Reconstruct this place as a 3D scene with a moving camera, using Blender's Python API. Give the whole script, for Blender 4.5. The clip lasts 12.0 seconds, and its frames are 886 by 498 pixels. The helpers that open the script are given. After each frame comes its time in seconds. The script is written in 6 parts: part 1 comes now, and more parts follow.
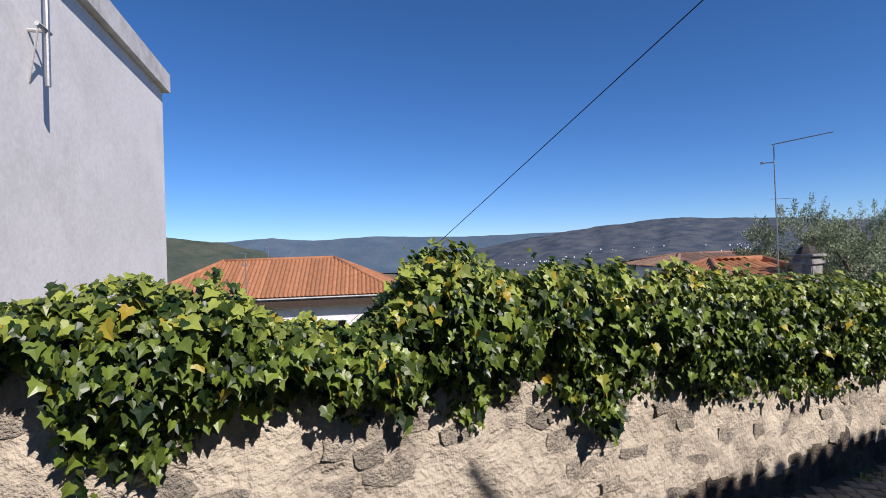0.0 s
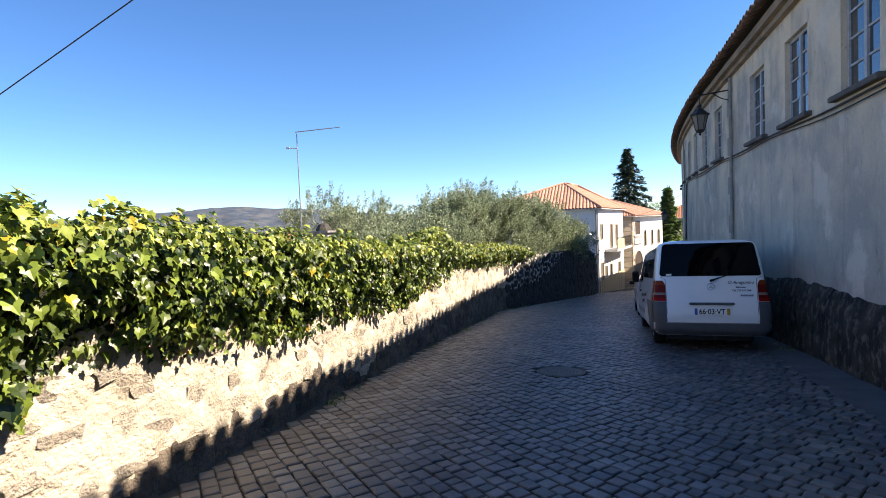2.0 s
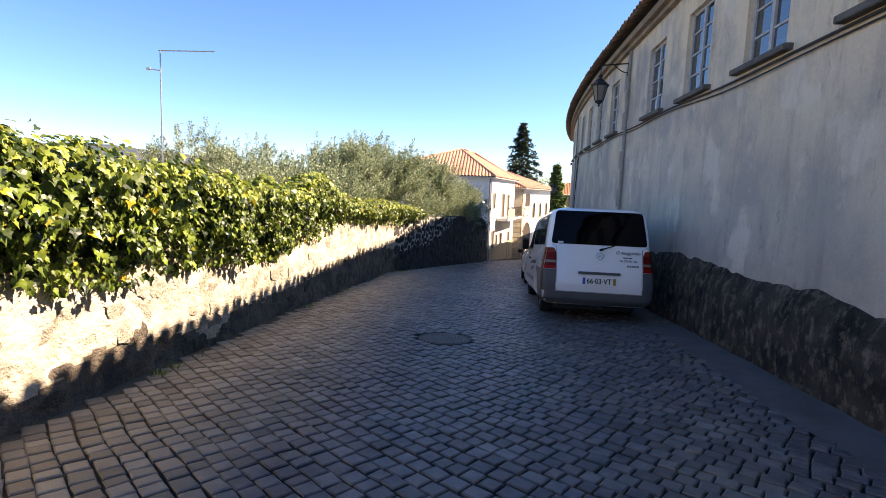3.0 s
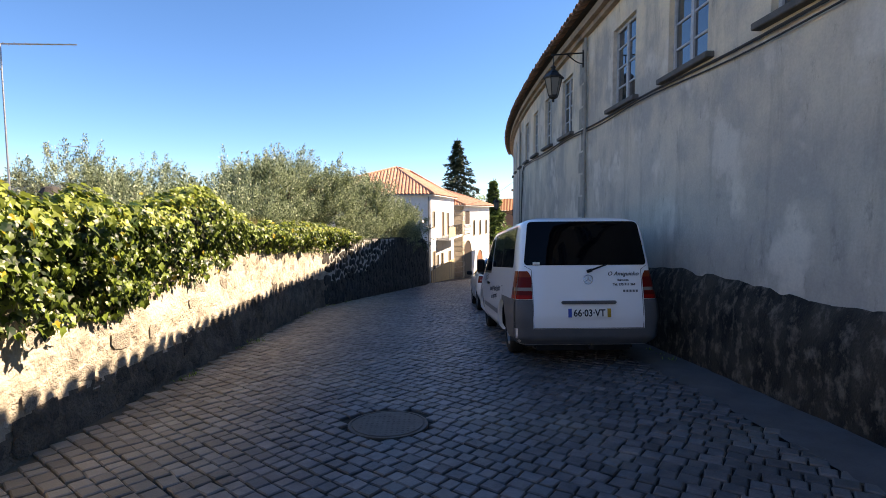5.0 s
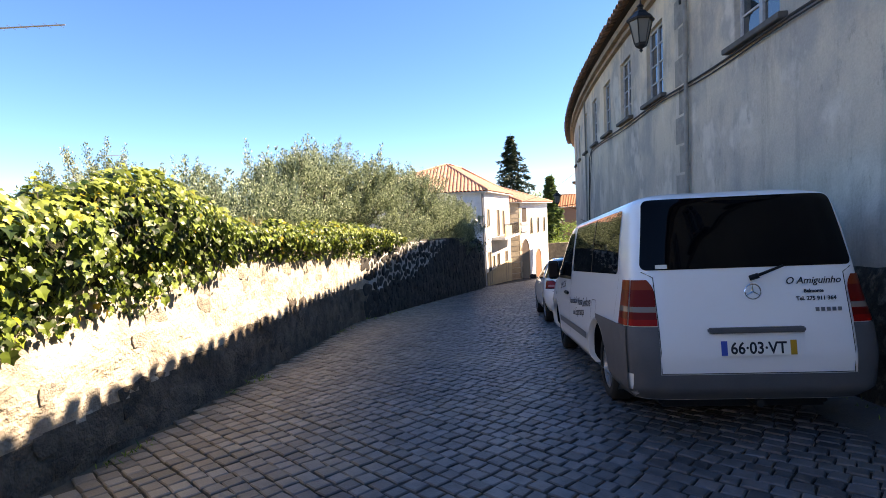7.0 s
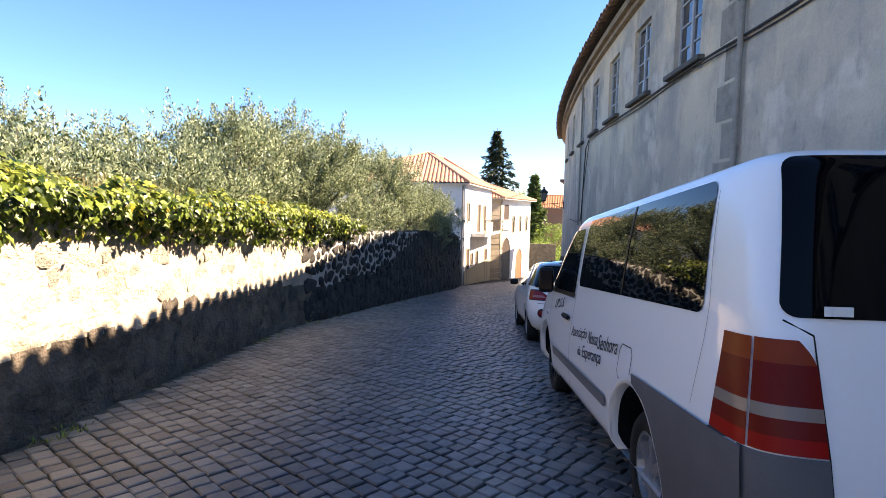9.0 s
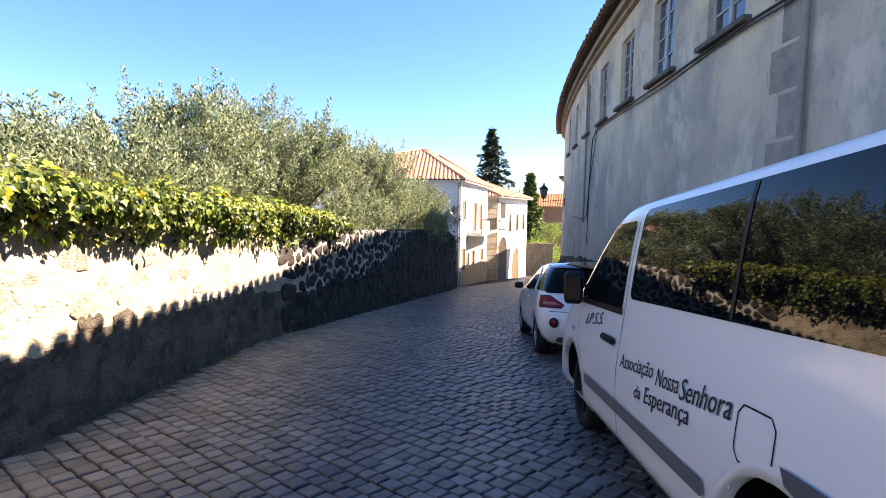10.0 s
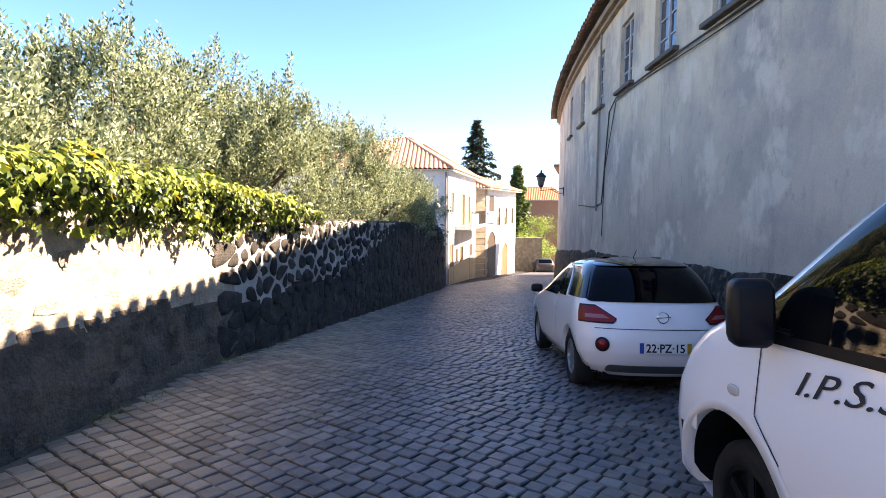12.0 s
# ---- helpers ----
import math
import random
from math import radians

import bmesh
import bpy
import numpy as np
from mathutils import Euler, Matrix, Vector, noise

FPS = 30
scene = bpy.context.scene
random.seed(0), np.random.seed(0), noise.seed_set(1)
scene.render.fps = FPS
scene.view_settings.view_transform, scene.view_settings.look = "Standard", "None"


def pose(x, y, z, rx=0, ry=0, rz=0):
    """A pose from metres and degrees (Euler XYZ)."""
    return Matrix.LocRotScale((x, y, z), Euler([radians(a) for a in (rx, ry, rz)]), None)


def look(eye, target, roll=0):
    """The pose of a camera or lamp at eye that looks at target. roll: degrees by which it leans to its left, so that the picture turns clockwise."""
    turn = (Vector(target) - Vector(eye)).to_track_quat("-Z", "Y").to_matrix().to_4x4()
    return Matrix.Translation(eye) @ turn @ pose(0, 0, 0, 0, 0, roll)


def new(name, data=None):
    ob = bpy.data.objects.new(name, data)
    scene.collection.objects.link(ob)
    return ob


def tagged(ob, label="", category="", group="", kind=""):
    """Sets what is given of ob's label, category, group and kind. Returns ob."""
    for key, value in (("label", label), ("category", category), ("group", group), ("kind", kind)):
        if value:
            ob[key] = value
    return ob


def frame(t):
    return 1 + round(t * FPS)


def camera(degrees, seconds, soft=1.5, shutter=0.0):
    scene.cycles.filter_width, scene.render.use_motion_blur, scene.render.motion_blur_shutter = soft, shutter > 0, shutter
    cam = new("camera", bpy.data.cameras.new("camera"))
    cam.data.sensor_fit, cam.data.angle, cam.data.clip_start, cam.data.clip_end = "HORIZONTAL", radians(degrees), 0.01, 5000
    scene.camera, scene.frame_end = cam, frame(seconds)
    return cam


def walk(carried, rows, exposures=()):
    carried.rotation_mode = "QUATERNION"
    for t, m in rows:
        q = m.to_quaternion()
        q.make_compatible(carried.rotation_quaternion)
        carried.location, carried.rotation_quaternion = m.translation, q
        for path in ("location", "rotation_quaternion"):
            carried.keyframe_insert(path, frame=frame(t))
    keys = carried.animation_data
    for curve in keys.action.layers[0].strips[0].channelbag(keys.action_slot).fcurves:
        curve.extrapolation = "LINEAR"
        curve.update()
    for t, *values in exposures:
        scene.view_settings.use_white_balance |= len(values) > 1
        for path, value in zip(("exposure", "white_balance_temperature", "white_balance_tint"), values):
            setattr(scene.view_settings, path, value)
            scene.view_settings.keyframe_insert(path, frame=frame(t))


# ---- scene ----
# ---------- camera ----------
cam = camera(81.6, 12.0, soft=0.9, shutter=0.0)
PATH = [
    (0, (0.36, 0.114, 2.451), (-1.433, 0.999, 2.471), -1.9),
    (0.5, (0.429, 0.156, 2.458), (-1.321, 1.124, 2.479), -4.3),
    (1, (0.45, 0.262, 2.424), (-0.957, 1.684, 2.409), -6.0),
    (1.5, (0.56, 0.509, 2.328), (-0.4, 2.263, 2.266), -5.4),
    (2, (0.644, 0.834, 2.105), (0.043, 2.74, 2.018), -2.4),
    (2.5, (0.612, 1.178, 1.938), (0.31, 3.14, 1.7), 1.3),
    (3, (0.575, 1.713, 1.9), (0.38, 3.691, 1.671), 2.3),
    (4.8, (0.389, 3.686, 1.786), (0.446, 5.676, 1.596), -0.3),
    (5, (0.396, 3.91, 1.773), (0.435, 5.904, 1.629), -0.3),
    (5.5, (0.339, 4.478, 1.73), (0.359, 6.473, 1.59), -0.3),
    (6, (0.349, 5.042, 1.695), (0.335, 7.036, 1.55), -1.7),
    (6.5, (0.325, 5.592, 1.651), (0.111, 7.576, 1.521), -4.0),
    (7, (0.371, 6.172, 1.607), (0.196, 8.16, 1.473), -2.6),
    (7.5, (0.431, 6.726, 1.572), (0.267, 8.715, 1.434), -1.6),
    (9.5, (0.507, 9.084, 1.388), (0.42, 11.076, 1.23), 1.5),
    (10, (0.415, 9.665, 1.345), (0.338, 11.657, 1.189), 0.9),
    (10.5, (0.35, 10.251, 1.299), (0.262, 12.242, 1.133), -0.9),
    (11, (0.203, 10.812, 1.247), (0.139, 12.804, 1.082), -1.3),
    (11.5, (0.189, 11.366, 1.18), (0.14, 13.358, 1.003), -1.3),
    (12, (0.156, 11.944, 1.118), (0.144, 13.937, 0.948), 0.4),
]
EXPOSURES = [(0, 0.15, 6400, 19), (0.5, 0.2, 6400, 21), (1.0, 0.33, 6400, 19), (1.5, 0.65, 6700, 15), (2.0, 1.38, 7700, 17), (2.5, 1.58, 8600, 21), (3.0, 1.7, 8900, 22), (5.0, 1.48, 8700, 20), (6.0, 1.84, 8800, 20), (6.5, 1.6, 8600, 20), (7.0, 1.84, 8800, 21), (7.5, 1.82, 8800, 21), (9.5, 2.12, 8900, 22), (10.5, 2.06, 8500, 22), (11.5, 2.4, 8900, 22), (12.0, 2.52, 9300, 25)]
walk(cam, [(t, look(eye, target, roll)) for t, eye, target, roll in PATH], EXPOSURES)

# ---------- daylight ----------
SUN_AZ, SUN_EL = 14.0, 42.0      # degrees from +x towards +y, and above the horizon
world = bpy.data.worlds.new("sky")
scene.world = world
world.use_nodes = True
wn = world.node_tree
sky = wn.nodes.new("ShaderNodeTexSky")
sky.sky_type = "NISHITA"
sky.sun_disc = False
sky.sun_elevation = radians(SUN_EL)
sky.sun_rotation = radians(90.0 - SUN_AZ)
sky.altitude = 2500
sky.air_density, sky.dust_density, sky.ozone_density = 1.0, 0.0, 8.0
deep = wn.nodes.new("ShaderNodeHueSaturation")
deep.inputs["Saturation"].default_value = 1.12
wn.links.new(sky.outputs["Color"], deep.inputs["Color"])
wn.links.new(deep.outputs["Color"], wn.nodes["Background"].inputs["Color"])
wn.nodes["Background"].inputs["Strength"].default_value = 0.11
sun_data = bpy.data.lights.new("sun", "SUN")
sun_data.energy, sun_data.angle, sun_data.color = 5.0, radians(0.53), (1.0, 0.95, 0.86)
sun = new("sun", sun_data)
sun_dir = Vector((math.cos(radians(SUN_EL)) * math.cos(radians(SUN_AZ)), math.cos(radians(SUN_EL)) * math.sin(radians(SUN_AZ)), math.sin(radians(SUN_EL))))
sun.matrix_world = look(sun_dir * 60, (0, 0, 0))


# ---------- materials ----------
def surface(name, base, second, scale=6.0, rough=0.85, bump=0.2, fine=60.0, stain=None, stain_scale=0.8, stain_amount=0.5, metal=0.0, spec=0.4,
            random_value=0.0, island=False, streak=1.0, bump_dist=0.01, dust=None):
    """A procedural surface: two colours mixed by noise at two scales, stains of a third one, fine relief."""
    m = bpy.data.materials.new(name)
    m.use_nodes = True
    nt = m.node_tree
    n, l = nt.nodes, nt.links
    b = n["Principled BSDF"]
    co = n.new("ShaderNodeTexCoord")
    mp = n.new("ShaderNodeMapping")
    mp.inputs["Scale"].default_value = (1, 1, streak)
    l.new(co.outputs["Object"], mp.inputs["Vector"])
    geo = n.new("ShaderNodeNewGeometry")
    pos = n.new("ShaderNodeMapping")
    pos.inputs["Scale"].default_value = (1, 1, streak)
    l.new(geo.outputs["Position"], pos.inputs["Vector"])

    def noise_node(s, detail, rgh=0.6):
        t = n.new("ShaderNodeTexNoise")
        t.inputs["Scale"].default_value, t.inputs["Detail"].default_value, t.inputs["Roughness"].default_value = s, detail, rgh
        l.new(pos.outputs["Vector"], t.inputs["Vector"])
        return t
    big, small = noise_node(scale, 5), noise_node(fine, 3)
    ramp = n.new("ShaderNodeMapRange")
    ramp.inputs["From Min"].default_value, ramp.inputs["From Max"].default_value = 0.35, 0.65
    l.new(big.outputs["Fac"], ramp.inputs["Value"])
    mix = n.new("ShaderNodeMix")
    mix.data_type = "RGBA"
    mix.inputs["A"].default_value, mix.inputs["B"].default_value = (*base, 1), (*second, 1)
    l.new(ramp.outputs["Result"], mix.inputs["Factor"])
    col = mix.outputs["Result"]
    if stain:
        st = noise_node(stain_scale, 6, 0.65)
        sr = n.new("ShaderNodeMapRange")
        sr.inputs["From Min"].default_value, sr.inputs["From Max"].default_value = 0.5, 0.68
        sr.inputs["To Max"].default_value = stain_amount
        l.new(st.outputs["Fac"], sr.inputs["Value"])
        mx = n.new("ShaderNodeMix")
        mx.data_type = "RGBA"
        l.new(sr.outputs["Result"], mx.inputs["Factor"])
        l.new(col, mx.inputs["A"])
        mx.inputs["B"].default_value = (*stain, 1)
        col = mx.outputs["Result"]
    if dust:
        # sand swept to one side of the lane: colour, and the x at which it begins and is thickest
        sep = n.new("ShaderNodeSeparateXYZ")
        l.new(geo.outputs["Position"], sep.inputs["Vector"])
        dn = noise_node(1.6, 5, 0.7)
        wob = n.new("ShaderNodeMath")
        wob.operation, wob.inputs[1].default_value = "MULTIPLY_ADD", 1.6
        l.new(dn.outputs["Fac"], wob.inputs[0])
        l.new(sep.outputs["X"], wob.inputs[2])
        dr = n.new("ShaderNodeMapRange")
        dr.inputs["From Min"].default_value, dr.inputs["From Max"].default_value = dust[1] + 0.8, dust[2] + 0.8
        dr.inputs["To Max"].default_value = 0.75
        l.new(wob.outputs["Value"], dr.inputs["Value"])
        dm = n.new("ShaderNodeMix")
        dm.data_type = "RGBA"
        l.new(dr.outputs["Result"], dm.inputs["Factor"])
        l.new(col, dm.inputs["A"])
        dm.inputs["B"].default_value = (*dust[0], 1)
        col = dm.outputs["Result"]
    hs = n.new("ShaderNodeHueSaturation")
    l.new(col, hs.inputs["Color"])
    vr = n.new("ShaderNodeMapRange")
    vr.inputs["To Min"].default_value, vr.inputs["To Max"].default_value = 0.82, 1.18
    l.new(small.outputs["Fac"], vr.inputs["Value"])
    value = vr.outputs["Result"]
    if random_value:
        src = geo.outputs["Random Per Island"] if island else n.new("ShaderNodeObjectInfo").outputs["Random"]
        rr = n.new("ShaderNodeMapRange")
        rr.inputs["To Min"].default_value, rr.inputs["To Max"].default_value = 1 - random_value, 1 + random_value
        l.new(src, rr.inputs["Value"])
        mu = n.new("ShaderNodeMath")
        mu.operation = "MULTIPLY"
        l.new(value, mu.inputs[0])
        l.new(rr.outputs["Result"], mu.inputs[1])
        value = mu.outputs["Value"]
    l.new(value, hs.inputs["Value"])
    l.new(hs.outputs["Color"], b.inputs["Base Color"])
    b.inputs["Roughness"].default_value, b.inputs["Metallic"].default_value = rough, metal
    b.inputs["Specular IOR Level"].default_value = spec
    if bump:
        ad = n.new("ShaderNodeMath")
        ad.operation = "ADD"
        l.new(big.outputs["Fac"], ad.inputs[0])
        l.new(small.outputs["Fac"], ad.inputs[1])
        bp = n.new("ShaderNodeBump")
        bp.inputs["Strength"].default_value, bp.inputs["Distance"].default_value = bump, bump_dist
        l.new(ad.outputs["Value"], bp.inputs["Height"])
        l.new(bp.outputs["Normal"], b.inputs["Normal"])
    return m


def leaf_surface(name, dark, light, rough=0.45, through_light=0.35, warm=None, warm_from=0.93):
    """Leaves: a colour for each leaf, a little gloss, and light that comes through them."""
    m = bpy.data.materials.new(name)
    m.use_nodes = True
    nt = m.node_tree
    n, l = nt.nodes, nt.links
    b = n["Principled BSDF"]
    geo = n.new("ShaderNodeNewGeometry")
    ramp = n.new("ShaderNodeValToRGB")
    ramp.color_ramp.elements[0].color = (*dark, 1)
    ramp.color_ramp.elements[1].color = (*light, 1)
    ramp.color_ramp.elements[0].position = 0.12
    ramp.color_ramp.elements[1].position = 0.92
    if warm:
        e = ramp.color_ramp.elements.new(warm_from)
        e.color = (*light, 1)
        e = ramp.color_ramp.elements.new(min(warm_from + 0.03, 1))
        e.color = (*warm, 1)
    l.new(geo.outputs["Random Per Island"], ramp.inputs["Fac"])
    l.new(ramp.outputs["Color"], b.inputs["Base Color"])
    b.inputs["Roughness"].default_value = rough
    tr = n.new("ShaderNodeBsdfTranslucent")
    l.new(ramp.outputs["Color"], tr.inputs["Color"])
    mx = n.new("ShaderNodeMixShader")
    mx.inputs["Fac"].default_value = through_light
    l.new(b.outputs["BSDF"], mx.inputs[1])
    l.new(tr.outputs["BSDF"], mx.inputs[2])
    l.new(mx.outputs["Shader"], n["Material Output"].inputs["Surface"])
    return m


def plain(name, colour, rough=0.5, metal=0.0, coat=0.0, spec=0.5):
    m = bpy.data.materials.new(name)
    m.use_nodes = True
    b = m.node_tree.nodes["Principled BSDF"]
    b.inputs["Base Color"].default_value = (*colour, 1)
    b.inputs["Roughness"].default_value, b.inputs["Metallic"].default_value = rough, metal
    b.inputs["Coat Weight"].default_value, b.inputs["Specular IOR Level"].default_value = coat, spec
    b.inputs["Coat Roughness"].default_value = 0.04
    return m


MORTAR = surface("lime_mortar", (0.58, 0.505, 0.395), (0.46, 0.395, 0.305), 3.4, 0.95, 1.0, 20, stain=(0.17, 0.145, 0.115), stain_scale=2.4, stain_amount=0.75, bump_dist=0.04)
MORTAR_BROWN = surface("brown_shaded_bed", (0.205, 0.165, 0.125), (0.105, 0.086, 0.068), 2.6, 0.95, 1.0, 26, stain=(0.045, 0.04, 0.034), stain_scale=3.0, stain_amount=0.75, bump_dist=0.035)
STONE_PALE = surface("pale_granite", (0.46, 0.40, 0.31), (0.32, 0.28, 0.23), 16.0, 0.9, 1.0, 60, stain=(0.15, 0.14, 0.125), stain_scale=22, stain_amount=0.8, random_value=0.22, bump_dist=0.03)
STONE_DARK = surface("dark_granite", (0.060, 0.054, 0.049), (0.030, 0.028, 0.027), 5.0, 0.9, 1.0, 45, stain=(0.15, 0.135, 0.115), stain_scale=4.5, stain_amount=0.5, random_value=0.3, bump_dist=0.025)
MORTAR_GREY = surface("grey_mortar", (0.60, 0.57, 0.52), (0.45, 0.42, 0.38), 2.0, 0.95, 0.9, 40, stain=(0.12, 0.11, 0.10), stain_scale=2.5, stain_amount=0.6, bump_dist=0.02)
DARK_BED = surface("dark_wall_bed", (0.045, 0.041, 0.038), (0.075, 0.068, 0.06), 3.0, 0.95, 0.8, 40, bump_dist=0.02)
PLINTH = surface("mouldy_roughcast", (0.075, 0.064, 0.050), (0.008, 0.0075, 0.007), 3.4, 0.95, 1.0, 55, stain=(0.24, 0.215, 0.175), stain_scale=9.0, stain_amount=0.8, streak=0.7, bump_dist=0.05)


def old_front_plaster():
    """Old lime render: beige where it is sound, grey and streaked below the sills, with paler mended patches."""
    m = bpy.data.materials.new("weathered_plaster")
    m.use_nodes = True
    n, l = m.node_tree.nodes, m.node_tree.links
    b = n["Principled BSDF"]
    geo = n.new("ShaderNodeNewGeometry")

    def cloud(sx, sz, detail, rough, lo, hi, top=1.0):
        mp = n.new("ShaderNodeMapping")
        mp.inputs["Scale"].default_value = (sx, sx, sz)
        l.new(geo.outputs["Position"], mp.inputs["Vector"])
        t = n.new("ShaderNodeTexNoise")
        t.inputs["Scale"].default_value, t.inputs["Detail"].default_value, t.inputs["Roughness"].default_value = 1.0, detail, rough
        l.new(mp.outputs["Vector"], t.inputs["Vector"])
        r = n.new("ShaderNodeMapRange")
        r.inputs["From Min"].default_value, r.inputs["From Max"].default_value, r.inputs["To Max"].default_value = lo, hi, top
        l.new(t.outputs["Fac"], r.inputs["Value"])
        return t.outputs["Fac"], r.outputs["Result"]

    def over(col, colour, fac):
        x = n.new("ShaderNodeMix")
        x.data_type = "RGBA"
        if isinstance(col, tuple):
            x.inputs["A"].default_value = (*col, 1)
        else:
            l.new(col, x.inputs["A"])
        x.inputs["B"].default_value = (*colour, 1)
        l.new(fac, x.inputs["Factor"])
        return x.outputs["Result"]
    sep = n.new("ShaderNodeSeparateXYZ")
    l.new(geo.outputs["Position"], sep.inputs["Vector"])
    wob = n.new("ShaderNodeMath")
    wob.operation, wob.inputs[1].default_value = "MULTIPLY_ADD", 2.2
    raw_big, patches = cloud(0.7, 0.6, 6, 0.65, 0.42, 0.60)
    l.new(raw_big, wob.inputs[0])
    l.new(sep.outputs["Z"], wob.inputs[2])
    rise = n.new("ShaderNodeMapRange")
    rise.inputs["From Min"].default_value, rise.inputs["From Max"].default_value = 2.6, 5.2
    l.new(wob.outputs["Value"], rise.inputs["Value"])
    col = over((0.50, 0.445, 0.37), (0.70, 0.575, 0.42), rise.outputs["Result"])
    col = over(col, (0.38, 0.35, 0.31), patches)
    col = over(col, (0.66, 0.59, 0.50), cloud(1.1, 0.9, 4, 0.6, 0.55, 0.63, 0.7)[1])
    col = over(col, (0.20, 0.187, 0.17), cloud(2.2, 0.4, 6, 0.7, 0.52, 0.74, 0.6)[1])
    col = over(col, (0.16, 0.15, 0.135), cloud(7.0, 3.0, 6, 0.7, 0.60, 0.74, 0.6)[1])
    fine, grain = cloud(42, 42, 4, 0.6, 0.2, 0.8)
    hs = n.new("ShaderNodeHueSaturation")
    vr = n.new("ShaderNodeMapRange")
    vr.inputs["To Min"].default_value, vr.inputs["To Max"].default_value = 0.84, 1.16
    l.new(fine, vr.inputs["Value"])
    l.new(vr.outputs["Result"], hs.inputs["Value"])
    l.new(col, hs.inputs["Color"])
    l.new(hs.outputs["Color"], b.inputs["Base Color"])
    b.inputs["Roughness"].default_value, b.inputs["Specular IOR Level"].default_value = 0.95, 0.2
    ad = n.new("ShaderNodeMath")
    ad.operation, ad.inputs[1].default_value = "MULTIPLY_ADD", 2.0
    l.new(cloud(5, 5, 4, 0.6, 0, 1)[0], ad.inputs[0])
    l.new(fine, ad.inputs[2])
    bp = n.new("ShaderNodeBump")
    bp.inputs["Strength"].default_value, bp.inputs["Distance"].default_value = 0.5, 0.012
    l.new(ad.outputs["Value"], bp.inputs["Height"])
    l.new(bp.outputs["Normal"], b.inputs["Normal"])
    return m


PLASTER = old_front_plaster()
WHITE_WALL = surface("white_limewash", (0.85, 0.84, 0.82), (0.78, 0.77, 0.75), 1.2, 0.9, 0.12, 25, stain=(0.6, 0.58, 0.55), stain_scale=2.0, stain_amount=0.35)
GRANITE = surface("cut_granite", (0.40, 0.34, 0.26), (0.30, 0.26, 0.20), 5.0, 0.85, 0.4, 60, random_value=0.2)
COPING = surface("flaking_white_coping", (0.70, 0.70, 0.68), (0.55, 0.54, 0.52), 5.0, 0.9, 0.3, 30, stain=(0.30, 0.30, 0.29), stain_scale=3.0, stain_amount=0.6)
TILE = surface("terracotta_tile", (0.41, 0.18, 0.085), (0.30, 0.13, 0.06), 5.0, 0.85, 0.3, 50, stain=(0.30, 0.15, 0.09), stain_scale=2.5, stain_amount=0.5, random_value=0.18, island=True)
# paler tile for the lane houses: the glare of sunlit slopes is painted in
TILE_PALE = surface("glare_pale_tile", (0.48, 0.27, 0.18), (0.33, 0.13, 0.075), 6.0, 0.85, 0.3, 50, stain=(0.52, 0.42, 0.34), stain_scale=3.0, stain_amount=0.5, random_value=0.25, island=True)
TILE_OLD = surface("old_roof_tile", (0.30, 0.17, 0.11), (0.22, 0.14, 0.10), 5.0, 0.9, 0.3, 50, stain=(0.12, 0.10, 0.09), stain_scale=2.5, stain_amount=0.6, random_value=0.25, island=True)
SETT = surface("granite_sett", (0.134, 0.133, 0.140), (0.070, 0.071, 0.077), 7.0, 0.48, 0.5, 90, stain=(0.24, 0.215, 0.175), stain_scale=0.7, stain_amount=0.5, random_value=0.3, bump_dist=0.006, dust=((0.36, 0.305, 0.23), -0.55, -1.9))
SETT_MANY = surface("granite_setts", (0.134, 0.133, 0.140), (0.070, 0.071, 0.077), 7.0, 0.48, 0.5, 90, stain=(0.24, 0.215, 0.175), stain_scale=0.7, stain_amount=0.5, random_value=0.3, island=True, bump_dist=0.006, dust=((0.36, 0.305, 0.23), -0.55, -1.9))
JOINT = surface("sandy_joint", (0.014, 0.013, 0.012), (0.03, 0.027, 0.023), 3.0, 0.95, 0.6, 60, bump_dist=0.01, dust=((0.17, 0.14, 0.10), -1.1, -2.4))
EARTH = surface("dry_earth", (0.20, 0.15, 0.09), (0.13, 0.12, 0.05), 0.4, 0.95, 0.6, 12, stain=(0.07, 0.10, 0.03), stain_scale=0.05, stain_amount=0.8, bump_dist=0.05)
IRON = surface("dark_iron", (0.03, 0.03, 0.032), (0.05, 0.045, 0.04), 12, 0.55, 0.2, 80, metal=0.6)
STEEL = surface("galvanised_steel", (0.42, 0.43, 0.44), (0.32, 0.33, 0.34), 9, 0.45, 0.1, 80, metal=0.8)
PIPE_GREY = surface("grey_painted_pipe", (0.30, 0.28, 0.25), (0.22, 0.21, 0.19), 5, 0.7, 0.1, 60)
CABLE = plain("black_cable", (0.015, 0.015, 0.016), 0.6)
# stained wood, and also the flat dark fill for shade in open loggia and archway
DARK_WOOD_AND_SHADE = surface("dark_wood_and_shade_fill", (0.07, 0.045, 0.03), (0.045, 0.03, 0.02), 9, 0.7, 0.2, 60)
DOOR_WOOD = surface("varnished_door_wood", (0.30, 0.13, 0.06), (0.22, 0.09, 0.04), 9, 0.6, 0.2, 60)
FRAME_PAINT = surface("faded_window_paint", (0.42, 0.44, 0.46), (0.32, 0.33, 0.34), 9, 0.6, 0.2, 60)
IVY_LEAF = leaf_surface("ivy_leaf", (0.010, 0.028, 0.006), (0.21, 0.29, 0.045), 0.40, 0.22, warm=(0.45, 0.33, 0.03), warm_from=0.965)
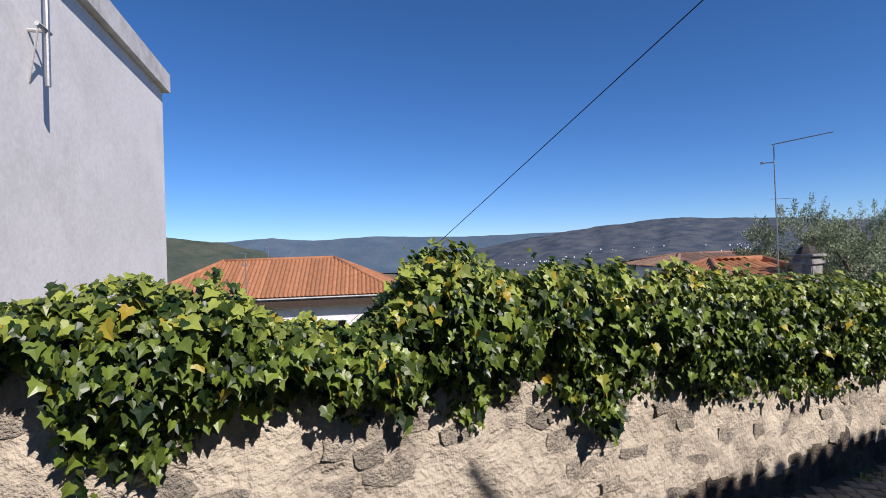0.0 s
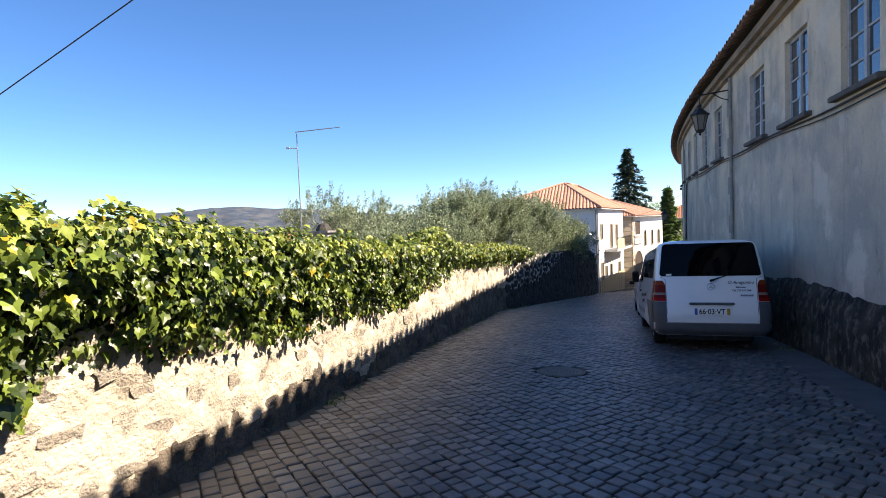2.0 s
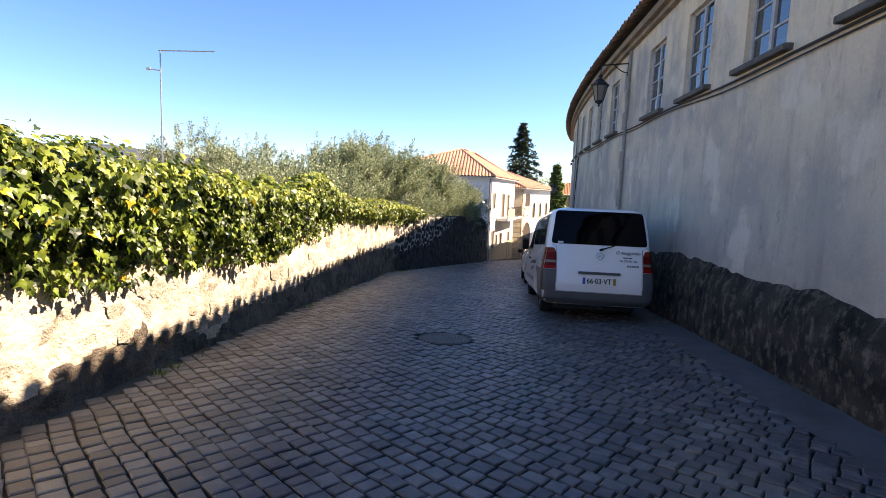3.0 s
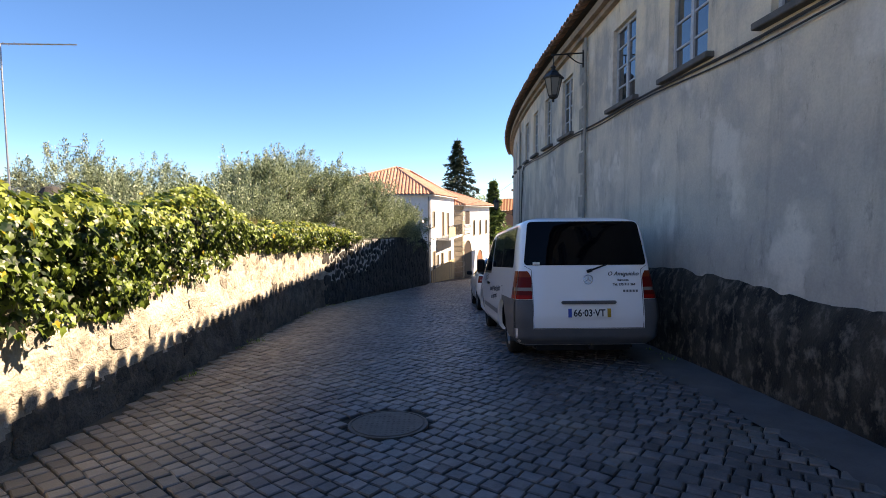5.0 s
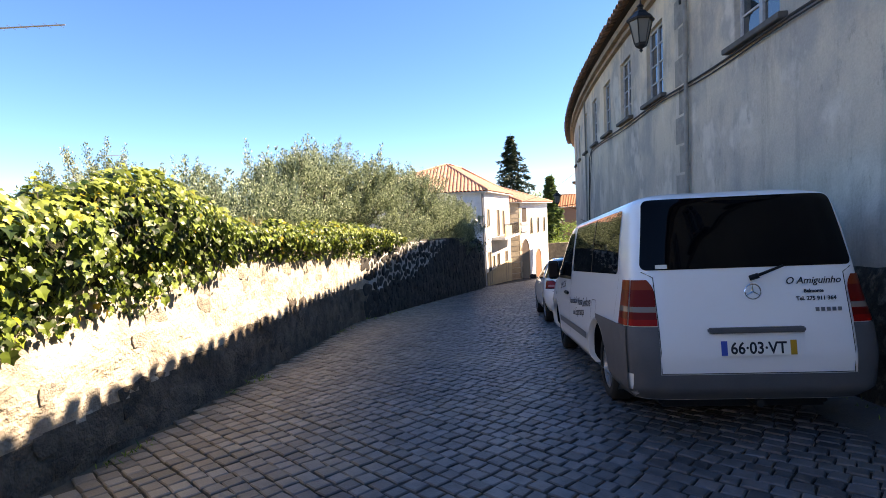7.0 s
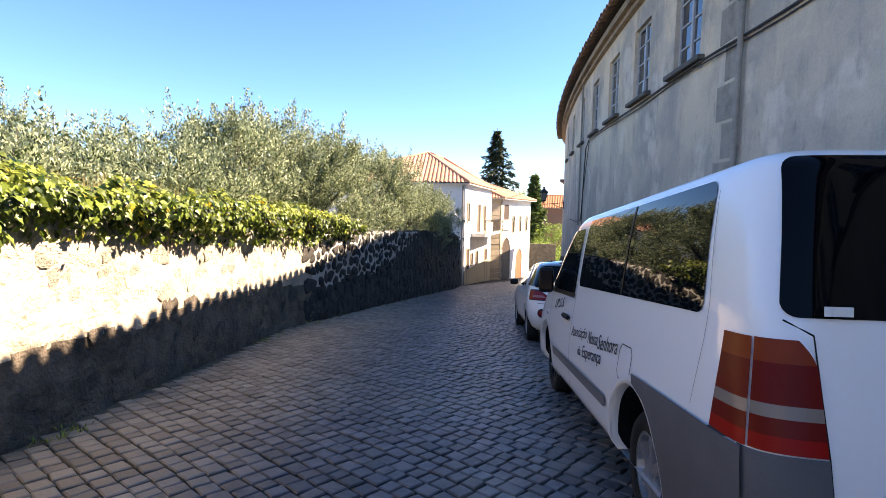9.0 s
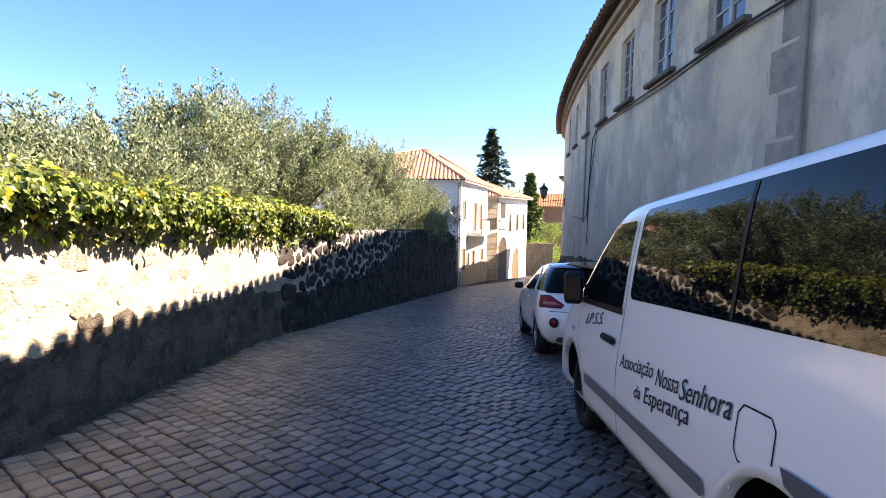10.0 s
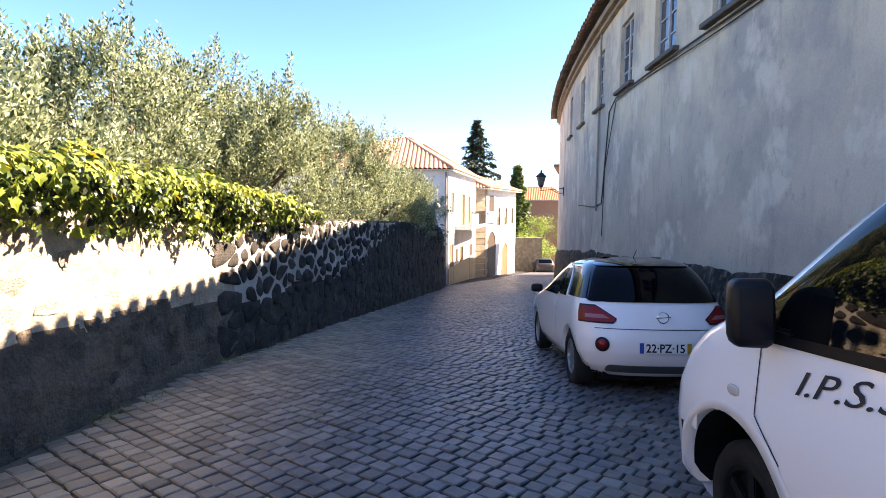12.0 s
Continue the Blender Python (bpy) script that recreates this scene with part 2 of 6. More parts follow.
# lighter copy for the crown: sunlight on the top is put into its colour
IVY_TOP = leaf_surface("painted_sunlit_ivy_leaf", (0.022, 0.055, 0.010), (0.39, 0.46, 0.09), 0.40, 0.3, warm=(0.45, 0.33, 0.03), warm_from=0.955)
OLIVE_LEAF = leaf_surface("olive_leaf", (0.028, 0.056, 0.018), (0.52, 0.60, 0.37), 0.42, 0.3)
DARK_LEAF = leaf_surface("spruce_needles", (0.012, 0.03, 0.015), (0.035, 0.06, 0.03), 0.6, 0.1)
CONIFER_LEAF = leaf_surface("light_conifer_needles", (0.03, 0.065, 0.02), (0.20, 0.29, 0.08), 0.55, 0.35)
GREEN_LEAF = leaf_surface("garden_leaf", (0.06, 0.13, 0.02), (0.36, 0.48, 0.09), 0.5, 0.45)
# shrub leaves darkened: the building's shade on them is put into the colour
DARK_SHRUB = leaf_surface("shade_dark_shrub_leaf", (0.012, 0.03, 0.010), (0.06, 0.10, 0.03), 0.4, 0.15)
DRY_GRASS = leaf_surface("dry_grass", (0.30, 0.22, 0.07), (0.45, 0.36, 0.13), 0.7, 0.3)
BARK = surface("grey_bark", (0.16, 0.13, 0.10), (0.09, 0.075, 0.06), 8, 0.9, 0.7, 40)
CAR_WHITE = plain("white_car_paint", (0.88, 0.89, 0.91), 0.32, coat=0.8)
CAR_WHITE.node_tree.nodes["Principled BSDF"].inputs["Specular IOR Level"].default_value = 0.5
BUMPER = surface("grey_bumper_plastic", (0.10, 0.105, 0.115), (0.085, 0.09, 0.10), 5, 0.6, 0.1, 120)
TRIM_GREY = plain("grey_trim", (0.13, 0.14, 0.155), 0.55)
BLACK = plain("black_plastic", (0.007, 0.007, 0.008), 0.45, spec=0.25)
RUBBER = surface("tyre_rubber", (0.010, 0.010, 0.010), (0.018, 0.018, 0.018), 9, 0.85, 0.3, 80)
DARK_GLASS = plain("tinted_glass", (0.003, 0.004, 0.005), 0.02, spec=0.36)
REAR_GLASS = plain("deep_tinted_glass", (0.002, 0.002, 0.003), 0.03, spec=0.14)
CHROME = plain("chrome", (0.75, 0.76, 0.78), 0.12, metal=1.0)
ALLOY = surface("alloy_rim", (0.45, 0.46, 0.48), (0.36, 0.37, 0.38), 6, 0.35, 0.0, 60, metal=0.8)
RED_LENS = plain("red_lens", (0.16, 0.006, 0.004), 0.3, spec=0.12)
BRIGHT_RED_LENS = plain("bright_red_lens", (0.34, 0.008, 0.006), 0.3, spec=0.1)
AMBER_LENS = plain("amber_lens", (0.25, 0.030, 0.006), 0.3, spec=0.15)
CLEAR_LENS = plain("clear_lens", (0.24, 0.19, 0.16), 0.2, spec=0.3)
BLINKER = plain("pale_blinker_lens", (0.50, 0.49, 0.47), 0.25)
ROOF_BLACK = plain("gloss_black_paint", (0.006, 0.006, 0.008), 0.08, coat=0.6)
TAIL_RED = plain("glossy_red_lens", (0.26, 0.012, 0.014), 0.18, spec=0.4)
PLATE_WHITE = plain("plate_white", (0.85, 0.85, 0.82), 0.5)
PLATE_BLUE = plain("plate_blue", (0.02, 0.08, 0.42), 0.5)
PLATE_YELLOW = plain("plate_yellow", (0.55, 0.28, 0.02), 0.5)
PINK_LENS = plain("pale_red_lens", (0.42, 0.14, 0.14), 0.25)
INK = plain("black_lettering", (0.012, 0.012, 0.02), 0.6)


def window_glass(name):
    m = bpy.data.materials.new(name)
    m.use_nodes = True
    b = m.node_tree.nodes["Principled BSDF"]
    b.inputs["Base Color"].default_value = (0.02, 0.025, 0.03, 1)
    b.inputs["Roughness"].default_value = 0.03
    b.inputs["Specular IOR Level"].default_value = 1.0
    b.inputs["IOR"].default_value = 1.9
    return m


GLASS = window_glass("window_pane_glass")


# ---------- mesh helpers ----------
def mesh_object(name, data, parent=None, label=""):
    ob = new(name, data)
    if parent is not None:
        ob.parent = parent
    if label:
        ob["label"] = label
    return ob


def part(name, bm, material, parent=None, label="", smooth=False):
    data = bpy.data.meshes.new(name)
    bm.normal_update()
    bm.to_mesh(data)
    bm.free()
    data.materials.append(material)
    if smooth:
        data.shade_smooth()
    return mesh_object(name, data, parent, label)


def raw(name, verts, faces, material, parent=None, label="", smooth=False):
    data = bpy.data.meshes.new(name)
    data.from_pydata(verts, [], faces)
    data.materials.append(material)
    data.update()
    if smooth:
        data.shade_smooth()
    return mesh_object(name, data, parent, label)


def thing(name, label, category, group="", kind="", at=None):
    e = new(name)
    e.empty_display_size = 0.2
    if at is not None:
        e.matrix_world = at
    return tagged(e, label, category, group, kind)


def box(bm, x0, x1, y0, y1, z0, z1, bevel=0.0, m=None):
    made = bmesh.ops.create_cube(bm, size=1)["verts"]
    for v in made:
        v.co = Vector((x0 + (v.co.x + 0.5) * (x1 - x0), y0 + (v.co.y + 0.5) * (y1 - y0), z0 + (v.co.z + 0.5) * (z1 - z0)))
    if bevel:
        edges = {e for v in made for e in v.link_edges}
        made = bmesh.ops.bevel(bm, geom=list(edges), offset=bevel, segments=2, affect="EDGES")["verts"]
    if m is not None:
        bmesh.ops.transform(bm, matrix=m, verts=list(made))
    return bm


def rod(bm, a, b, r0, r1=None, n=8):
    """A tapered round bar from a to b."""
    a, b = Vector(a), Vector(b)
    r1 = r0 if r1 is None else r1
    q = (b - a).to_track_quat("Z", "Y")
    rings = []
    for p, r in ((a, r0), (b, r1)):
        rings.append([bm.verts.new(p + q @ Vector((r * math.cos(2 * math.pi * i / n), r * math.sin(2 * math.pi * i / n), 0))) for i in range(n)])
    for i in range(n):
        bm.faces.new((rings[0][i], rings[0][(i + 1) % n], rings[1][(i + 1) % n], rings[1][i]))
    bm.faces.new(rings[0][::-1])
    bm.faces.new(rings[1])
    return bm


def tube(bm, points, r, n=6):
    for a, b in zip(points, points[1:]):
        rod(bm, a, b, r, r, n)
    return bm


def lathe(bm, profile, n=20, centre=(0, 0, 0)):
    """A turned shape round z from (radius, height) pairs."""
    c = Vector(centre)
    rings = [[bm.verts.new(c + Vector((r * math.cos(2 * math.pi * i / n), r * math.sin(2 * math.pi * i / n), z))) for i in range(n)] for r, z in profile]
    for lo, hi in zip(rings, rings[1:]):
        for i in range(n):
            bm.faces.new((lo[i], lo[(i + 1) % n], hi[(i + 1) % n], hi[i]))
    if profile[0][0] > 0.001:
        bm.faces.new(rings[0][::-1])
    if profile[-1][0] > 0.001:
        bm.faces.new(rings[-1])
    return bm


def pebble(bm, rx, ry, rz, e=0.35, n=20, m=8):
    """A rounded block about the origin; a smaller e makes it squarer."""
    pw = lambda v: math.copysign(abs(v) ** e, v)
    rows = []
    for j in range(1, m):
        b = -math.pi / 2 + math.pi * j / m
        rows.append([bm.verts.new((rx * pw(math.cos(b)) * pw(math.cos(2 * math.pi * i / n)), ry * pw(math.cos(b)) * pw(math.sin(2 * math.pi * i / n)), rz * pw(math.sin(b)))) for i in range(n)])
    for a, b in zip(rows, rows[1:]):
        for i in range(n):
            bm.faces.new((a[i], a[(i + 1) % n], b[(i + 1) % n], b[i]))
    bm.faces.new(rows[0][::-1])
    bm.faces.new(rows[-1])
    return bm


def slab(bm, outline, z0, z1):
    """An upright prism over an outline in plan."""
    lo = [bm.verts.new((x, y, z0)) for x, y in outline]
    hi = [bm.verts.new((x, y, z1)) for x, y in outline]
    k = len(outline)
    for i in range(k):
        bm.faces.new((lo[i], lo[(i + 1) % k], hi[(i + 1) % k], hi[i]))
    bm.faces.new(lo[::-1])
    bm.faces.new(hi)
    bmesh.ops.recalc_face_normals(bm, faces=bm.faces[:])
    return bm


def lerp_table(table, v):
    if v <= table[0][0]:
        return table[0][1]
    for (a, p), (b, q) in zip(table, table[1:]):
        if v <= b:
            return p + (q - p) * (v - a) / (b - a)
    return table[-1][1]


# ---------- the plan ----------
SLOPE = [(-30, 1.9), (-8, 0.86), (0, 0.46), (4, 0.26), (8.1, 0.0), (11.5, -0.26), (17.4, -0.79), (22, -1.27), (30, -2.1), (38, -2.95), (50, -4.05), (60, -5.0), (90, -8.0), (400, -40), (1500, -120)]
WALL_LINE = [(-30, -2.2), (0, -2.3), (7, -2.45), (14, -2.6), (17.4, -2.72), (18.6, -2.55), (22, -2.06), (28, -1.1), (34, -0.12), (37.4, 0.1)]
WALL_TOP = [(-30, 2.9), (-8, 2.15), (0, 2.0), (4, 1.85), (8, 1.6), (12.5, 1.3), (16, 1.05), (19, 0.86), (22, 0.8), (28, 0.55), (33, 0.3), (36, -0.1), (37.4, -0.5)]


def smooth_table(table, v, w=1.0):
    return (lerp_table(table, v - w) + 2 * lerp_table(table, v) + lerp_table(table, v + w)) / 4


def road_z(x, y):
    return smooth_table(SLOPE, y) + 0.05 * min(((x - 0.4) / 3.0) ** 2, 1.6) - 0.045 * min(max(x - 0.2, 0), 3.5) * min(max((y - 12.0) / 5.0, 0), 1)


def wall_x(y):
    return smooth_table(WALL_LINE, y, 0.5)


def wall_top(y):
    return smooth_table(WALL_TOP, y, 0.5)


def front_x(y):
    """The line of the long building's front, which bends away."""
    return 3.66 + (max(y - 16.0, 0) ** 2) / 224.0


# ---------- ground, reaching to the far hills ----------
def plot_z(off, y):
    """The land behind the garden wall: level at first, then down to the valley."""
    d = -off
    z = wall_top(min(y, 36)) - 0.55 - 0.05 * min(d, 8)
    if d > 8:
        z -= (min(d, 60) - 8) * 0.16 + max(min(d, 700) - 60, 0) * 0.13
    return max(z, -95.0)


def build_ground():
    offs = [-4600, -3600, -2600, -1800, -1200, -800, -500, -300, -180, -110, -70, -45, -30, -20, -14, -10, -8, -6, -4, -2.5, -1.2, -0.36, -0.2,
            0.8, 2, 3, 4, 5, 6.4, 9, 14, 22, 40, 80, 160, 400, 1200, 4600]
    ys = [-4600, -2500, -1200, -500, -200, -90, -50, -30, -20, -14, -10] + [-8 + 1.0 * i for i in range(47)] + [40, 43, 46, 50, 54, 58, 64, 72, 84, 100, 130, 180, 260, 400, 700, 1200, 2200, 4600]
    verts, faces = [], []
    for y in ys:
        for o in offs:
            x = wall_x(min(max(y, -30), 37.4)) + o
            if o <= -0.36:
                z = plot_z(o, max(min(y, 60), -30)) - max(y - 60, 0) * 0.03
                z = max(z, -95) if y < 60 else max(z, -120)
                if y > 37:
                    k = min((y - 37) / 3, 1)
                    z = z * (1 - k) + (road_z(0, y) - 0.06 - 0.08 * min(-o, 300)) * k
            else:
                z = road_z(min(x, 5), y) - 0.06
            verts.append((x, y, max(z, -120)))
    w = len(offs)
    for j in range(len(ys) - 1):
        for i in range(w - 1):
            faces.append((j * w + i, j * w + i + 1, (j + 1) * w + i + 1, (j + 1) * w + i))
    tagged(raw("ground", verts, faces, EARTH), "dry grassy earth falling away to a wide valley", "ground", kind="structure")


build_ground()


def build_road_bed():
    verts, faces = [], []
    ys = [-14 + 0.5 * i for i in range(170)]
    cols = 15
    for y in ys:
        a = wall_x(min(y, 37.0)) - 0.1 if y < 37.4 else 0.1 + (y - 37.4) * 0.28 - 0.6
        b = front_x(y) + 0.2
        for i in range(cols):
            x = a + (b - a) * i / (cols - 1)
            verts.append((x, y, road_z(x, y) - 0.022 + 0.004 * noise.noise((x * 2, y * 2, 0))))
    for j in range(len(ys) - 1):
        for i in range(cols - 1):
            faces.append((j * cols + i, j * cols + i + 1, (j + 1) * cols + i + 1, (j + 1) * cols + i))
    return tagged(raw("road", verts, faces, JOINT, smooth=True), "sloping village lane paved with worn grey granite setts", "road", kind="structure")


road = build_road_bed()


# ---------- far hills ----------
def hill_material(name, low, high, scale):
    m = surface(name, low, high, scale, 1.0, 0.0, scale * 8, stain=tuple(min(c * 1.5, 1) for c in high), stain_scale=scale * 0.6, stain_amount=0.35, spec=0.0)
    return m


def build_ridge(name, label, dist, heads, heights, base, depth, material, seed):
    """A long ridge seen across the valley: bearings in degrees left of +y, crest heights above the eye."""
    verts, faces = [], []
    cols, rows = 160, 14
    for i in range(cols):
        a = heads[0] + (heads[1] - heads[0]) * i / (cols - 1)
        h = lerp_table(heights, a) + 9 * noise.noise((a * 0.35, seed, 0)) + 4 * noise.noise((a * 1.6, seed, 3))
        for j in range(rows):
            k = j / (rows - 1)
            d = dist - depth * (1 - k)
            z = base + (h - base) * (k ** 1.25) * (1 + 0.12 * noise.noise((a * 0.5, k * 4, seed)) * math.sin(math.pi * k))
            verts.append((-d * math.sin(radians(a)), d * math.cos(radians(a)), z))
    for i in range(cols - 1):
        for j in range(rows - 1):
            faces.append((i * rows + j, i * rows + j + 1, (i + 1) * rows + j + 1, (i + 1) * rows + j))
    return tagged(raw(name, verts, faces, material, smooth=True), label, "mountain", kind="structure")


HILL_NEAR = hill_material("wooded_slope", (0.055, 0.075, 0.06), (0.09, 0.10, 0.075), 0.012)
# the blue haze of distance is painted into the next two colours
HILL_FAR = hill_material("painted_haze_ridge", (0.07, 0.11, 0.155), (0.09, 0.125, 0.16), 0.006)
HILL_BARE = hill_material("haze_tinted_mountain", (0.045, 0.065, 0.095), (0.10, 0.11, 0.12), 0.012)
build_ridge("backdrop_ridge", "far mountain ridge across the valley, painted haze blue", 4300, (-5, 150), [(-5, 40), (20, 90), (45, 150), (55, 150), (59, 143), (65, 149), (71.5, 172), (77.6, 147), (82.8, 172), (86.6, 150), (92, 150), (110, 100), (150, 80)], -110, 900, HILL_FAR, 3)
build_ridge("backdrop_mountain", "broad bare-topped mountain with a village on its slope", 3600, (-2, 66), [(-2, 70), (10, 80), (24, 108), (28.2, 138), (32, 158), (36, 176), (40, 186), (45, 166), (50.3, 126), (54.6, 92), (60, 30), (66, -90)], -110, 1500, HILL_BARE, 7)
build_ridge("backdrop_hill", "green wooded hill at the valley side", 2400, (78, 140), [(78, -100), (83, 40), (86.6, 76), (91.7, 108), (100, 130), (120, 110), (140, 100)], -110, 900, HILL_NEAR, 11)


def build_far_villages():
    bm = bmesh.new()
    rnd = random.Random(5)
    for k in range(110):
        c = rnd.choice([(30, 3), (33, 2), (24, 1.5), (45, 4), (52, 3)])
        a = rnd.gauss(c[0], c[1])
        kk = rnd.uniform(0.30, 0.50)
        d = 3600 - 1500 * (1 - kk) - 3
        h = lerp_table([(-2, 70), (10, 80), (24, 108), (28.2, 138), (32, 158), (36, 176), (40, 186), (45, 166), (50.3, 126), (54.6, 92), (60, 30), (66, -90)], a)
        z = -110 + (h + 110) * kk ** 1.25
        p = Vector((-d * math.sin(radians(a)), d * math.cos(radians(a)), z))
        s = rnd.uniform(1.5, 3.5)
        box(bm, p.x - s, p.x + s, p.y - s, p.y + s, p.z - 3, p.z + rnd.uniform(2, 5))
    tagged(part("far_village", bm, WHITE_WALL), "many tiny white houses on the mountain side", "village", kind="stuff")


build_far_villages()


# ---------- garden wall on the valley side ----------
def relief(u, v, seed, scale, amount):
    return amount * (noise.noise((u * scale, v * scale, seed)) + 0.5 * noise.noise((u * scale * 2.3, v * scale * 2.3, seed + 9)))


def build_wall(name, label, y0, y1, step, material, amount, inset=0.0):
    """A thick rubble wall with an uneven face, top and back."""
    verts, faces = [], []
    n = int((y1 - y0) / step) + 1
    rows = max(int(2.2 / step), 6)
    for i in range(n):
        y = y0 + (y1 - y0) * i / (n - 1)
        x, zt = wall_x(y) - inset, wall_top(y) + relief(y, 0, 4, 1.2, 0.04)
        zb = road_z(x, y) - 0.15
        for j in range(rows):
            z = zb + (zt - zb) * j / (rows - 1)
            verts.append((x + relief(y, z, 2, 2.2, amount) + relief(y, z, 31, 9.0, 0.014) - 0.05 * (j / rows), y, z))
        verts.append((x - 0.12, y, zt + 0.05))
        verts.append((x - 0.36, y, zt + 0.04))
        verts.append((x - 0.48, y, zt - 0.05))
        verts.append((x - 0.5, y, zb - 0.2))
    c = rows + 4
    for i in range(n - 1):
        for j in range(c - 1):
            faces.append((i * c + j, (i + 1) * c + j, (i + 1) * c + j + 1, i * c + j + 1))
    faces.append(tuple(range(c))[::-1])
    faces.append(tuple((n - 1) * c + j for j in range(c)))
    return tagged(raw(name, verts, faces, material, smooth=True), label, "wall", kind="structure")


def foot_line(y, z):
    """The uneven height of the garden wall's brown foot, raised towards the shadow line."""
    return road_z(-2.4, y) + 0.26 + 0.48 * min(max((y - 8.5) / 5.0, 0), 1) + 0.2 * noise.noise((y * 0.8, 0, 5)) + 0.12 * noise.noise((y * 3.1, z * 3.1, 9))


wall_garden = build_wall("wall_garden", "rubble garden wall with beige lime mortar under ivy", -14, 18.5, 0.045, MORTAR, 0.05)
# the garden wall's bare brown foot, raised to the shadow line as painted shade
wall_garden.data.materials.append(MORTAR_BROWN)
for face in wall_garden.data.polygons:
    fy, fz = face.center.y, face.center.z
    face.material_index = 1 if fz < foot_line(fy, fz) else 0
wall_dark = build_wall("wall_dark_stone", "dark granite boundary wall with pale mortar joints", 18.5, 37.4, 0.09, MORTAR_GREY, 0.05)
# the pale pointing is left only along the top of the first metres; elsewhere the bed is bare and dark
wall_dark.data.materials.append(DARK_BED)
for face in wall_dark.data.polygons:
    fy, fz = face.center.y, face.center.z
    keep = wall_top(fy) - 1.1 + 0.3 * noise.noise((fy * 0.9, fz * 0.9, 3)) + max(fy - 22.5, 0) * 0.22
    face.material_index = 0 if fz > keep and fz < wall_top(fy) - 0.04 and fy < 27 else 1


# ---------- long building on the uphill side ----------
SILL, HEAD, EAVE = 3.62, 4.98, 5.62
WINDOWS = [(-6.6, -5.7), (-4.4, -3.5), (-2.2, -1.3), (0.1, 1.0), (2.2, 3.1), (3.75, 4.65), (5.9, 6.8), (7.93, 8.93), (10.08, 11.1), (12.27, 13.3), (16.0, 16.95), (18.15, 19.1), (20.3, 21.25), (22.5, 23.4), (24.9, 25.7), (27.6, 28.4), (30.4, 31.2)]
building = thing("long_building", "long two-storey plastered building with a curved front and tiled eaves", "building", kind="structure")


def front_strip(bm, y0, y1, z0, z1, out=0.0, step=1.0, thick=0.0):
    """A piece of the curved front between two heights."""
    n = max(int(math.ceil((y1 - y0) / step)), 1)
    if y1 <= 16:
        n = 1
    rows = []
    for i in range(n + 1):
        y = y0 + (y1 - y0) * i / n
        x = front_x(y) - out
        rows.append([bm.verts.new((x, y, z0)), bm.verts.new((x, y, z1)), bm.verts.new((x + thick, y, z1)), bm.verts.new((x + thick, y, z0))])
    for a, b in zip(rows, rows[1:]):
        for k in range(4 if thick else 1):
            bm.faces.new((a[k], a[(k + 1) % 4], b[(k + 1) % 4], b[k]))
    if thick:
        bm.faces.new(rows[0][::-1])
        bm.faces.new(rows[-1])
    return bm


Y0, Y1 = -14.0, 39.6
bm = bmesh.new()
front_strip(bm, Y0, Y1, -6.0, SILL, thick=0.45)
front_strip(bm, Y0, Y1, HEAD, EAVE + 0.1, thick=0.45)
edges = [Y0] + [v for w in WINDOWS for v in w] + [Y1]
for a, b in zip(edges[0::2], edges[1::2]):
    front_strip(bm, a, b, SILL, HEAD, thick=0.45)
part("front_wall", bm, PLASTER, building, "stained beige plaster front")
bm = bmesh.new()
slab(bm, [(4.1, Y0), (13, Y0), (13, Y1), (front_x(Y1) + 0.45, Y1), (front_x(34) + 0.45, 34), (front_x(28) + 0.45, 28), (4.1, 16)], EAVE - 0.3, EAVE + 0.0)
part("loft_floor", bm, DARK_WOOD_AND_SHADE, building)
bm = bmesh.new()
box(bm, front_x(0) + 0.3, 13, Y0 - 0.3, Y0, -3, EAVE + 0.1)
box(bm, 13, 13.3, Y0, Y1, -6, EAVE + 0.1)
box(bm, front_x(Y1) + 0.3, 13.3, Y1, Y1 + 0.3, -7, EAVE + 0.1)
part("back_wall", bm, PLASTER, building)

# rough plinth, proud of the front
verts, faces = [], []
n, rows = 420, 14
for i in range(n):
    y = Y0 + (Y1 - Y0) * i / (n - 1)
    top = lerp_table([(-14, 1.9), (0, 1.35), (6, 1.05), (10.5, 1.0), (14, 0.75), (18, 0.36), (22, 0.12), (26, -0.1), (44, -1.6)], y) + 0.07 * noise.noise((y * 0.8, 0, 1)) + 0.04 * noise.noise((y * 3, 0, 1))
    zb = road_z(3.6, y) - 0.1
    for j in range(rows):
        z = zb + (top - zb) * j / (rows - 1)
        out = 0.11 * (1 - (j / (rows - 1)) ** 6) + relief(y, z, 21, 2.6, 0.03) + relief(y, z, 5, 7.0, 0.012)
        verts.append((front_x(y) - max(out, -0.02) - 0.004, y, z))
    verts.append((front_x(y) + 0.03, y, top + 0.01))
c = rows + 1
for i in range(n - 1):
    for j in range(c - 1):
        faces.append((i * c + j, (i + 1) * c + j, (i + 1) * c + j + 1, i * c + j + 1))
raw("plinth", verts, faces, PLINTH, building, "rough dark mould-stained plinth", smooth=True)

# stepped cornice under the eaves
bm = bmesh.new()
front_strip(bm, Y0, Y1, EAVE - 0.22, EAVE - 0.12, out=0.10, thick=0.12, step=1.5)
front_strip(bm, Y0, Y1, EAVE - 0.12, EAVE + 0.02, out=0.20, thick=0.24, step=1.5)
part("cornice", bm, surface("eave_plaster", (0.34, 0.26, 0.19), (0.25, 0.19, 0.14), 2, 0.9, 0.2, 30, stain=(0.12, 0.10, 0.08), stain_scale=1.5, stain_amount=0.7), building, "stepped plaster cornice")

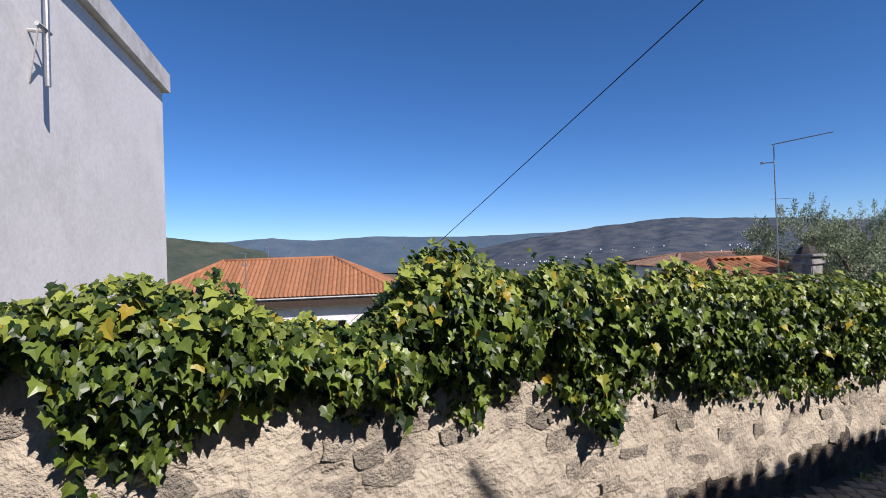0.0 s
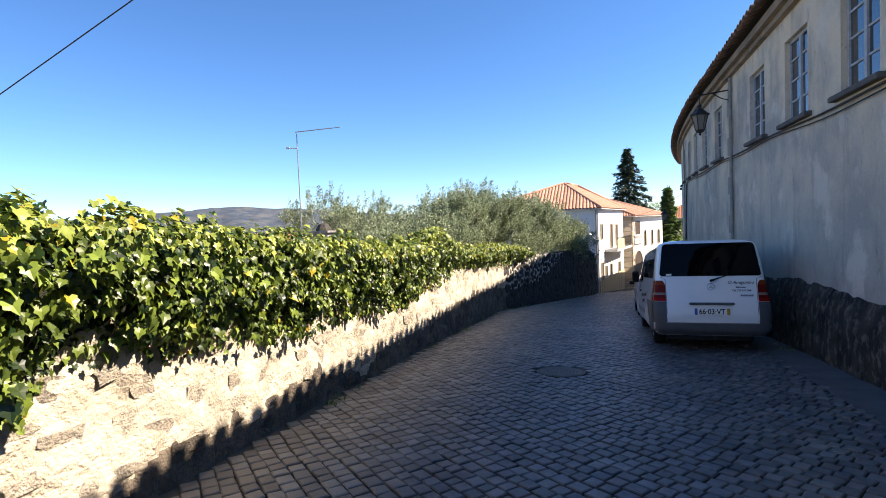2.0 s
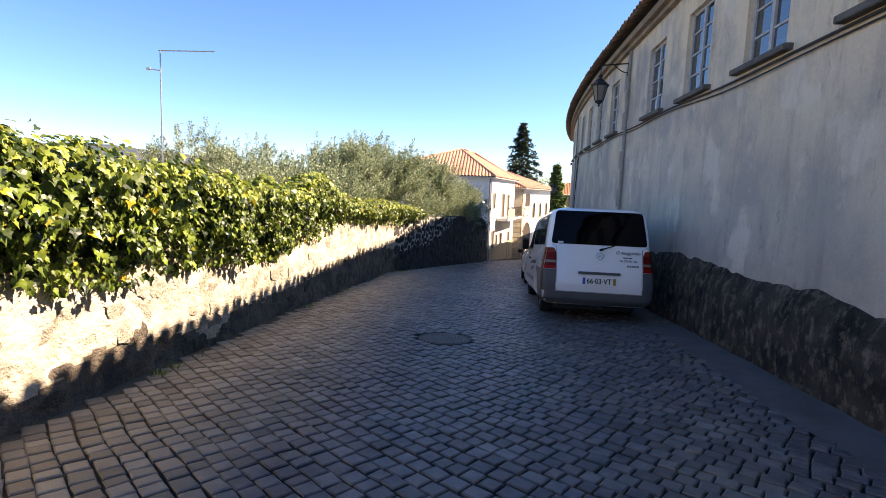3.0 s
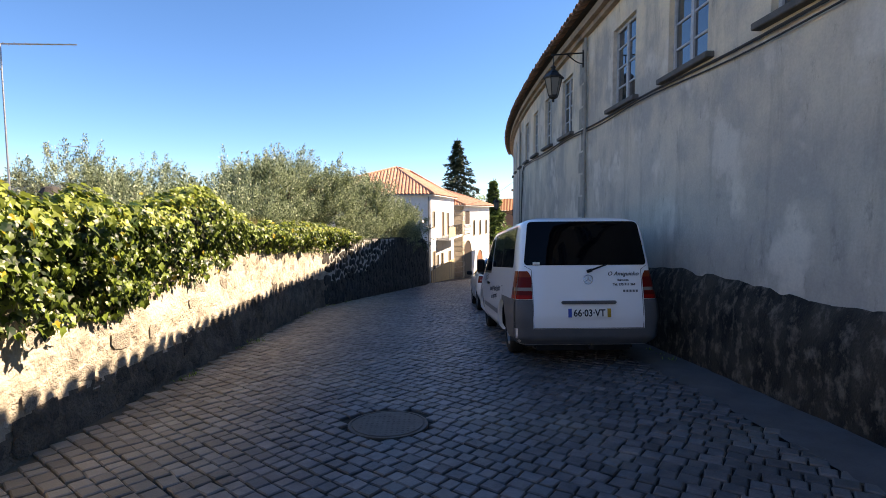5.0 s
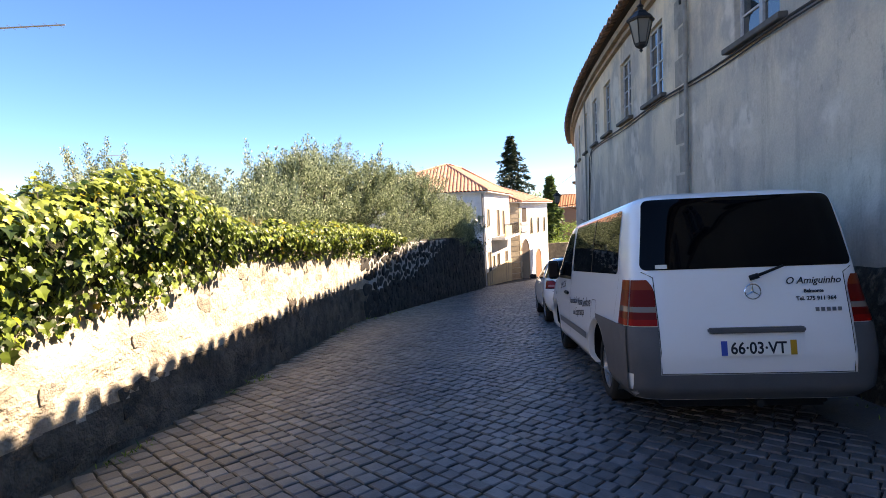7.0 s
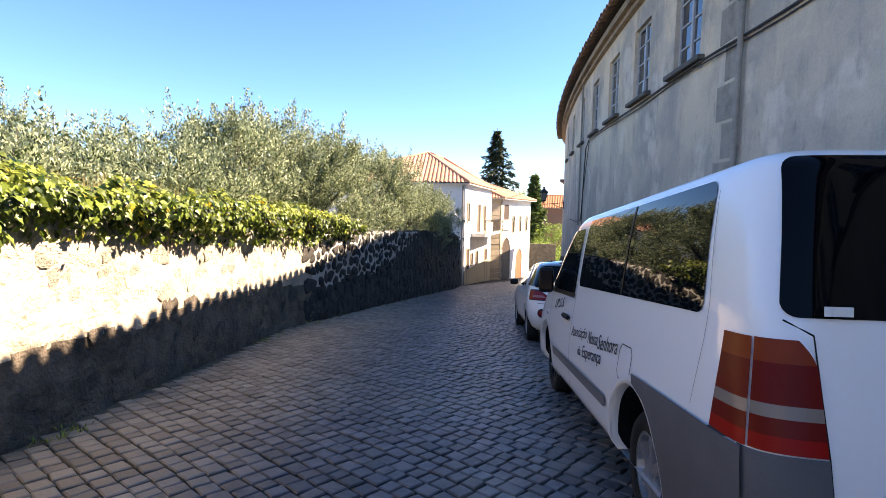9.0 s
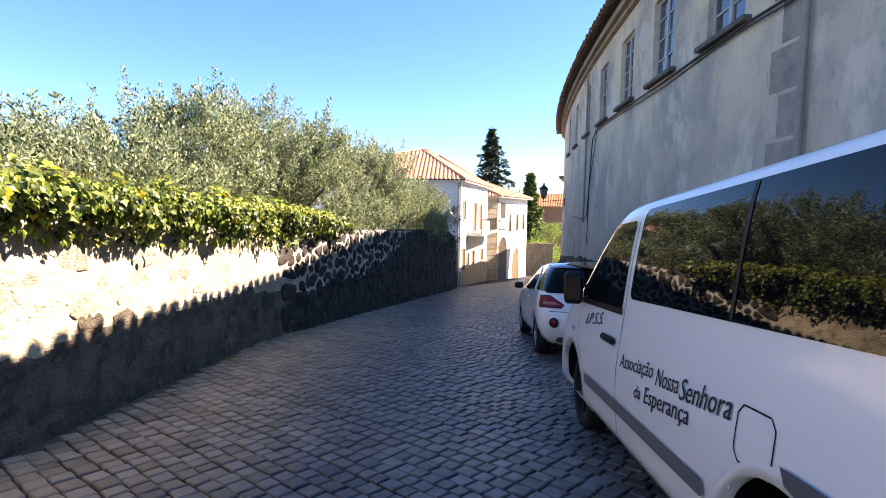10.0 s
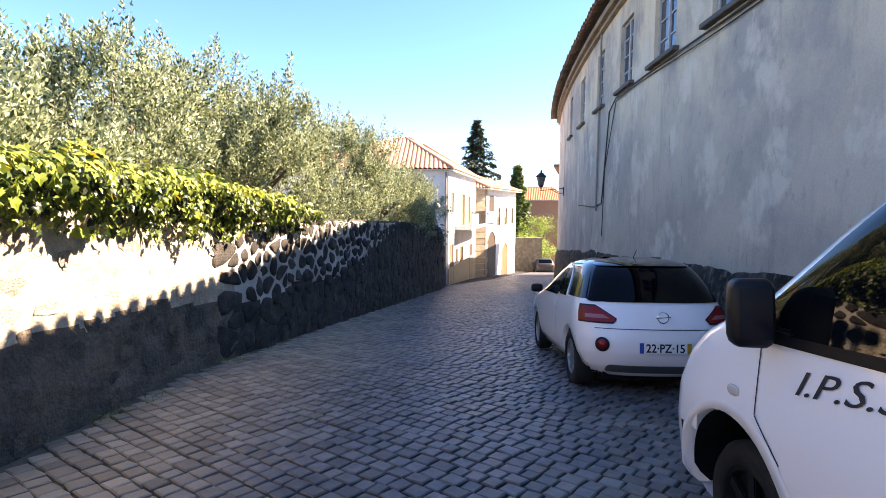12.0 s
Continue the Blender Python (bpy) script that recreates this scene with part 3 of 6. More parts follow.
# eave tiles: rows of round cover tiles with gaps that give the toothed shadow
def eave_tiles():
    verts, faces = [], []
    y = Y0
    pitch = 0.235
    rnd = random.Random(3)
    while y < Y1:
        xe = front_x(y) - 0.46 + rnd.uniform(-0.015, 0.015)
        ze = EAVE + 0.05
        for cover in (0, 1):
            yy = y + cover * pitch / 2
            seg, length = 7, 6.5
            back = 0.03 if not cover else 0.0
            base = len(verts)
            for s, rr in ((0.0, 0.085), (length, 0.085)):
                for t in (0, 1):
                    for k in range(seg):
                        a = math.pi * k / (seg - 1)
                        r = rr - 0.014 * t
                        dz = r * math.sin(a) * (0.72 if cover else -0.5) + (0.03 if cover else 0.05)
                        verts.append((xe + back + s, yy + r * math.cos(a), ze + dz + s * 0.3 + rnd.uniform(-0.003, 0.003)))
            q = lambda e, t, k: base + (e * 2 + t) * seg + k
            for k in range(seg - 1):
                faces.append((q(0, 0, k), q(0, 0, k + 1), q(1, 0, k + 1), q(1, 0, k)))
                faces.append((q(0, 1, k), q(1, 1, k), q(1, 1, k + 1), q(0, 1, k + 1)))
                faces.append((q(0, 0, k), q(0, 1, k), q(0, 1, k + 1), q(0, 0, k + 1)))
        y += pitch
    ob = raw("roof_tiles", verts, faces, TILE_OLD, building, "rows of old round clay tiles")
    ob["kind"] = "stuff"


eave_tiles()
bm = bmesh.new()
n = 40
rows = []
for i in range(n + 1):
    y = Y0 + (Y1 - Y0) * i / n
    rows.append([bm.verts.new((front_x(y) - 0.3, y, EAVE + 0.06)), bm.verts.new((front_x(y) + 6.0, y, EAVE + 1.95)), bm.verts.new((front_x(y) + 13, y, EAVE - 0.3))])
for a, b in zip(rows, rows[1:]):
    for k in range(2):
        bm.faces.new((a[k], a[k + 1], b[k + 1], b[k]))
part("roof_deck", bm, DARK_WOOD_AND_SHADE, building)


def build_window(y0, y1):
    ym, h = (y0 + y1) / 2, HEAD - SILL
    slope = math.atan2(front_x(ym + 0.1) - front_x(ym - 0.1), 0.2)
    at = Matrix.Translation((front_x(ym), ym, SILL)) @ Matrix.Rotation(-slope, 4, "Z")
    w = thing("window", "tall multi-pane casement window in a deep plaster opening", "window", "windows of the long building", "structure", at)
    half = (y1 - y0) / 2
    bm = bmesh.new()
    for s in (-1, 1):
        box(bm, 0.07, 0.13, s * half - (0.05 if s > 0 else 0), s * half + (0.05 if s < 0 else 0), 0, h)
    box(bm, 0.07, 0.13, -half + 0.05, half - 0.05, 0, 0.05)
    box(bm, 0.07, 0.13, -half + 0.05, half - 0.05, h - 0.05, h)
    box(bm, 0.065, 0.125, -0.035, 0.035, 0.05, h - 0.05)
    part("window_frame", bm, FRAME_PAINT, w)
    for k in range(1, 4):
        for s in (-1, 1):
            bm = bmesh.new()
            a, b = sorted((s * 0.035, s * (half - 0.05)))
            box(bm, 0.08, 0.11, a, b, h * k / 4 - 0.014, h * k / 4 + 0.014)
            part("glazing_bar", bm, FRAME_PAINT, w)
    for s in (-1, 1):
        for k in range(4):
            a, b = sorted((s * 0.036, s * (half - 0.051)))
            bm = bmesh.new()
            tilt = 0.004 * math.sin(k * 3 + s + ym)
            vs = [bm.verts.new(p) for p in ((0.095 + tilt, a, h * k / 4 + 0.02), (0.095 - tilt, b, h * k / 4 + 0.02), (0.095 - tilt, b, h * (k + 1) / 4 - 0.02), (0.095 + tilt, a, h * (k + 1) / 4 - 0.02))]
            bm.faces.new(vs)
            part("pane", bm, GLASS, w)
    bm = bmesh.new()
    box(bm, -0.10, 0.3, -half - 0.16, half + 0.16, -0.075, -0.003, 0.008)
    part("window_sill", bm, surface_sill, w, "dark weathered stone sill")
    bm = bmesh.new()
    box(bm, 0.32, 0.34, -half + 0.01, half - 0.01, 0.01, h - 0.01)
    part("room_blind", bm, DARK_WOOD_AND_SHADE, w)


surface_sill = surface("dark_sill_stone", (0.12, 0.11, 0.10), (0.08, 0.075, 0.07), 6, 0.9, 0.3, 50)
for w in WINDOWS:
    build_window(*w)

# lower wing beyond the long building, which shades the foot of the houses
wing = thing("lower_wing", "low plastered wing with tiled eaves beyond the curved front", "building", kind="structure")
bm = bmesh.new()
slab(bm, [(front_x(39.7) + 0.1, 39.7), (front_x(46) + 0.2, 46), (front_x(54) + 0.3, 54), (18, 54), (18, 39.7)], -7, 3.2)
part("wall", bm, PLASTER, wing)
bm = bmesh.new()
slab(bm, [(front_x(39.7) - 0.3, 39.65), (front_x(46) - 0.2, 46), (front_x(54) - 0.1, 54.4), (18.4, 54.4), (18.4, 39.65)], 3.2, 3.34)
part("roof", bm, TILE_OLD, wing)


# ---------- vehicles ----------
def letters(text, size, material, parent, m, label="", shear=0.0, bold=0.0, align="LEFT", width=0.0):
    """Lettering as a thin mesh, lying in the plane of m (x to the right, y up); width sets its length."""
    cu = bpy.data.curves.new("lettering", "FONT")
    cu.body, cu.size, cu.shear, cu.offset, cu.align_x, cu.extrude, cu.resolution_u = text, size, shear, bold, align, 0.0006, 3
    tmp = bpy.data.objects.new("lettering", cu)
    scene.collection.objects.link(tmp)
    bpy.context.view_layer.update()
    data = bpy.data.meshes.new_from_object(tmp.evaluated_get(bpy.context.evaluated_depsgraph_get()))
    bpy.data.objects.remove(tmp)
    data.materials.clear()
    data.materials.append(material)
    ob = mesh_object("lettering", data, parent, label)
    if width:
        m = m @ Matrix.Diagonal((width / max(v.co.x for v in data.vertices), 1, 1, 1))
    ob.matrix_local = m
    return ob


class Shell:
    """A car's outer skin: for each height the rear and front ends and the half width; ends are rounded in plan."""

    def __init__(self, table, rear_depth, rear_n, front_depth, front_n):
        self.table, self.rd, self.rn, self.fd, self.fn = table, rear_depth, rear_n, front_depth, front_n

    def prof(self, h):
        t = self.table
        if h <= t[0][0]:
            return t[0][1:]
        for a, b in zip(t, t[1:]):
            if h <= b[0]:
                k = (h - a[0]) / (b[0] - a[0])
                return tuple(p + (q - p) * k for p, q in zip(a[1:], b[1:]))
        return t[-1][1:]

    def soft(self, h):
        p = [self.prof(h + d) for d in (-0.03, 0, 0.03)]
        return tuple((a + 2 * b + c) / 4 for a, b, c in zip(*p))

    def rear(self, w, h):
        yr, yf, hw = self.soft(h)
        k = min(abs(w) / hw, 1.0)
        return yr + self.rd * (1 - (1 - k ** self.rn) ** (1 / self.rn))

    def side(self, y, h):
        yr, yf, hw = self.soft(h)
        if y < yr + self.rd:
            k = min(max(1 - (y - yr) / self.rd, 0), 1)
            return hw * (1 - k ** self.rn) ** (1 / self.rn)
        if y > yf - self.fd:
            k = min(max((y - yf + self.fd) / self.fd, 0), 1)
            return hw * (1 - k ** self.fn) ** (1 / self.fn)
        return hw

    def loop(self, h):
        yr, yf, hw = self.soft(h)
        pts = []
        n = 18
        for i in range(n + 1):
            a = -math.pi / 2 + math.pi * i / n
            c, s = abs(math.cos(a)), math.sin(a)
            pts.append((hw * math.copysign(abs(s) ** (2 / self.rn), s), yr + self.rd * (1 - c ** (2 / self.rn))))
        ya, yb = yr + self.rd, yf - self.fd
        side_n = 70
        for i in range(1, side_n):
            pts.append((hw, ya + (yb - ya) * i / side_n))
        for i in range(n + 1):
            a = math.pi / 2 - math.pi * i / n
            c, s = abs(math.cos(a)), math.sin(a)
            pts.append((hw * math.copysign(abs(s) ** (2 / self.fn), s), yf - self.fd * (1 - c ** (2 / self.fn))))
        for i in range(1, side_n):
            pts.append((-hw, yb + (ya - yb) * i / side_n))
        return pts

    def body(self, levels, arches, arch_r):
        """The closed skin with the wheel arches left open."""
        verts, faces = [], []
        rows = []
        for h in levels:
            lp = self.loop(h)
            rows.append(len(verts))
            verts += [(x, y, h) for x, y in lp]
            k = len(lp)

        def open_here(idx):
            x = sum(verts[i][0] for i in idx) / 4
            y = sum(verts[i][1] for i in idx) / 4
            z = sum(verts[i][2] for i in idx) / 4
            return abs(x) > 0.6 and any((y - ay) ** 2 + (z - az) ** 2 < arch_r ** 2 for ay, az in arches)
        for a, b in zip(rows, rows[1:]):
            for i in range(k):
                f = (a + i, a + (i + 1) % k, b + (i + 1) % k, b + i)
                if not open_here(f):
                    faces.append(f)
        faces.append(tuple(rows[-1] + i for i in range(k)))
        faces.append(tuple(rows[0] + i for i in range(k))[::-1])
        return verts, faces

    def side_patch(self, side, ya, yb, h0, h1, out=0.004, nh=10, ny=16, round_r=0.05):
        """A panel on the flank; ya and yb are functions of the height."""
        verts, faces = [], []
        for j in range(nh + 1):
            h = h0 + (h1 - h0) * (0.5 - 0.5 * math.cos(math.pi * j / nh)) if round_r else h0 + (h1 - h0) * j / nh
            e = min(h - h0, h1 - h)
            cut = round_r - math.sqrt(max(round_r ** 2 - (round_r - min(e, round_r)) ** 2, 0)) if round_r else 0
            a, b = ya(h) + cut, yb(h) - cut
            for i in range(ny + 1):
                y = a + (b - a) * i / ny
                verts.append((side * (self.side(y, h) + out), y, h))
        c = ny + 1
        for j in range(nh):
            for i in range(ny):
                f = (j * c + i, j * c + i + 1, (j + 1) * c + i + 1, (j + 1) * c + i)
                faces.append(f if side > 0 else f[::-1])
        return verts, faces

    def rear_patch(self, wa, wb, h0, h1, out=0.004, nh=10, nw=24, round_r=0.05):
        verts, faces = [], []
        for j in range(nh + 1):
            h = h0 + (h1 - h0) * (0.5 - 0.5 * math.cos(math.pi * j / nh)) if round_r else h0 + (h1 - h0) * j / nh
            e = min(h - h0, h1 - h)
            cut = round_r - math.sqrt(max(round_r ** 2 - (round_r - min(e, round_r)) ** 2, 0)) if round_r else 0
            a, b = wa(h) + cut, wb(h) - cut
            for i in range(nw + 1):
                w = a + (b - a) * i / nw
                verts.append((w, self.rear(w, h) - out, h))
        c = nw + 1
        for j in range(nh):
            for i in range(nw):
                faces.append((j * c + i, j * c + i + 1, (j + 1) * c + i + 1, (j + 1) * c + i))
        return verts, faces


def wheel(parent, x, y, r, width, side, rim_material, spokes):
    w = thing("wheel", "", "")
    w.parent = parent
    w.matrix_local = pose(x, y, r, 0, 90 * side, 0)
    bm = bmesh.new()
    ri = r * 0.66
    lathe(bm, [(ri, -width / 2), (r - 0.03, -width / 2), (r, -width / 2 + 0.03), (r, width / 2 - 0.03), (r - 0.03, width / 2), (ri, width / 2), (ri, -width / 2)], 40)
    part("tyre", bm, RUBBER, w, smooth=True)
    bm = bmesh.new()
    lathe(bm, [(ri, -width / 2), (ri, width / 2 - 0.012), (ri - 0.02, width / 2 - 0.012), (ri - 0.03, width / 2 - 0.05), (0.05, width / 2 - 0.06)], 32)
    lathe(bm, [(0.06, width / 2 - 0.06), (0.06, width / 2 - 0.02), (0.0, width / 2 - 0.015)], 16)
    for k in range(spokes):
        box(bm, 0.04, ri - 0.01, -0.028, 0.028, width / 2 - 0.055, width / 2 - 0.02, 0.006, Matrix.Rotation(2 * math.pi * k / spokes, 4, "Z"))
    part("rim", bm, rim_material, w)
    return w


def number_plate(parent, text, m, yellow):
    bm = bmesh.new()
    box(bm, -0.26, 0.26, -0.055, 0.055, 0, 0.008, 0.002)
    p = part("number_plate", bm, PLATE_WHITE, parent, "white number plate with black characters")
    p.matrix_local = m
    for nm, a, b, mt in (("blue_band", -0.258, -0.215, PLATE_BLUE), ("yellow_band", 0.215, 0.258, PLATE_YELLOW)):
        bm = bmesh.new()
        box(bm, a, b, -0.052, 0.052, 0.0085, 0.0095)
        part(nm, bm, mt, p)
    letters(text, 0.118, INK, p, pose(-0.195, -0.040, 0.0102), bold=0.0022, width=0.385)


def arch_lip(parent, shell, side, ay, az, r, material):
    """The rounded lip of a wheel arch and the dark liner behind it."""
    bm = bmesh.new()
    n = 30
    inner, outer, deep = [], [], []
    for i in range(n + 1):
        a = -0.10 + (math.pi + 0.20) * i / n
        y, z = ay + r * math.cos(a), az + r * math.sin(a)
        z = max(z, 0.2)
        y2, z2 = ay + (r + 0.045) * math.cos(a), max(az + (r + 0.045) * math.sin(a), 0.2)
        inner.append(bm.verts.new((side * (shell.side(y, z) + 0.012), y, z)))
        outer.append(bm.verts.new((side * (shell.side(y2, z2) + 0.003), y2, z2)))
        deep.append(bm.verts.new((side * (shell.side(y, z) - 0.05), y, z)))
    for i in range(n):
        bm.faces.new((inner[i], inner[i + 1], outer[i + 1], outer[i]))
        bm.faces.new((deep[i], deep[i + 1], inner[i + 1], inner[i]))
    bmesh.ops.recalc_face_normals(bm, faces=bm.faces[:])
    part("wheel_arch", bm, material, parent, smooth=True)
    bm = bmesh.new()
    a0, a1 = [], []
    for i in range(n + 1):
        a = -0.10 + (math.pi + 0.20) * i / n
        y, z = ay + (r + 0.02) * math.cos(a), az + (r + 0.02) * math.sin(a)
        a0.append(bm.verts.new((side * (shell.side(y, max(z, 0.2)) - 0.02), y, z)))
        a1.append(bm.verts.new((side * 0.5, y, z)))
    for i in range(n):
        bm.faces.new((a0[i], a0[i + 1], a1[i + 1], a1[i]))
    bm.faces.new(a1)
    part("arch_liner", bm, BLACK, parent)


def seam(parent, shell, side, pts, width=0.007):
    """A dark gap between panels, along (y, h) points of the flank."""
    bm = bmesh.new()
    for (ya, ha), (yb, hb) in zip(pts, pts[1:]):
        n = 8
        for i in range(n):
            q = []
            for k in (i / n, (i + 1) / n):
                y, h = ya + (yb - ya) * k, ha + (hb - ha) * k
                q.append(Vector((side * (shell.side(y, h) + 0.0025), y, h)))
            d = (q[1] - q[0]).normalized().cross(Vector((side, 0, 0))) * width / 2
            f = [bm.verts.new(v) for v in (q[0] - d, q[1] - d, q[1] + d, q[0] + d)]
            bm.faces.new(f if side < 0 else f[::-1])
    part("panel_gap", bm, BLACK, parent)


def flank_matrix(shell, side, y, h, tilt=0.0):
    """A frame on the flank: x towards the rear on the near side, so that writing reads rightly."""
    n = Vector((side, 0, 0))
    up = (Vector((side * shell.side(y, h + 0.1), y, h + 0.1)) - Vector((side * shell.side(y, h - 0.1), y, h - 0.1))).normalized()
    xr = up.cross(n).normalized()
    n = xr.cross(up).normalized()
    m = Matrix((xr, up, n)).transposed().to_4x4()
    m.translation = Vector((side * (shell.side(y, h) + 0.0045), y, h))
    return m @ Matrix.Rotation(tilt, 4, "Z")


def build_van():
    sh = Shell([(0.26, 0.14, 4.80, 0.80), (0.34, 0.03, 4.90, 0.875), (0.60, 0.0, 4.92, 0.89), (0.78, 0.02, 4.90, 0.885), (0.95, 0.05, 4.82, 0.86), (1.06, 0.07, 4.70, 0.842),
                (1.16, 0.085, 4.48, 0.828), (1.24, 0.10, 4.26, 0.822), (1.5, 0.15, 3.88, 0.794), (1.68, 0.19, 3.60, 0.766), (1.77, 0.215, 3.40, 0.744), (1.82, 0.28, 3.15, 0.70), (1.845, 0.48, 2.8, 0.5)], 0.33, 6.0, 0.5, 3.4)
    yz = [(1.2, 0.31), (4.15, 0.31)]
    pitch = math.degrees(math.atan2(road_z(2.27, 14.1) - road_z(2.27, 11.2), 2.9))
    z0 = road_z(1.6, 11.18) - math.tan(radians(pitch)) * 1.2 + 0.005
    van = thing("van", "white passenger van with tinted windows, parked close to the wall", "van", at=pose(2.27, 9.91, z0, pitch, 0, 0))
    levels = [0.26 + 0.03 * i for i in range(52)] + [1.825, 1.845]
    v, f = sh.body(levels, yz, 0.455)
    raw("body", v, f, CAR_WHITE, van, smooth=True)
    # bumper wraps the rear corners
    for nm, wa, wb, h0, h1 in (("bumper", -0.89, 0.89, 0.27, 0.47), ("bumper_corner", -0.89, -0.675, 0.47, 0.82), ("bumper_corner", 0.675, 0.89, 0.47, 0.82)):
        v, f = sh.rear_patch(lambda h: wa, lambda h: wb, h0, h1, 0.012, 8, 40, 0.0)
        raw(nm, v, f, BUMPER, van, "grey plastic bumper", smooth=True)
    for s in (-1, 1):
        v, f = sh.side_patch(s, lambda h: sh.soft(h)[0] + 0.11, lambda h: max(1.2 - math.sqrt(max(0.465 ** 2 - (h - 0.31) ** 2, 0)), 0.3), 0.27, 0.82, 0.016, 12, 12, 0.0)
        raw("bumper_flank", v, f, BUMPER, van, smooth=True)
        v, f = sh.side_patch(s, lambda h: 0.53 + (h - 1.26) * 0.05, lambda h: 2.80 - (h - 1.2) * 0.16, 1.205, 1.745, 0.004, 22, 20, 0.055)
        raw("side_window", v, f, DARK_GLASS, van, "dark tinted side glass", smooth=True)
        v, f = sh.side_patch(s, lambda h: 1.60 - (h - 1.2) * 0.10, lambda h: 1.625 - (h - 1.2) * 0.10, 1.21, 1.74, 0.007, 12, 2, 0.0)
        raw("window_divider", v, f, BLACK, van, "black bar between the side panes")
        v, f = sh.side_patch(s, lambda h: 2.93 - (h - 1.13) * 0.16, lambda h: min(4.16 - (h - 1.10) * 1.35, 3.98), 1.13, 1.69, 0.004, 20, 16, 0.04)
        raw("door_window", v, f, DARK_GLASS, van, smooth=True)
        v, f = sh.side_patch(s, lambda h: 2.90, lambda h: 4.02 - (h - 1.10) * 0.5, 1.095, 1.135, 0.008, 3, 10, 0.0)
        raw("window_seal", v, f, BLACK, van)
        for ay, az in yz:
            arch_lip(van, sh, s, ay, az, 0.445, CAR_WHITE)
        v, f = sh.side_patch(s, lambda h: 1.69, lambda h: 3.64, 0.50, 0.575, 0.014, 4, 24, 0.02)
        raw("rubbing_strip", v, f, TRIM_GREY, van, "grey plastic rubbing strip")
        seam(van, sh, s, [(2.87, 0.36), (2.87, 1.15), (2.79, 1.68)])
        seam(van, sh, s, [(3.98, 1.10), (3.96, 0.80), (3.80, 0.66)])
        seam(van, sh, s, [(0.52, 0.85), (0.48, 1.25), (0.53, 1.70)], 0.0025)
        bm = bmesh.new()
        box(bm, 0, 0.028, 2.94, 3.22, 0.895, 0.945, 0.012, Matrix.Translation((0.87 if s > 0 else -0.898, 0, 0)))
        part("door_handle", bm, BLACK, van, "black door handle")
        bm = bmesh.new()
        pebble(bm, 0.078, 0.062, 0.135, 0.42)
        mr = part("door_mirror", bm, BLACK, van, "black door mirror", smooth=True)
        mr.matrix_local = pose(s * 0.935, 3.90, 1.215, 0, 0, s * 12)
        bm = bmesh.new()
        vs = [bm.verts.new(p) for p in ((-0.056, -0.064, -0.095), (0.056, -0.064, -0.095), (0.056, -0.064, 0.095), (-0.056, -0.064, 0.095))]
        bm.faces.new(vs)
        part("mirror_glass", bm, plain("mirror_glass", (0.006, 0.008, 0.014), 0.12, spec=0.08), mr)
        bm = bmesh.new()
        box(bm, s * 0.80 - 0.05, s * 0.80 + 0.05, 3.80, 3.90, 1.11, 1.16, 0.015)
        part("mirror_arm", bm, BLACK, van)
        bm = bmesh.new()
        pebble(bm, 0.010, 0.042, 0.024, 0.8)
        bl = part("side_blinker", bm, BLINKER, van, "clear oval side blinker")
        bl.matrix_local = pose(s * (sh.side(4.12, 0.86) + 0.004), 4.12, 0.86)
        # tail lamps
        for nm, h0, h1, mt in (("reflector", 0.825, 0.872, BRIGHT_RED_LENS), ("fog_lens", 0.872, 0.925, RED_LENS), ("reverse_lens", 0.925, 0.965, CLEAR_LENS), ("brake_lens", 0.965, 1.09, RED_LENS), ("amber_lens", 1.09, 1.165, AMBER_LENS)):
            edge = lambda h: 0.985 * sh.soft(h)[2]
            inner = lambda h: 0.678 + (0.04 * ((h - 1.06) / 0.1) ** 2 if h > 1.06 else 0)
            v, f = sh.rear_patch((lambda h: inner(h)) if s > 0 else (lambda h: -edge(h)), (lambda h: edge(h)) if s > 0 else (lambda h: -inner(h)), h0, h1, 0.014, 6, 14, 0.0)
            v2, f2 = sh.side_patch(s, lambda h: sh.soft(h)[0] + 0.10, lambda h: 0.335, h0, h1, 0.010, 6, 10, 0.0)
            raw(nm, v + v2, f + [tuple(i + len(v) for i in q) for q in f2], mt, van, smooth=True)
        for ay, az in yz:
            # front rims are black: the shade in their arches is put into the colour
            wheel(van, s * 0.705, ay, 0.31, 0.20, s, ALLOY if ay < 2 else BLACK, 6)
    bm = bmesh.new()
    box(bm, -0.62, 0.62, 0.25, 4.5, 0.17, 0.5, 0.03)
    part("underbody", bm, BLACK, van, "dark underbody")
    bm = bmesh.new()
    rod(bm, (0.05, 0.10, 0.235), (0.05, 0.5, 0.25), 0.028, 0.028, 12)
    part("exhaust_pipe", bm, IRON, van, "dark exhaust tip")
    # fuel flap
    v, f = sh.side_patch(-1, lambda h: 1.27, lambda h: 1.47, 0.745, 0.93, 0.0012, 6, 6, 0.03)
    raw("fuel_flap", v, f, CAR_WHITE, van, smooth=True)
    seam(van, sh, -1, [(1.29, 0.742), (1.45, 0.742), (1.48, 0.775), (1.48, 0.90), (1.45, 0.935), (1.29, 0.935), (1.26, 0.90), (1.26, 0.775), (1.29, 0.742)], 0.007)
    # rear glass, wiper, gate outline
    v, f = sh.rear_patch(lambda h: -0.76 + (h - 1.24) * 0.13, lambda h: 0.76 - (h - 1.24) * 0.13, 1.235, 1.782, 0.005, 22, 30, 0.05)
    raw("rear_window", v, f, REAR_GLASS, van, "dark tinted rear glass", smooth=True)
    bm = bmesh.new()
    rod(bm, (0.02, 0.035, 1.165), (0.24, 0.065, 1.24), 0.012, 0.009)
    rod(bm, (0.0, 0.06, 1.155), (0.05, 0.03, 1.175), 0.02, 0.02)
    part("rear_wiper", bm, BLACK, van)
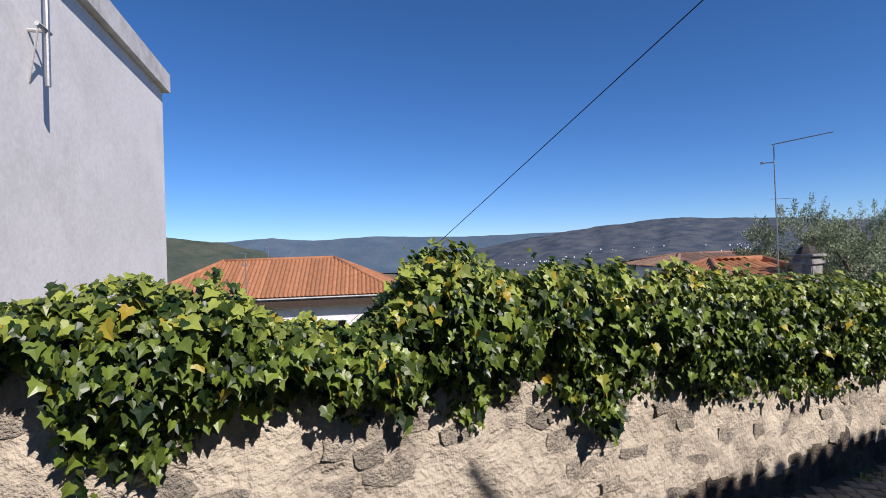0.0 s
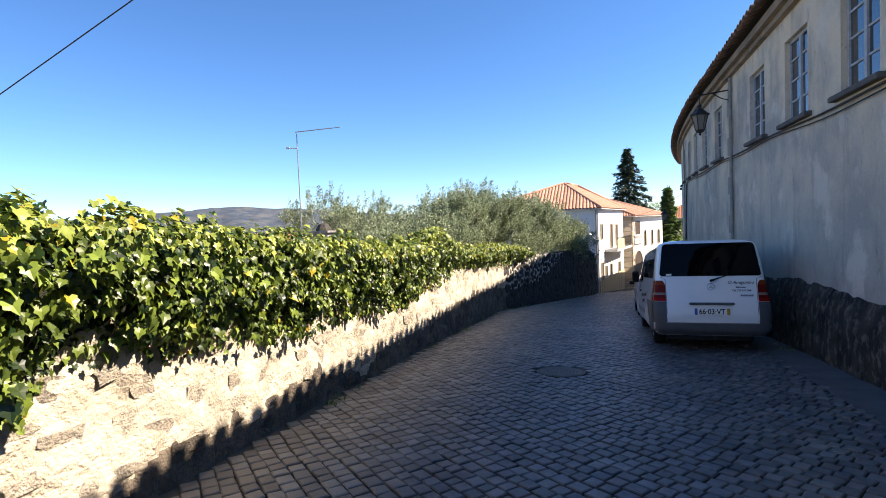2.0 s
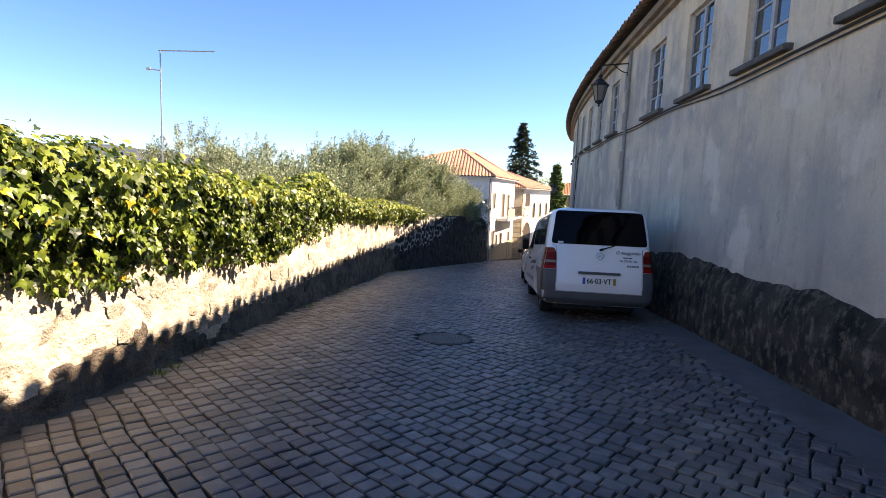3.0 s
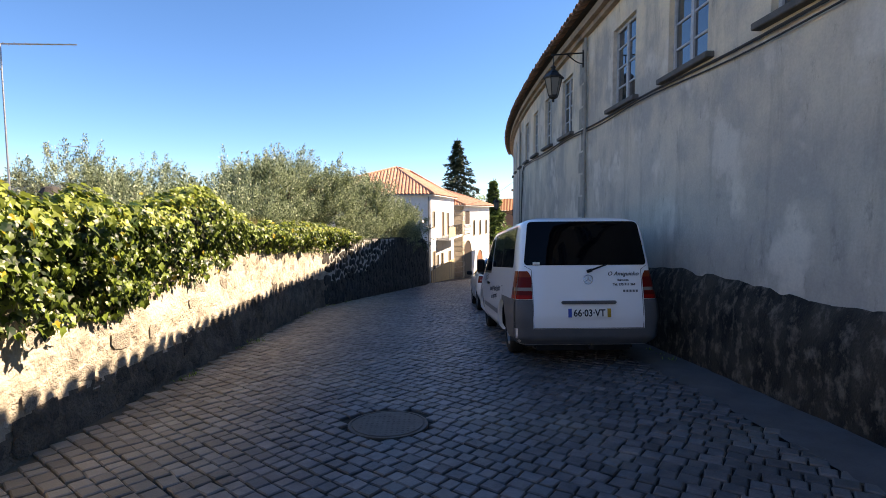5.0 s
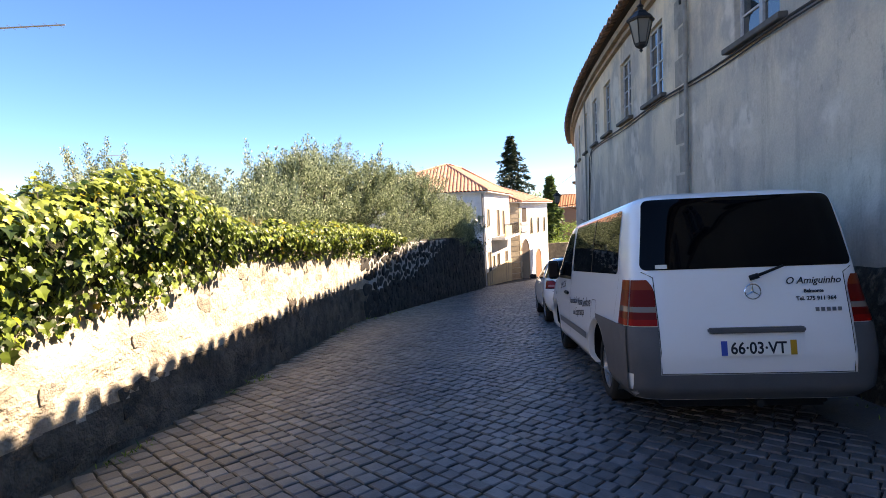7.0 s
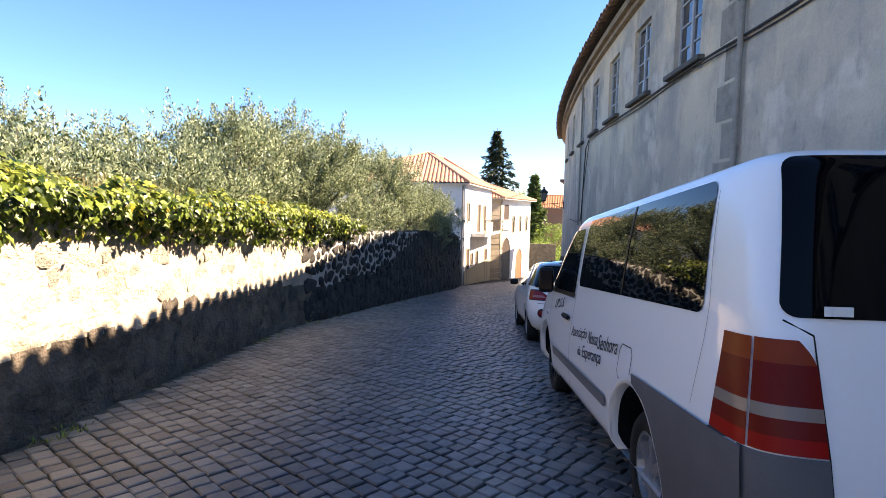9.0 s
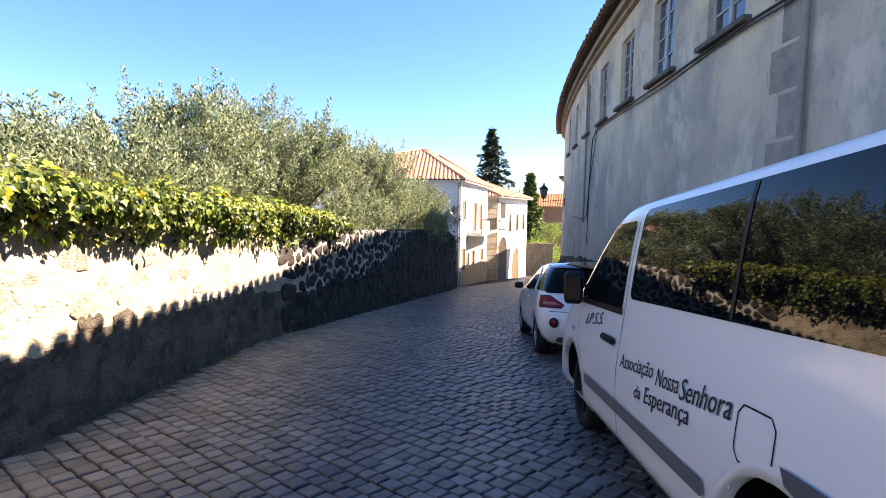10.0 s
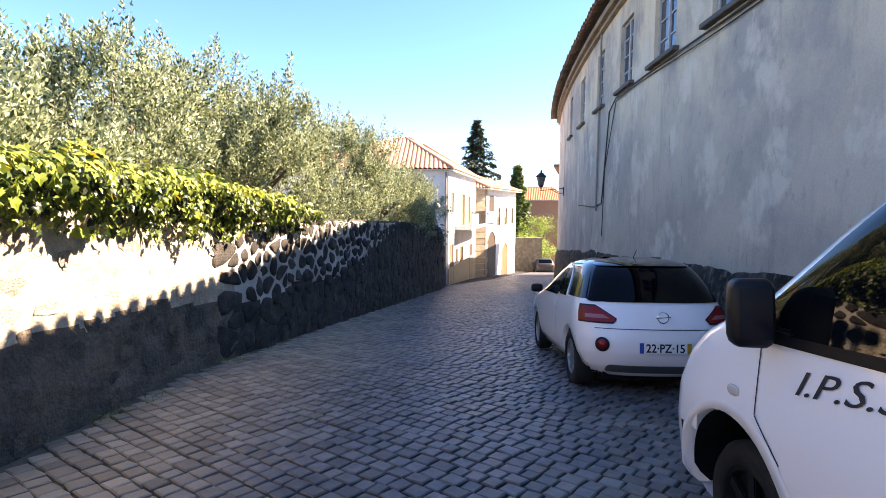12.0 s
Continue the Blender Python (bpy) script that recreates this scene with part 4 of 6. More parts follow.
    for s in (-1, 1):
        line = [(s * 0.665, 0.47), (s * 0.667, 0.64), (s * 0.668, 0.82), (s * 0.671, 1.0), (s * 0.674, 1.18), (s * 0.75, 1.225)]
        bm = bmesh.new()
        tube(bm, [Vector((w, sh.rear(w, h) - 0.001, h)) for w, h in line], 0.003, 4)
        part("tailgate_gap", bm, BLACK, van)
    bm = bmesh.new()
    tube(bm, [Vector((w, sh.rear(w, 0.475) - 0.002, 0.475)) for w in [-0.66 + 0.22 * i for i in range(7)]], 0.003, 4)
    part("tailgate_gap", bm, BLACK, van)
    bm = bmesh.new()
    box(bm, -0.33, 0.33, -0.022, 0.05, 0.765, 0.805, 0.01)
    part("gate_handle", bm, BUMPER, van, "dark grey tailgate grip")
    number_plate(van, "66\u00b703\u00b7VT", pose(0, -0.010, 0.66, 88, 0, 0), True)
    bm = bmesh.new()
    ring = [Vector((0.055 * math.cos(a), 0.025, 1.06 + 0.055 * math.sin(a))) for a in [2 * math.pi * i / 20 for i in range(21)]]
    tube(bm, ring, 0.005, 5)
    for a in (90, 210, 330):
        rod(bm, (0, 0.028, 1.06), (0.05 * math.cos(radians(a)), 0.028, 1.06 + 0.05 * math.sin(radians(a))), 0.007, 0.003, 5)
    part("badge", bm, CHROME, van, "chrome round badge")
    bm = bmesh.new()
    box(bm, -0.66, -0.575, 0.055, 0.06, 1.245, 1.275)
    part("sticker", bm, PLATE_WHITE, van, "small white sticker").matrix_local = pose(0, 0.022, 0)
    rear = lambda w, h: pose(w, sh.rear(w, h) - 0.007, h, 86, 0, 0)
    letters("O Amiguinho", 0.07, INK, van, rear(0.25, 1.105), shear=0.3, bold=0.0006)
    letters("Belmonte", 0.035, INK, van, rear(0.37, 1.04), bold=0.0012)
    letters("Tel. 275 911 364", 0.04, INK, van, rear(0.31, 0.985), bold=0.0012)
    bm = bmesh.new()
    for i in range(5):
        box(bm, i * 0.038, i * 0.038 + 0.026, 0, 0.028, 0, 0.001)
    part("model_mark", bm, TRIM_GREY, van).matrix_local = rear(0.43, 0.905)
    letters("I.P.S.S.", 0.125, INK, van, flank_matrix(sh, -1, 3.76, 0.937, 0.11), shear=0.4, width=0.47)
    for word, size, y, h, wide in (("Associa\u00e7\u00e3o", 0.115, 2.80, 0.792, 0.54), ("Nossa", 0.125, 2.235, 0.815, 0.275), ("Senhora", 0.14, 1.955, 0.82, 0.445), ("da", 0.10, 2.53, 0.68, 0.11), ("Esperan\u00e7a", 0.125, 2.376, 0.69, 0.545)):
        letters(word, size, INK, van, flank_matrix(sh, -1, y, h, 0.09), shear=0.35, width=wide)
    # windscreen and front end
    bm = bmesh.new()
    rows = []
    for j in range(9):
        h = 1.27 + 0.46 * j / 8
        yr, yf, hw = sh.soft(h)
        rows.append([bm.verts.new((hw * 0.86 * (i / 8 - 1), yf - sh.fd * (1 - (1 - abs(0.86 * (i / 8 - 1)) ** sh.fn) ** (1 / sh.fn)) + 0.006, h)) for i in range(17)])
    for a, b in zip(rows, rows[1:]):
        for i in range(16):
            bm.faces.new((a[i], b[i], b[i + 1], a[i + 1]))
    part("windscreen", bm, DARK_GLASS, van, smooth=True)


def build_hatchback():
    sh = Shell([(0.20, 0.18, 3.55, 0.70), (0.30, 0.06, 3.66, 0.775), (0.45, 0.0, 3.70, 0.81), (0.60, 0.0, 3.69, 0.82), (0.74, 0.04, 3.62, 0.818), (0.86, 0.10, 3.40, 0.80), (0.94, 0.14, 3.05, 0.775),
                (1.0, 0.175, 2.80, 0.75), (1.12, 0.26, 2.55, 0.70), (1.24, 0.36, 2.28, 0.645), (1.33, 0.46, 2.10, 0.59), (1.39, 0.58, 1.95, 0.53), (1.425, 0.78, 1.75, 0.43), (1.44, 1.05, 1.5, 0.28)], 0.50, 2.7, 0.6, 3.0)
    yz = [(0.66, 0.31), (2.97, 0.31)]
    pitch = math.degrees(math.atan2(road_z(2.3, 20.0) - road_z(2.3, 17.7), 2.3))
    z0 = road_z(2.0, 17.68) - math.tan(radians(pitch)) * 0.66 + 0.005
    car = thing("hatchback_car", "small white three-door hatchback with a black roof, parked behind the van", "car", at=pose(2.36, 16.95, z0, pitch, 0, -1.0))
    levels = [0.20 + 0.03 * i for i in range(41)] + [1.415, 1.44]
    v, f = sh.body(levels, yz, 0.36)
    raw("body", v, f, CAR_WHITE, car, smooth=True)
    v, f = sh.rear_patch(lambda h: -0.93 * sh.soft(h)[2], lambda h: 0.93 * sh.soft(h)[2], 0.965, 1.345, 0.014, 14, 40, 0.05)
    raw("rear_window", v, f, REAR_GLASS, car, "dark rear glass", smooth=True)
    v, f = sh.rear_patch(lambda h: -0.53, lambda h: 0.53, 1.34, 1.415, 0.045, 4, 20, 0.02)
    raw("roof_spoiler", v, f, ROOF_BLACK, car, "black roof spoiler", smooth=True)
    v, f = sh.rear_patch(lambda h: -0.55, lambda h: 0.55, 0.24, 0.33, 0.008, 3, 16, 0.03)
    raw("diffuser", v, f, BUMPER, car, smooth=True)
    for s in (-1, 1):
        tip = lambda h: 0.46 + 0.9 * abs(h - 0.80) + 0.5 * max(h - 0.80, 0)
        edge = lambda h: sh.soft(h)[2] * 0.968
        for nm, grow, out, mt, text in (("lamp_housing", 0.016, 0.008, BLACK, "black lamp surround"), ("tail_lamp", 0.0, 0.014, TAIL_RED, "red tail lamp")):
            lo = (lambda h, g=grow: tip(h) - g) if s > 0 else (lambda h, g=grow: -edge(h))
            hi = (lambda h, g=grow: edge(h)) if s > 0 else (lambda h, g=grow: -tip(h) + g)
            v, f = sh.rear_patch(lo, hi, 0.765 - grow, 0.915 + grow, out, 10, 16, 0.0)
            raw(nm, v, f, mt, car, text, smooth=True)
        v, f = sh.rear_patch((lambda h: tip(h) + 0.06) if s > 0 else (lambda h: -edge(h) * 0.94), (lambda h: edge(h) * 0.94) if s > 0 else (lambda h: -tip(h) - 0.06), 0.800, 0.838, 0.0175, 4, 10, 0.0)
        raw("lamp_stripe", v, f, PINK_LENS, car, "pale strip inside the lamp", smooth=True)
        bm = bmesh.new()
        lathe(bm, [(0.075, 0), (0.07, 0.012), (0.05, 0.014)], 20)
        fg = part("fog_lamp_ring", bm, BLACK, car, smooth=True)
        fg.matrix_local = pose(s * 0.60, sh.rear(0.60, 0.54) - 0.004, 0.54, 90, 0, s * 32)
        bm = bmesh.new()
        lathe(bm, [(0.055, 0.0), (0.05, 0.02), (0.0, 0.025)], 20)
        part("fog_lamp", bm, TAIL_RED, fg, smooth=True)
        v, f = sh.side_patch(s, lambda h: 0.98 + (h - 0.95) * 0.6, lambda h: 1.42 + (h - 0.95) * 0.05, 0.97, 1.30, 0.010, 8, 10, 0.05)
        raw("quarter_window", v, f, DARK_GLASS, car, smooth=True)
        v, f = sh.side_patch(s, lambda h: 1.48, lambda h: 2.75 - (h - 0.95) * 1.6, 0.95, 1.30, 0.010, 8, 14, 0.04)
        raw("door_window", v, f, DARK_GLASS, car, smooth=True)
        seam(car, sh, s, [(1.42, 0.30), (1.38, 0.95), (1.44, 1.33)])
        seam(car, sh, s, [(2.62, 0.32), (2.66, 0.92)])
        for ay, az in yz:
            arch_lip(car, sh, s, ay, az, 0.35, CAR_WHITE)
            wheel(car, s * 0.70, ay, 0.31, 0.20, s, ALLOY, 10)
        bm = bmesh.new()
        pebble(bm, 0.085, 0.06, 0.062, 0.6)
        part("door_mirror", bm, BLACK, car, smooth=True).matrix_local = pose(s * 0.90, 2.42, 0.985)
        # bright line that runs over the side windows and down behind them
        bm = bmesh.new()
        arc = [(0.98, 0.975), (1.02, 1.05), (1.10, 1.17), (1.22, 1.28), (1.40, 1.335), (1.65, 1.355), (1.95, 1.34), (2.15, 1.28), (2.38, 1.16), (2.60, 1.03)]
        tube(bm, [Vector((s * (sh.side(y, h) + 0.012), y, h)) for y, h in arc], 0.011, 6)
        part("window_line", bm, CAR_WHITE, car, "bright line over the side windows", smooth=True)
        bm = bmesh.new()
        box(bm, -0.012, 0.012, -0.09, 0.09, -0.015, 0.015, 0.008)
        part("door_handle", bm, CAR_WHITE, car).matrix_local = pose(s * 0.812, 1.62, 0.84)
        # black roof skin and white pillar line
    bm = bmesh.new()
    rows = []
    for j in range(17):
        h = 0.985 + 0.452 * j / 16
        rows.append([bm.verts.new((x * 1.006, y + (0.004 if y > 1.5 else -0.004), h + 0.003)) for x, y in sh.loop(min(h, 1.44))])
    k = len(rows[0])
    for a, b in zip(rows, rows[1:]):
        for i in range(k):
            bm.faces.new((a[i], a[(i + 1) % k], b[(i + 1) % k], b[i]))
    bm.faces.new(rows[-1])
    part("roof", bm, ROOF_BLACK, car, "gloss black roof and pillars", smooth=True)
    bm = bmesh.new()
    box(bm, -0.58, 0.58, 0.25, 3.4, 0.14, 0.45, 0.03)
    part("underbody", bm, BLACK, car, "dark underbody")
    bm = bmesh.new()
    q = [Vector((w, sh.rear(w, 0.70) - 0.003, 0.70)) for w in [-0.66 + 0.11 * i for i in range(13)]]
    tube(bm, q, 0.004, 4)
    part("tailgate_gap", bm, BLACK, car)
    bm = bmesh.new()
    ring = [Vector((0.055 * math.cos(a), 0.05, 0.82 + 0.055 * math.sin(a))) for a in [2 * math.pi * i / 20 for i in range(21)]]
    tube(bm, ring, 0.005, 5)
    rod(bm, (-0.075, 0.05, 0.815), (0.075, 0.05, 0.825), 0.006, 0.006, 5)
    part("badge", bm, CHROME, car, "chrome round badge")
    number_plate(car, "22\u00b7PZ\u00b715", pose(0, -0.006, 0.52, 90, 0, 0), True)
    bm = bmesh.new()
    rod(bm, (0, 0.95, 1.42), (0, 0.80, 1.53), 0.005, 0.003, 6)
    part("aerial", bm, BLACK, car)
    bm = bmesh.new()
    rows = []
    for j in range(7):
        h = 1.02 + 0.33 * j / 6
        yr, yf, hw = sh.soft(h)
        rows.append([bm.verts.new((hw * 0.85 * (i / 8 - 1), yf - sh.fd * (1 - (1 - abs(0.85 * (i / 8 - 1)) ** sh.fn) ** (1 / sh.fn)) + 0.005, h)) for i in range(17)])
    for a, b in zip(rows, rows[1:]):
        for i in range(16):
            bm.faces.new((a[i], b[i], b[i + 1], a[i + 1]))
    part("windscreen", bm, DARK_GLASS, car, smooth=True)


build_van()
build_hatchback()


# ---------- roofs and houses ----------
def tile_face(name, e0, e1, r0, r1, parent, material, pitch=0.24):
    """A roof slope as rows of round tiles: eave from e0 to e1, ridge (or hip point) from r0 to r1."""
    e0, e1, r0, r1 = map(Vector, (e0, e1, r0, r1))
    along = (e1 - e0).normalized()
    length = (e1 - e0).length
    up = (r0 - e0) - along * (r0 - e0).dot(along)
    slope_len = up.length
    up.normalize()
    nrm = along.cross(up).normalized()
    if nrm.z < 0:
        nrm = -nrm
    a0, a1 = (r0 - e0).dot(along), (r1 - e0).dot(along)
    verts, faces = [], []
    n = int(length / pitch)
    for i in range(n):
        mid = (i + 0.5) * pitch
        s1 = slope_len
        if mid < a0 and a0 > 0.01:
            s1 = slope_len * mid / a0
        if mid > a1 and length - a1 > 0.01:
            s1 = min(s1, slope_len * (length - mid) / (length - a1))
        if s1 < 0.1:
            continue
        seg = 6
        base = len(verts)
        for s in (0.0, s1):
            for k in range(seg + 1):
                t = k / seg
                hgt = 0.31 * pitch * math.sin(math.pi * t) if t < 1 else 0.0
                p = e0 + along * (i + t) * pitch + up * s + nrm * hgt
                verts.append(tuple(p))
        for k in range(seg):
            faces.append((base + k, base + k + 1, base + seg + 1 + k + 1, base + seg + 1 + k))
    return raw(name, verts, faces, material, parent)


def cap(bm, a, b, r=0.11):
    return rod(bm, a, b, r, r, 8)


def hip_house(name, label, plan, z0, z_eave, z_ridge, ridge, wall_material, tile_material, over=0.35, pitch=0.24):
    """A house over a four-cornered plan (front-left, front-right, back-right, back-left) with a hipped tile roof."""
    h = thing(name, label, "house", kind="structure")
    bm = bmesh.new()
    slab(bm, plan, z0, z_eave)
    part("wall", bm, wall_material, h)
    c = Vector((sum(p[0] for p in plan) / 4, sum(p[1] for p in plan) / 4, 0))
    eav = []
    for x, y in plan:
        d = Vector((x, y, 0)) - c
        eav.append(Vector((x, y, z_eave)) + d.normalized() * over * 1.35)
    ra, rb = Vector((*ridge[0], z_ridge)), Vector((*ridge[1], z_ridge))
    tile_face("roof_slope", eav[0], eav[1], ra, rb, h, tile_material, pitch)
    tile_face("roof_slope", eav[1], eav[2], rb, rb, h, tile_material, pitch)
    tile_face("roof_slope", eav[2], eav[3], rb, ra, h, tile_material)
    tile_face("roof_slope", eav[3], eav[0], ra, ra, h, tile_material)
    bm = bmesh.new()
    cap(bm, ra, rb)
    for e, r in ((eav[0], ra), (eav[1], rb), (eav[2], rb), (eav[3], ra)):
        cap(bm, e + Vector((0, 0, 0.04)), r)
    part("ridge_tiles", bm, tile_material, h, smooth=True)
    bm = bmesh.new()
    slab(bm, [(v.x, v.y) for v in eav], z_eave - 0.07, z_eave - 0.02)
    part("eave_board", bm, COPING, h)
    return h


def on_face(p, q):
    """A frame on a house front from p towards q: x along it, y out of the wall, z up (absolute)."""
    p, q = Vector((*p, 0)), Vector((*q, 0))
    x = (q - p).normalized()
    y = Vector((x.y, -x.x, 0))
    m = Matrix((x, y, Vector((0, 0, 1)))).transposed().to_4x4()
    m.translation = p
    return m


def opening(parent, name, m, s0, s1, z0, z1, material, frame_material, arch=False, label=""):
    """A framed window or door, set into a dark reveal on a far front."""
    bm = bmesh.new()
    zt = z1 - (s1 - s0) / 2 if arch else z1
    pts = [(s0, z0), (s1, z0), (s1, zt)]
    if arch:
        r = (s1 - s0) / 2
        pts += [((s0 + s1) / 2 + r * math.cos(a), zt + r * math.sin(a)) for a in [math.pi * i / 8 for i in range(1, 8)]]
    pts.append((s0, zt))
    lo = [bm.verts.new(m @ Vector((s, 0.02, z))) for s, z in pts]
    bm.faces.new(lo)
    ob = part(name, bm, material, parent, label)
    bm = bmesh.new()
    w = 0.09
    k = len(pts)
    cx, cz = (s0 + s1) / 2, (z0 + z1) / 2
    for (a, b) in [(pts[i], pts[(i + 1) % k]) for i in range(k)]:
        rod(bm, m @ Vector((a[0], 0.03, a[1])), m @ Vector((b[0], 0.03, b[1])), w / 2, w / 2, 4)
    part("frame", bm, frame_material, ob)
    return ob


# white house at the lane's bend
A1, B1 = (0.26, 38.5), (2.2, 48.0)
white_house = hip_house("white_house", "white two-storey village house with a red hipped tile roof", [A1, B1, (-6.6, 50.2), (-8.9, 38.4)], -4.6, 2.95, 5.15, [(-2.35, 43.2), (-1.5, 46.4)], WHITE_WALL, TILE_PALE, 0.3)
m1 = on_face(A1, B1)
opening(white_house, "door", m1, 0.55, 1.3, -3.0, -0.95, DARK_WOOD_AND_SHADE, GRANITE)
opening(white_house, "window", m1, 1.9, 2.6, -2.05, -1.3, DARK_GLASS, GRANITE)
opening(white_house, "window", m1, 3.6, 4.4, -2.15, -1.3, DARK_GLASS, GRANITE)
opening(white_house, "window", m1, 0.6, 1.25, 0.7, 1.8, DARK_GLASS, GRANITE)
opening(white_house, "balcony_door", m1, 4.0, 4.85, -0.05, 1.75, DARK_WOOD_AND_SHADE, GRANITE)
opening(white_house, "balcony_door", m1, 6.1, 7.0, -0.05, 1.7, DARK_WOOD_AND_SHADE, GRANITE)
opening(white_house, "door", m1, 6.9, 7.9, -3.6, -1.4, DARK_WOOD_AND_SHADE, GRANITE)
bm = bmesh.new()
box(bm, 2.0, 8.6, 0, 0.9, -0.25, -0.08)
bm.transform(m1)
bal = part("balcony", bm, COPING, white_house, "concrete balcony slab with railings")
for i in range(34):
    bm = bmesh.new()
    rod(bm, m1 @ Vector((2.05 + i * 0.195, 0.85, -0.08)), m1 @ Vector((2.05 + i * 0.195, 0.85, 0.75)), 0.012, 0.012, 4)
    part("baluster", bm, IRON, bal)
bm = bmesh.new()
rod(bm, m1 @ Vector((2.0, 0.85, 0.76)), m1 @ Vector((8.6, 0.85, 0.76)), 0.022, 0.022, 6)
part("rail", bm, IRON, bal)
bm = bmesh.new()
box(bm, 2.1, 4.9, 0.86, 0.90, -0.1, 0.62)
bm.transform(m1)
part("balcony_awning", bm, surface("cream_canvas", (0.62, 0.52, 0.30), (0.55, 0.46, 0.27), 3, 0.8, 0.1, 40), bal, "cream cloth hung over the railing")
bm = bmesh.new()
slab(bm, [(m1 @ Vector((s, o, 0))).xy[:] for s, o in ((-0.05, 0.05), (9.6, 0.05), (9.6, 0.0), (-0.05, 0.0))], -4.4, -2.2)
part("painted_dado", bm, surface("ochre_dado", (0.55, 0.44, 0.26), (0.48, 0.38, 0.23), 2, 0.9, 0.1, 30), white_house, "ochre painted base")
bm = bmesh.new()
rod(bm, (0.12, 38.35, -3.0), (0.12, 38.35, 2.8), 0.05, 0.05, 8)
part("downpipe", bm, PIPE_GREY, white_house)
bm = bmesh.new()
box(bm, 0.05, 0.15, 38.0, 38.4, 0.6, 0.75)
rod(bm, (0.1, 38.2, 0.75), (-0.3, 37.6, 1.1), 0.03, 0.03, 6)
lathe(bm, [(0.0, 0.16), (0.12, 0.12), (0.22, 0.0), (0.1, -0.05)], 12, (-0.35, 37.5, 1.1))
tagged(part("street_lamp", bm, STEEL), "small grey street lamp on the house corner", "street lamp")

# stone-cornered house beyond, with a loggia
A2, B2 = (2.95, 49.0), (6.35, 58.0)
loggia_house = hip_house("loggia_house", "white house with a granite corner, loggia and arched door", [A2, B2, (-2.5, 60.5), (-5.5, 50.6)], -6.5, 2.35, 4.4, [(-1.0, 53.5), (0.5, 57.0)], WHITE_WALL, TILE_PALE, 0.5)
m2 = on_face(A2, B2)
ms = on_face((1.9, 48.45), A2)
for k in range(15):
    bm = bmesh.new()
    box(bm, -0.1, 1.15 + 0.0, -0.02, 0.06 + 0.01 * (k % 2), -4.4 + k * 0.45, -4.4 + k * 0.45 + 0.43, 0.02)
    bm.transform(ms)
    part("quoin_stone", bm, GRANITE, loggia_house)
    bm = bmesh.new()
    box(bm, -0.02, 0.35 + 0.3 * (k % 2), -0.02, 0.06, -4.4 + k * 0.45, -4.4 + k * 0.45 + 0.43, 0.02)
    bm.transform(m2)
    part("quoin_stone", bm, GRANITE, loggia_house)
# a flat dark face paints the shade inside the open loggia
opening(loggia_house, "loggia_opening", m2, 0.75, 2.3, 0.45, 1.9, DARK_WOOD_AND_SHADE, WHITE_WALL)
bm = bmesh.new()
box(bm, 0.5, 2.6, 0.0, 0.12, -0.15, 0.0)
box(bm, 0.5, 2.6, 0.0, 0.12, 0.55, 0.65)
bm.transform(m2)
balus = part("balustrade", bm, WHITE_WALL, loggia_house, "white balustrade")
for i in range(9):
    bm = bmesh.new()
    lathe(bm, [(0.05, 0), (0.07, 0.15), (0.035, 0.35), (0.05, 0.55)], 8, m2 @ Vector((0.65 + i * 0.23, 0.06, 0.0)))
    part("baluster", bm, WHITE_WALL, balus)
# the open archway's inner shade is a flat dark face too
opening(loggia_house, "archway", m2, 0.5, 2.8, -4.3, -0.8, DARK_WOOD_AND_SHADE, GRANITE, True)
for s in (3.4, 5.6, 7.8):
    opening(loggia_house, "arched_window", m2, s, s + 0.65, -0.45, 1.0, DARK_GLASS, GRANITE, True)
opening(loggia_house, "arched_door", m2, 4.9, 6.7, -4.75, -1.95, DOOR_WOOD, GRANITE, True, "brown wooden arched door")

# far end of the lane
orange = hip_house("orange_roof_house", "rendered house with an orange tile roof beyond the trees", [(9.5, 84), (17, 83), (18, 92), (10, 93)], -8.5, 1.9, 3.8, [(12, 88), (15.5, 87.5)], surface("salmon_render", (0.42, 0.22, 0.15), (0.38, 0.20, 0.14), 2, 0.9, 0.1, 30), TILE, 0.4)
bm = bmesh.new()
slab(bm, [(6.5, 61.9), (9.6, 62.3), (9.6, 62.8), (6.4, 62.4)], -6.5, -2.0)
tagged(part("wall_end", bm, surface("rubble_end_wall", (0.30, 0.24, 0.16), (0.17, 0.14, 0.10), 3, 0.95, 0.8, 12, stain=(0.10, 0.09, 0.07), stain_scale=4, stain_amount=0.7, bump_dist=0.04)), "rubble stone wall at the end of the lane", "wall", kind="structure")


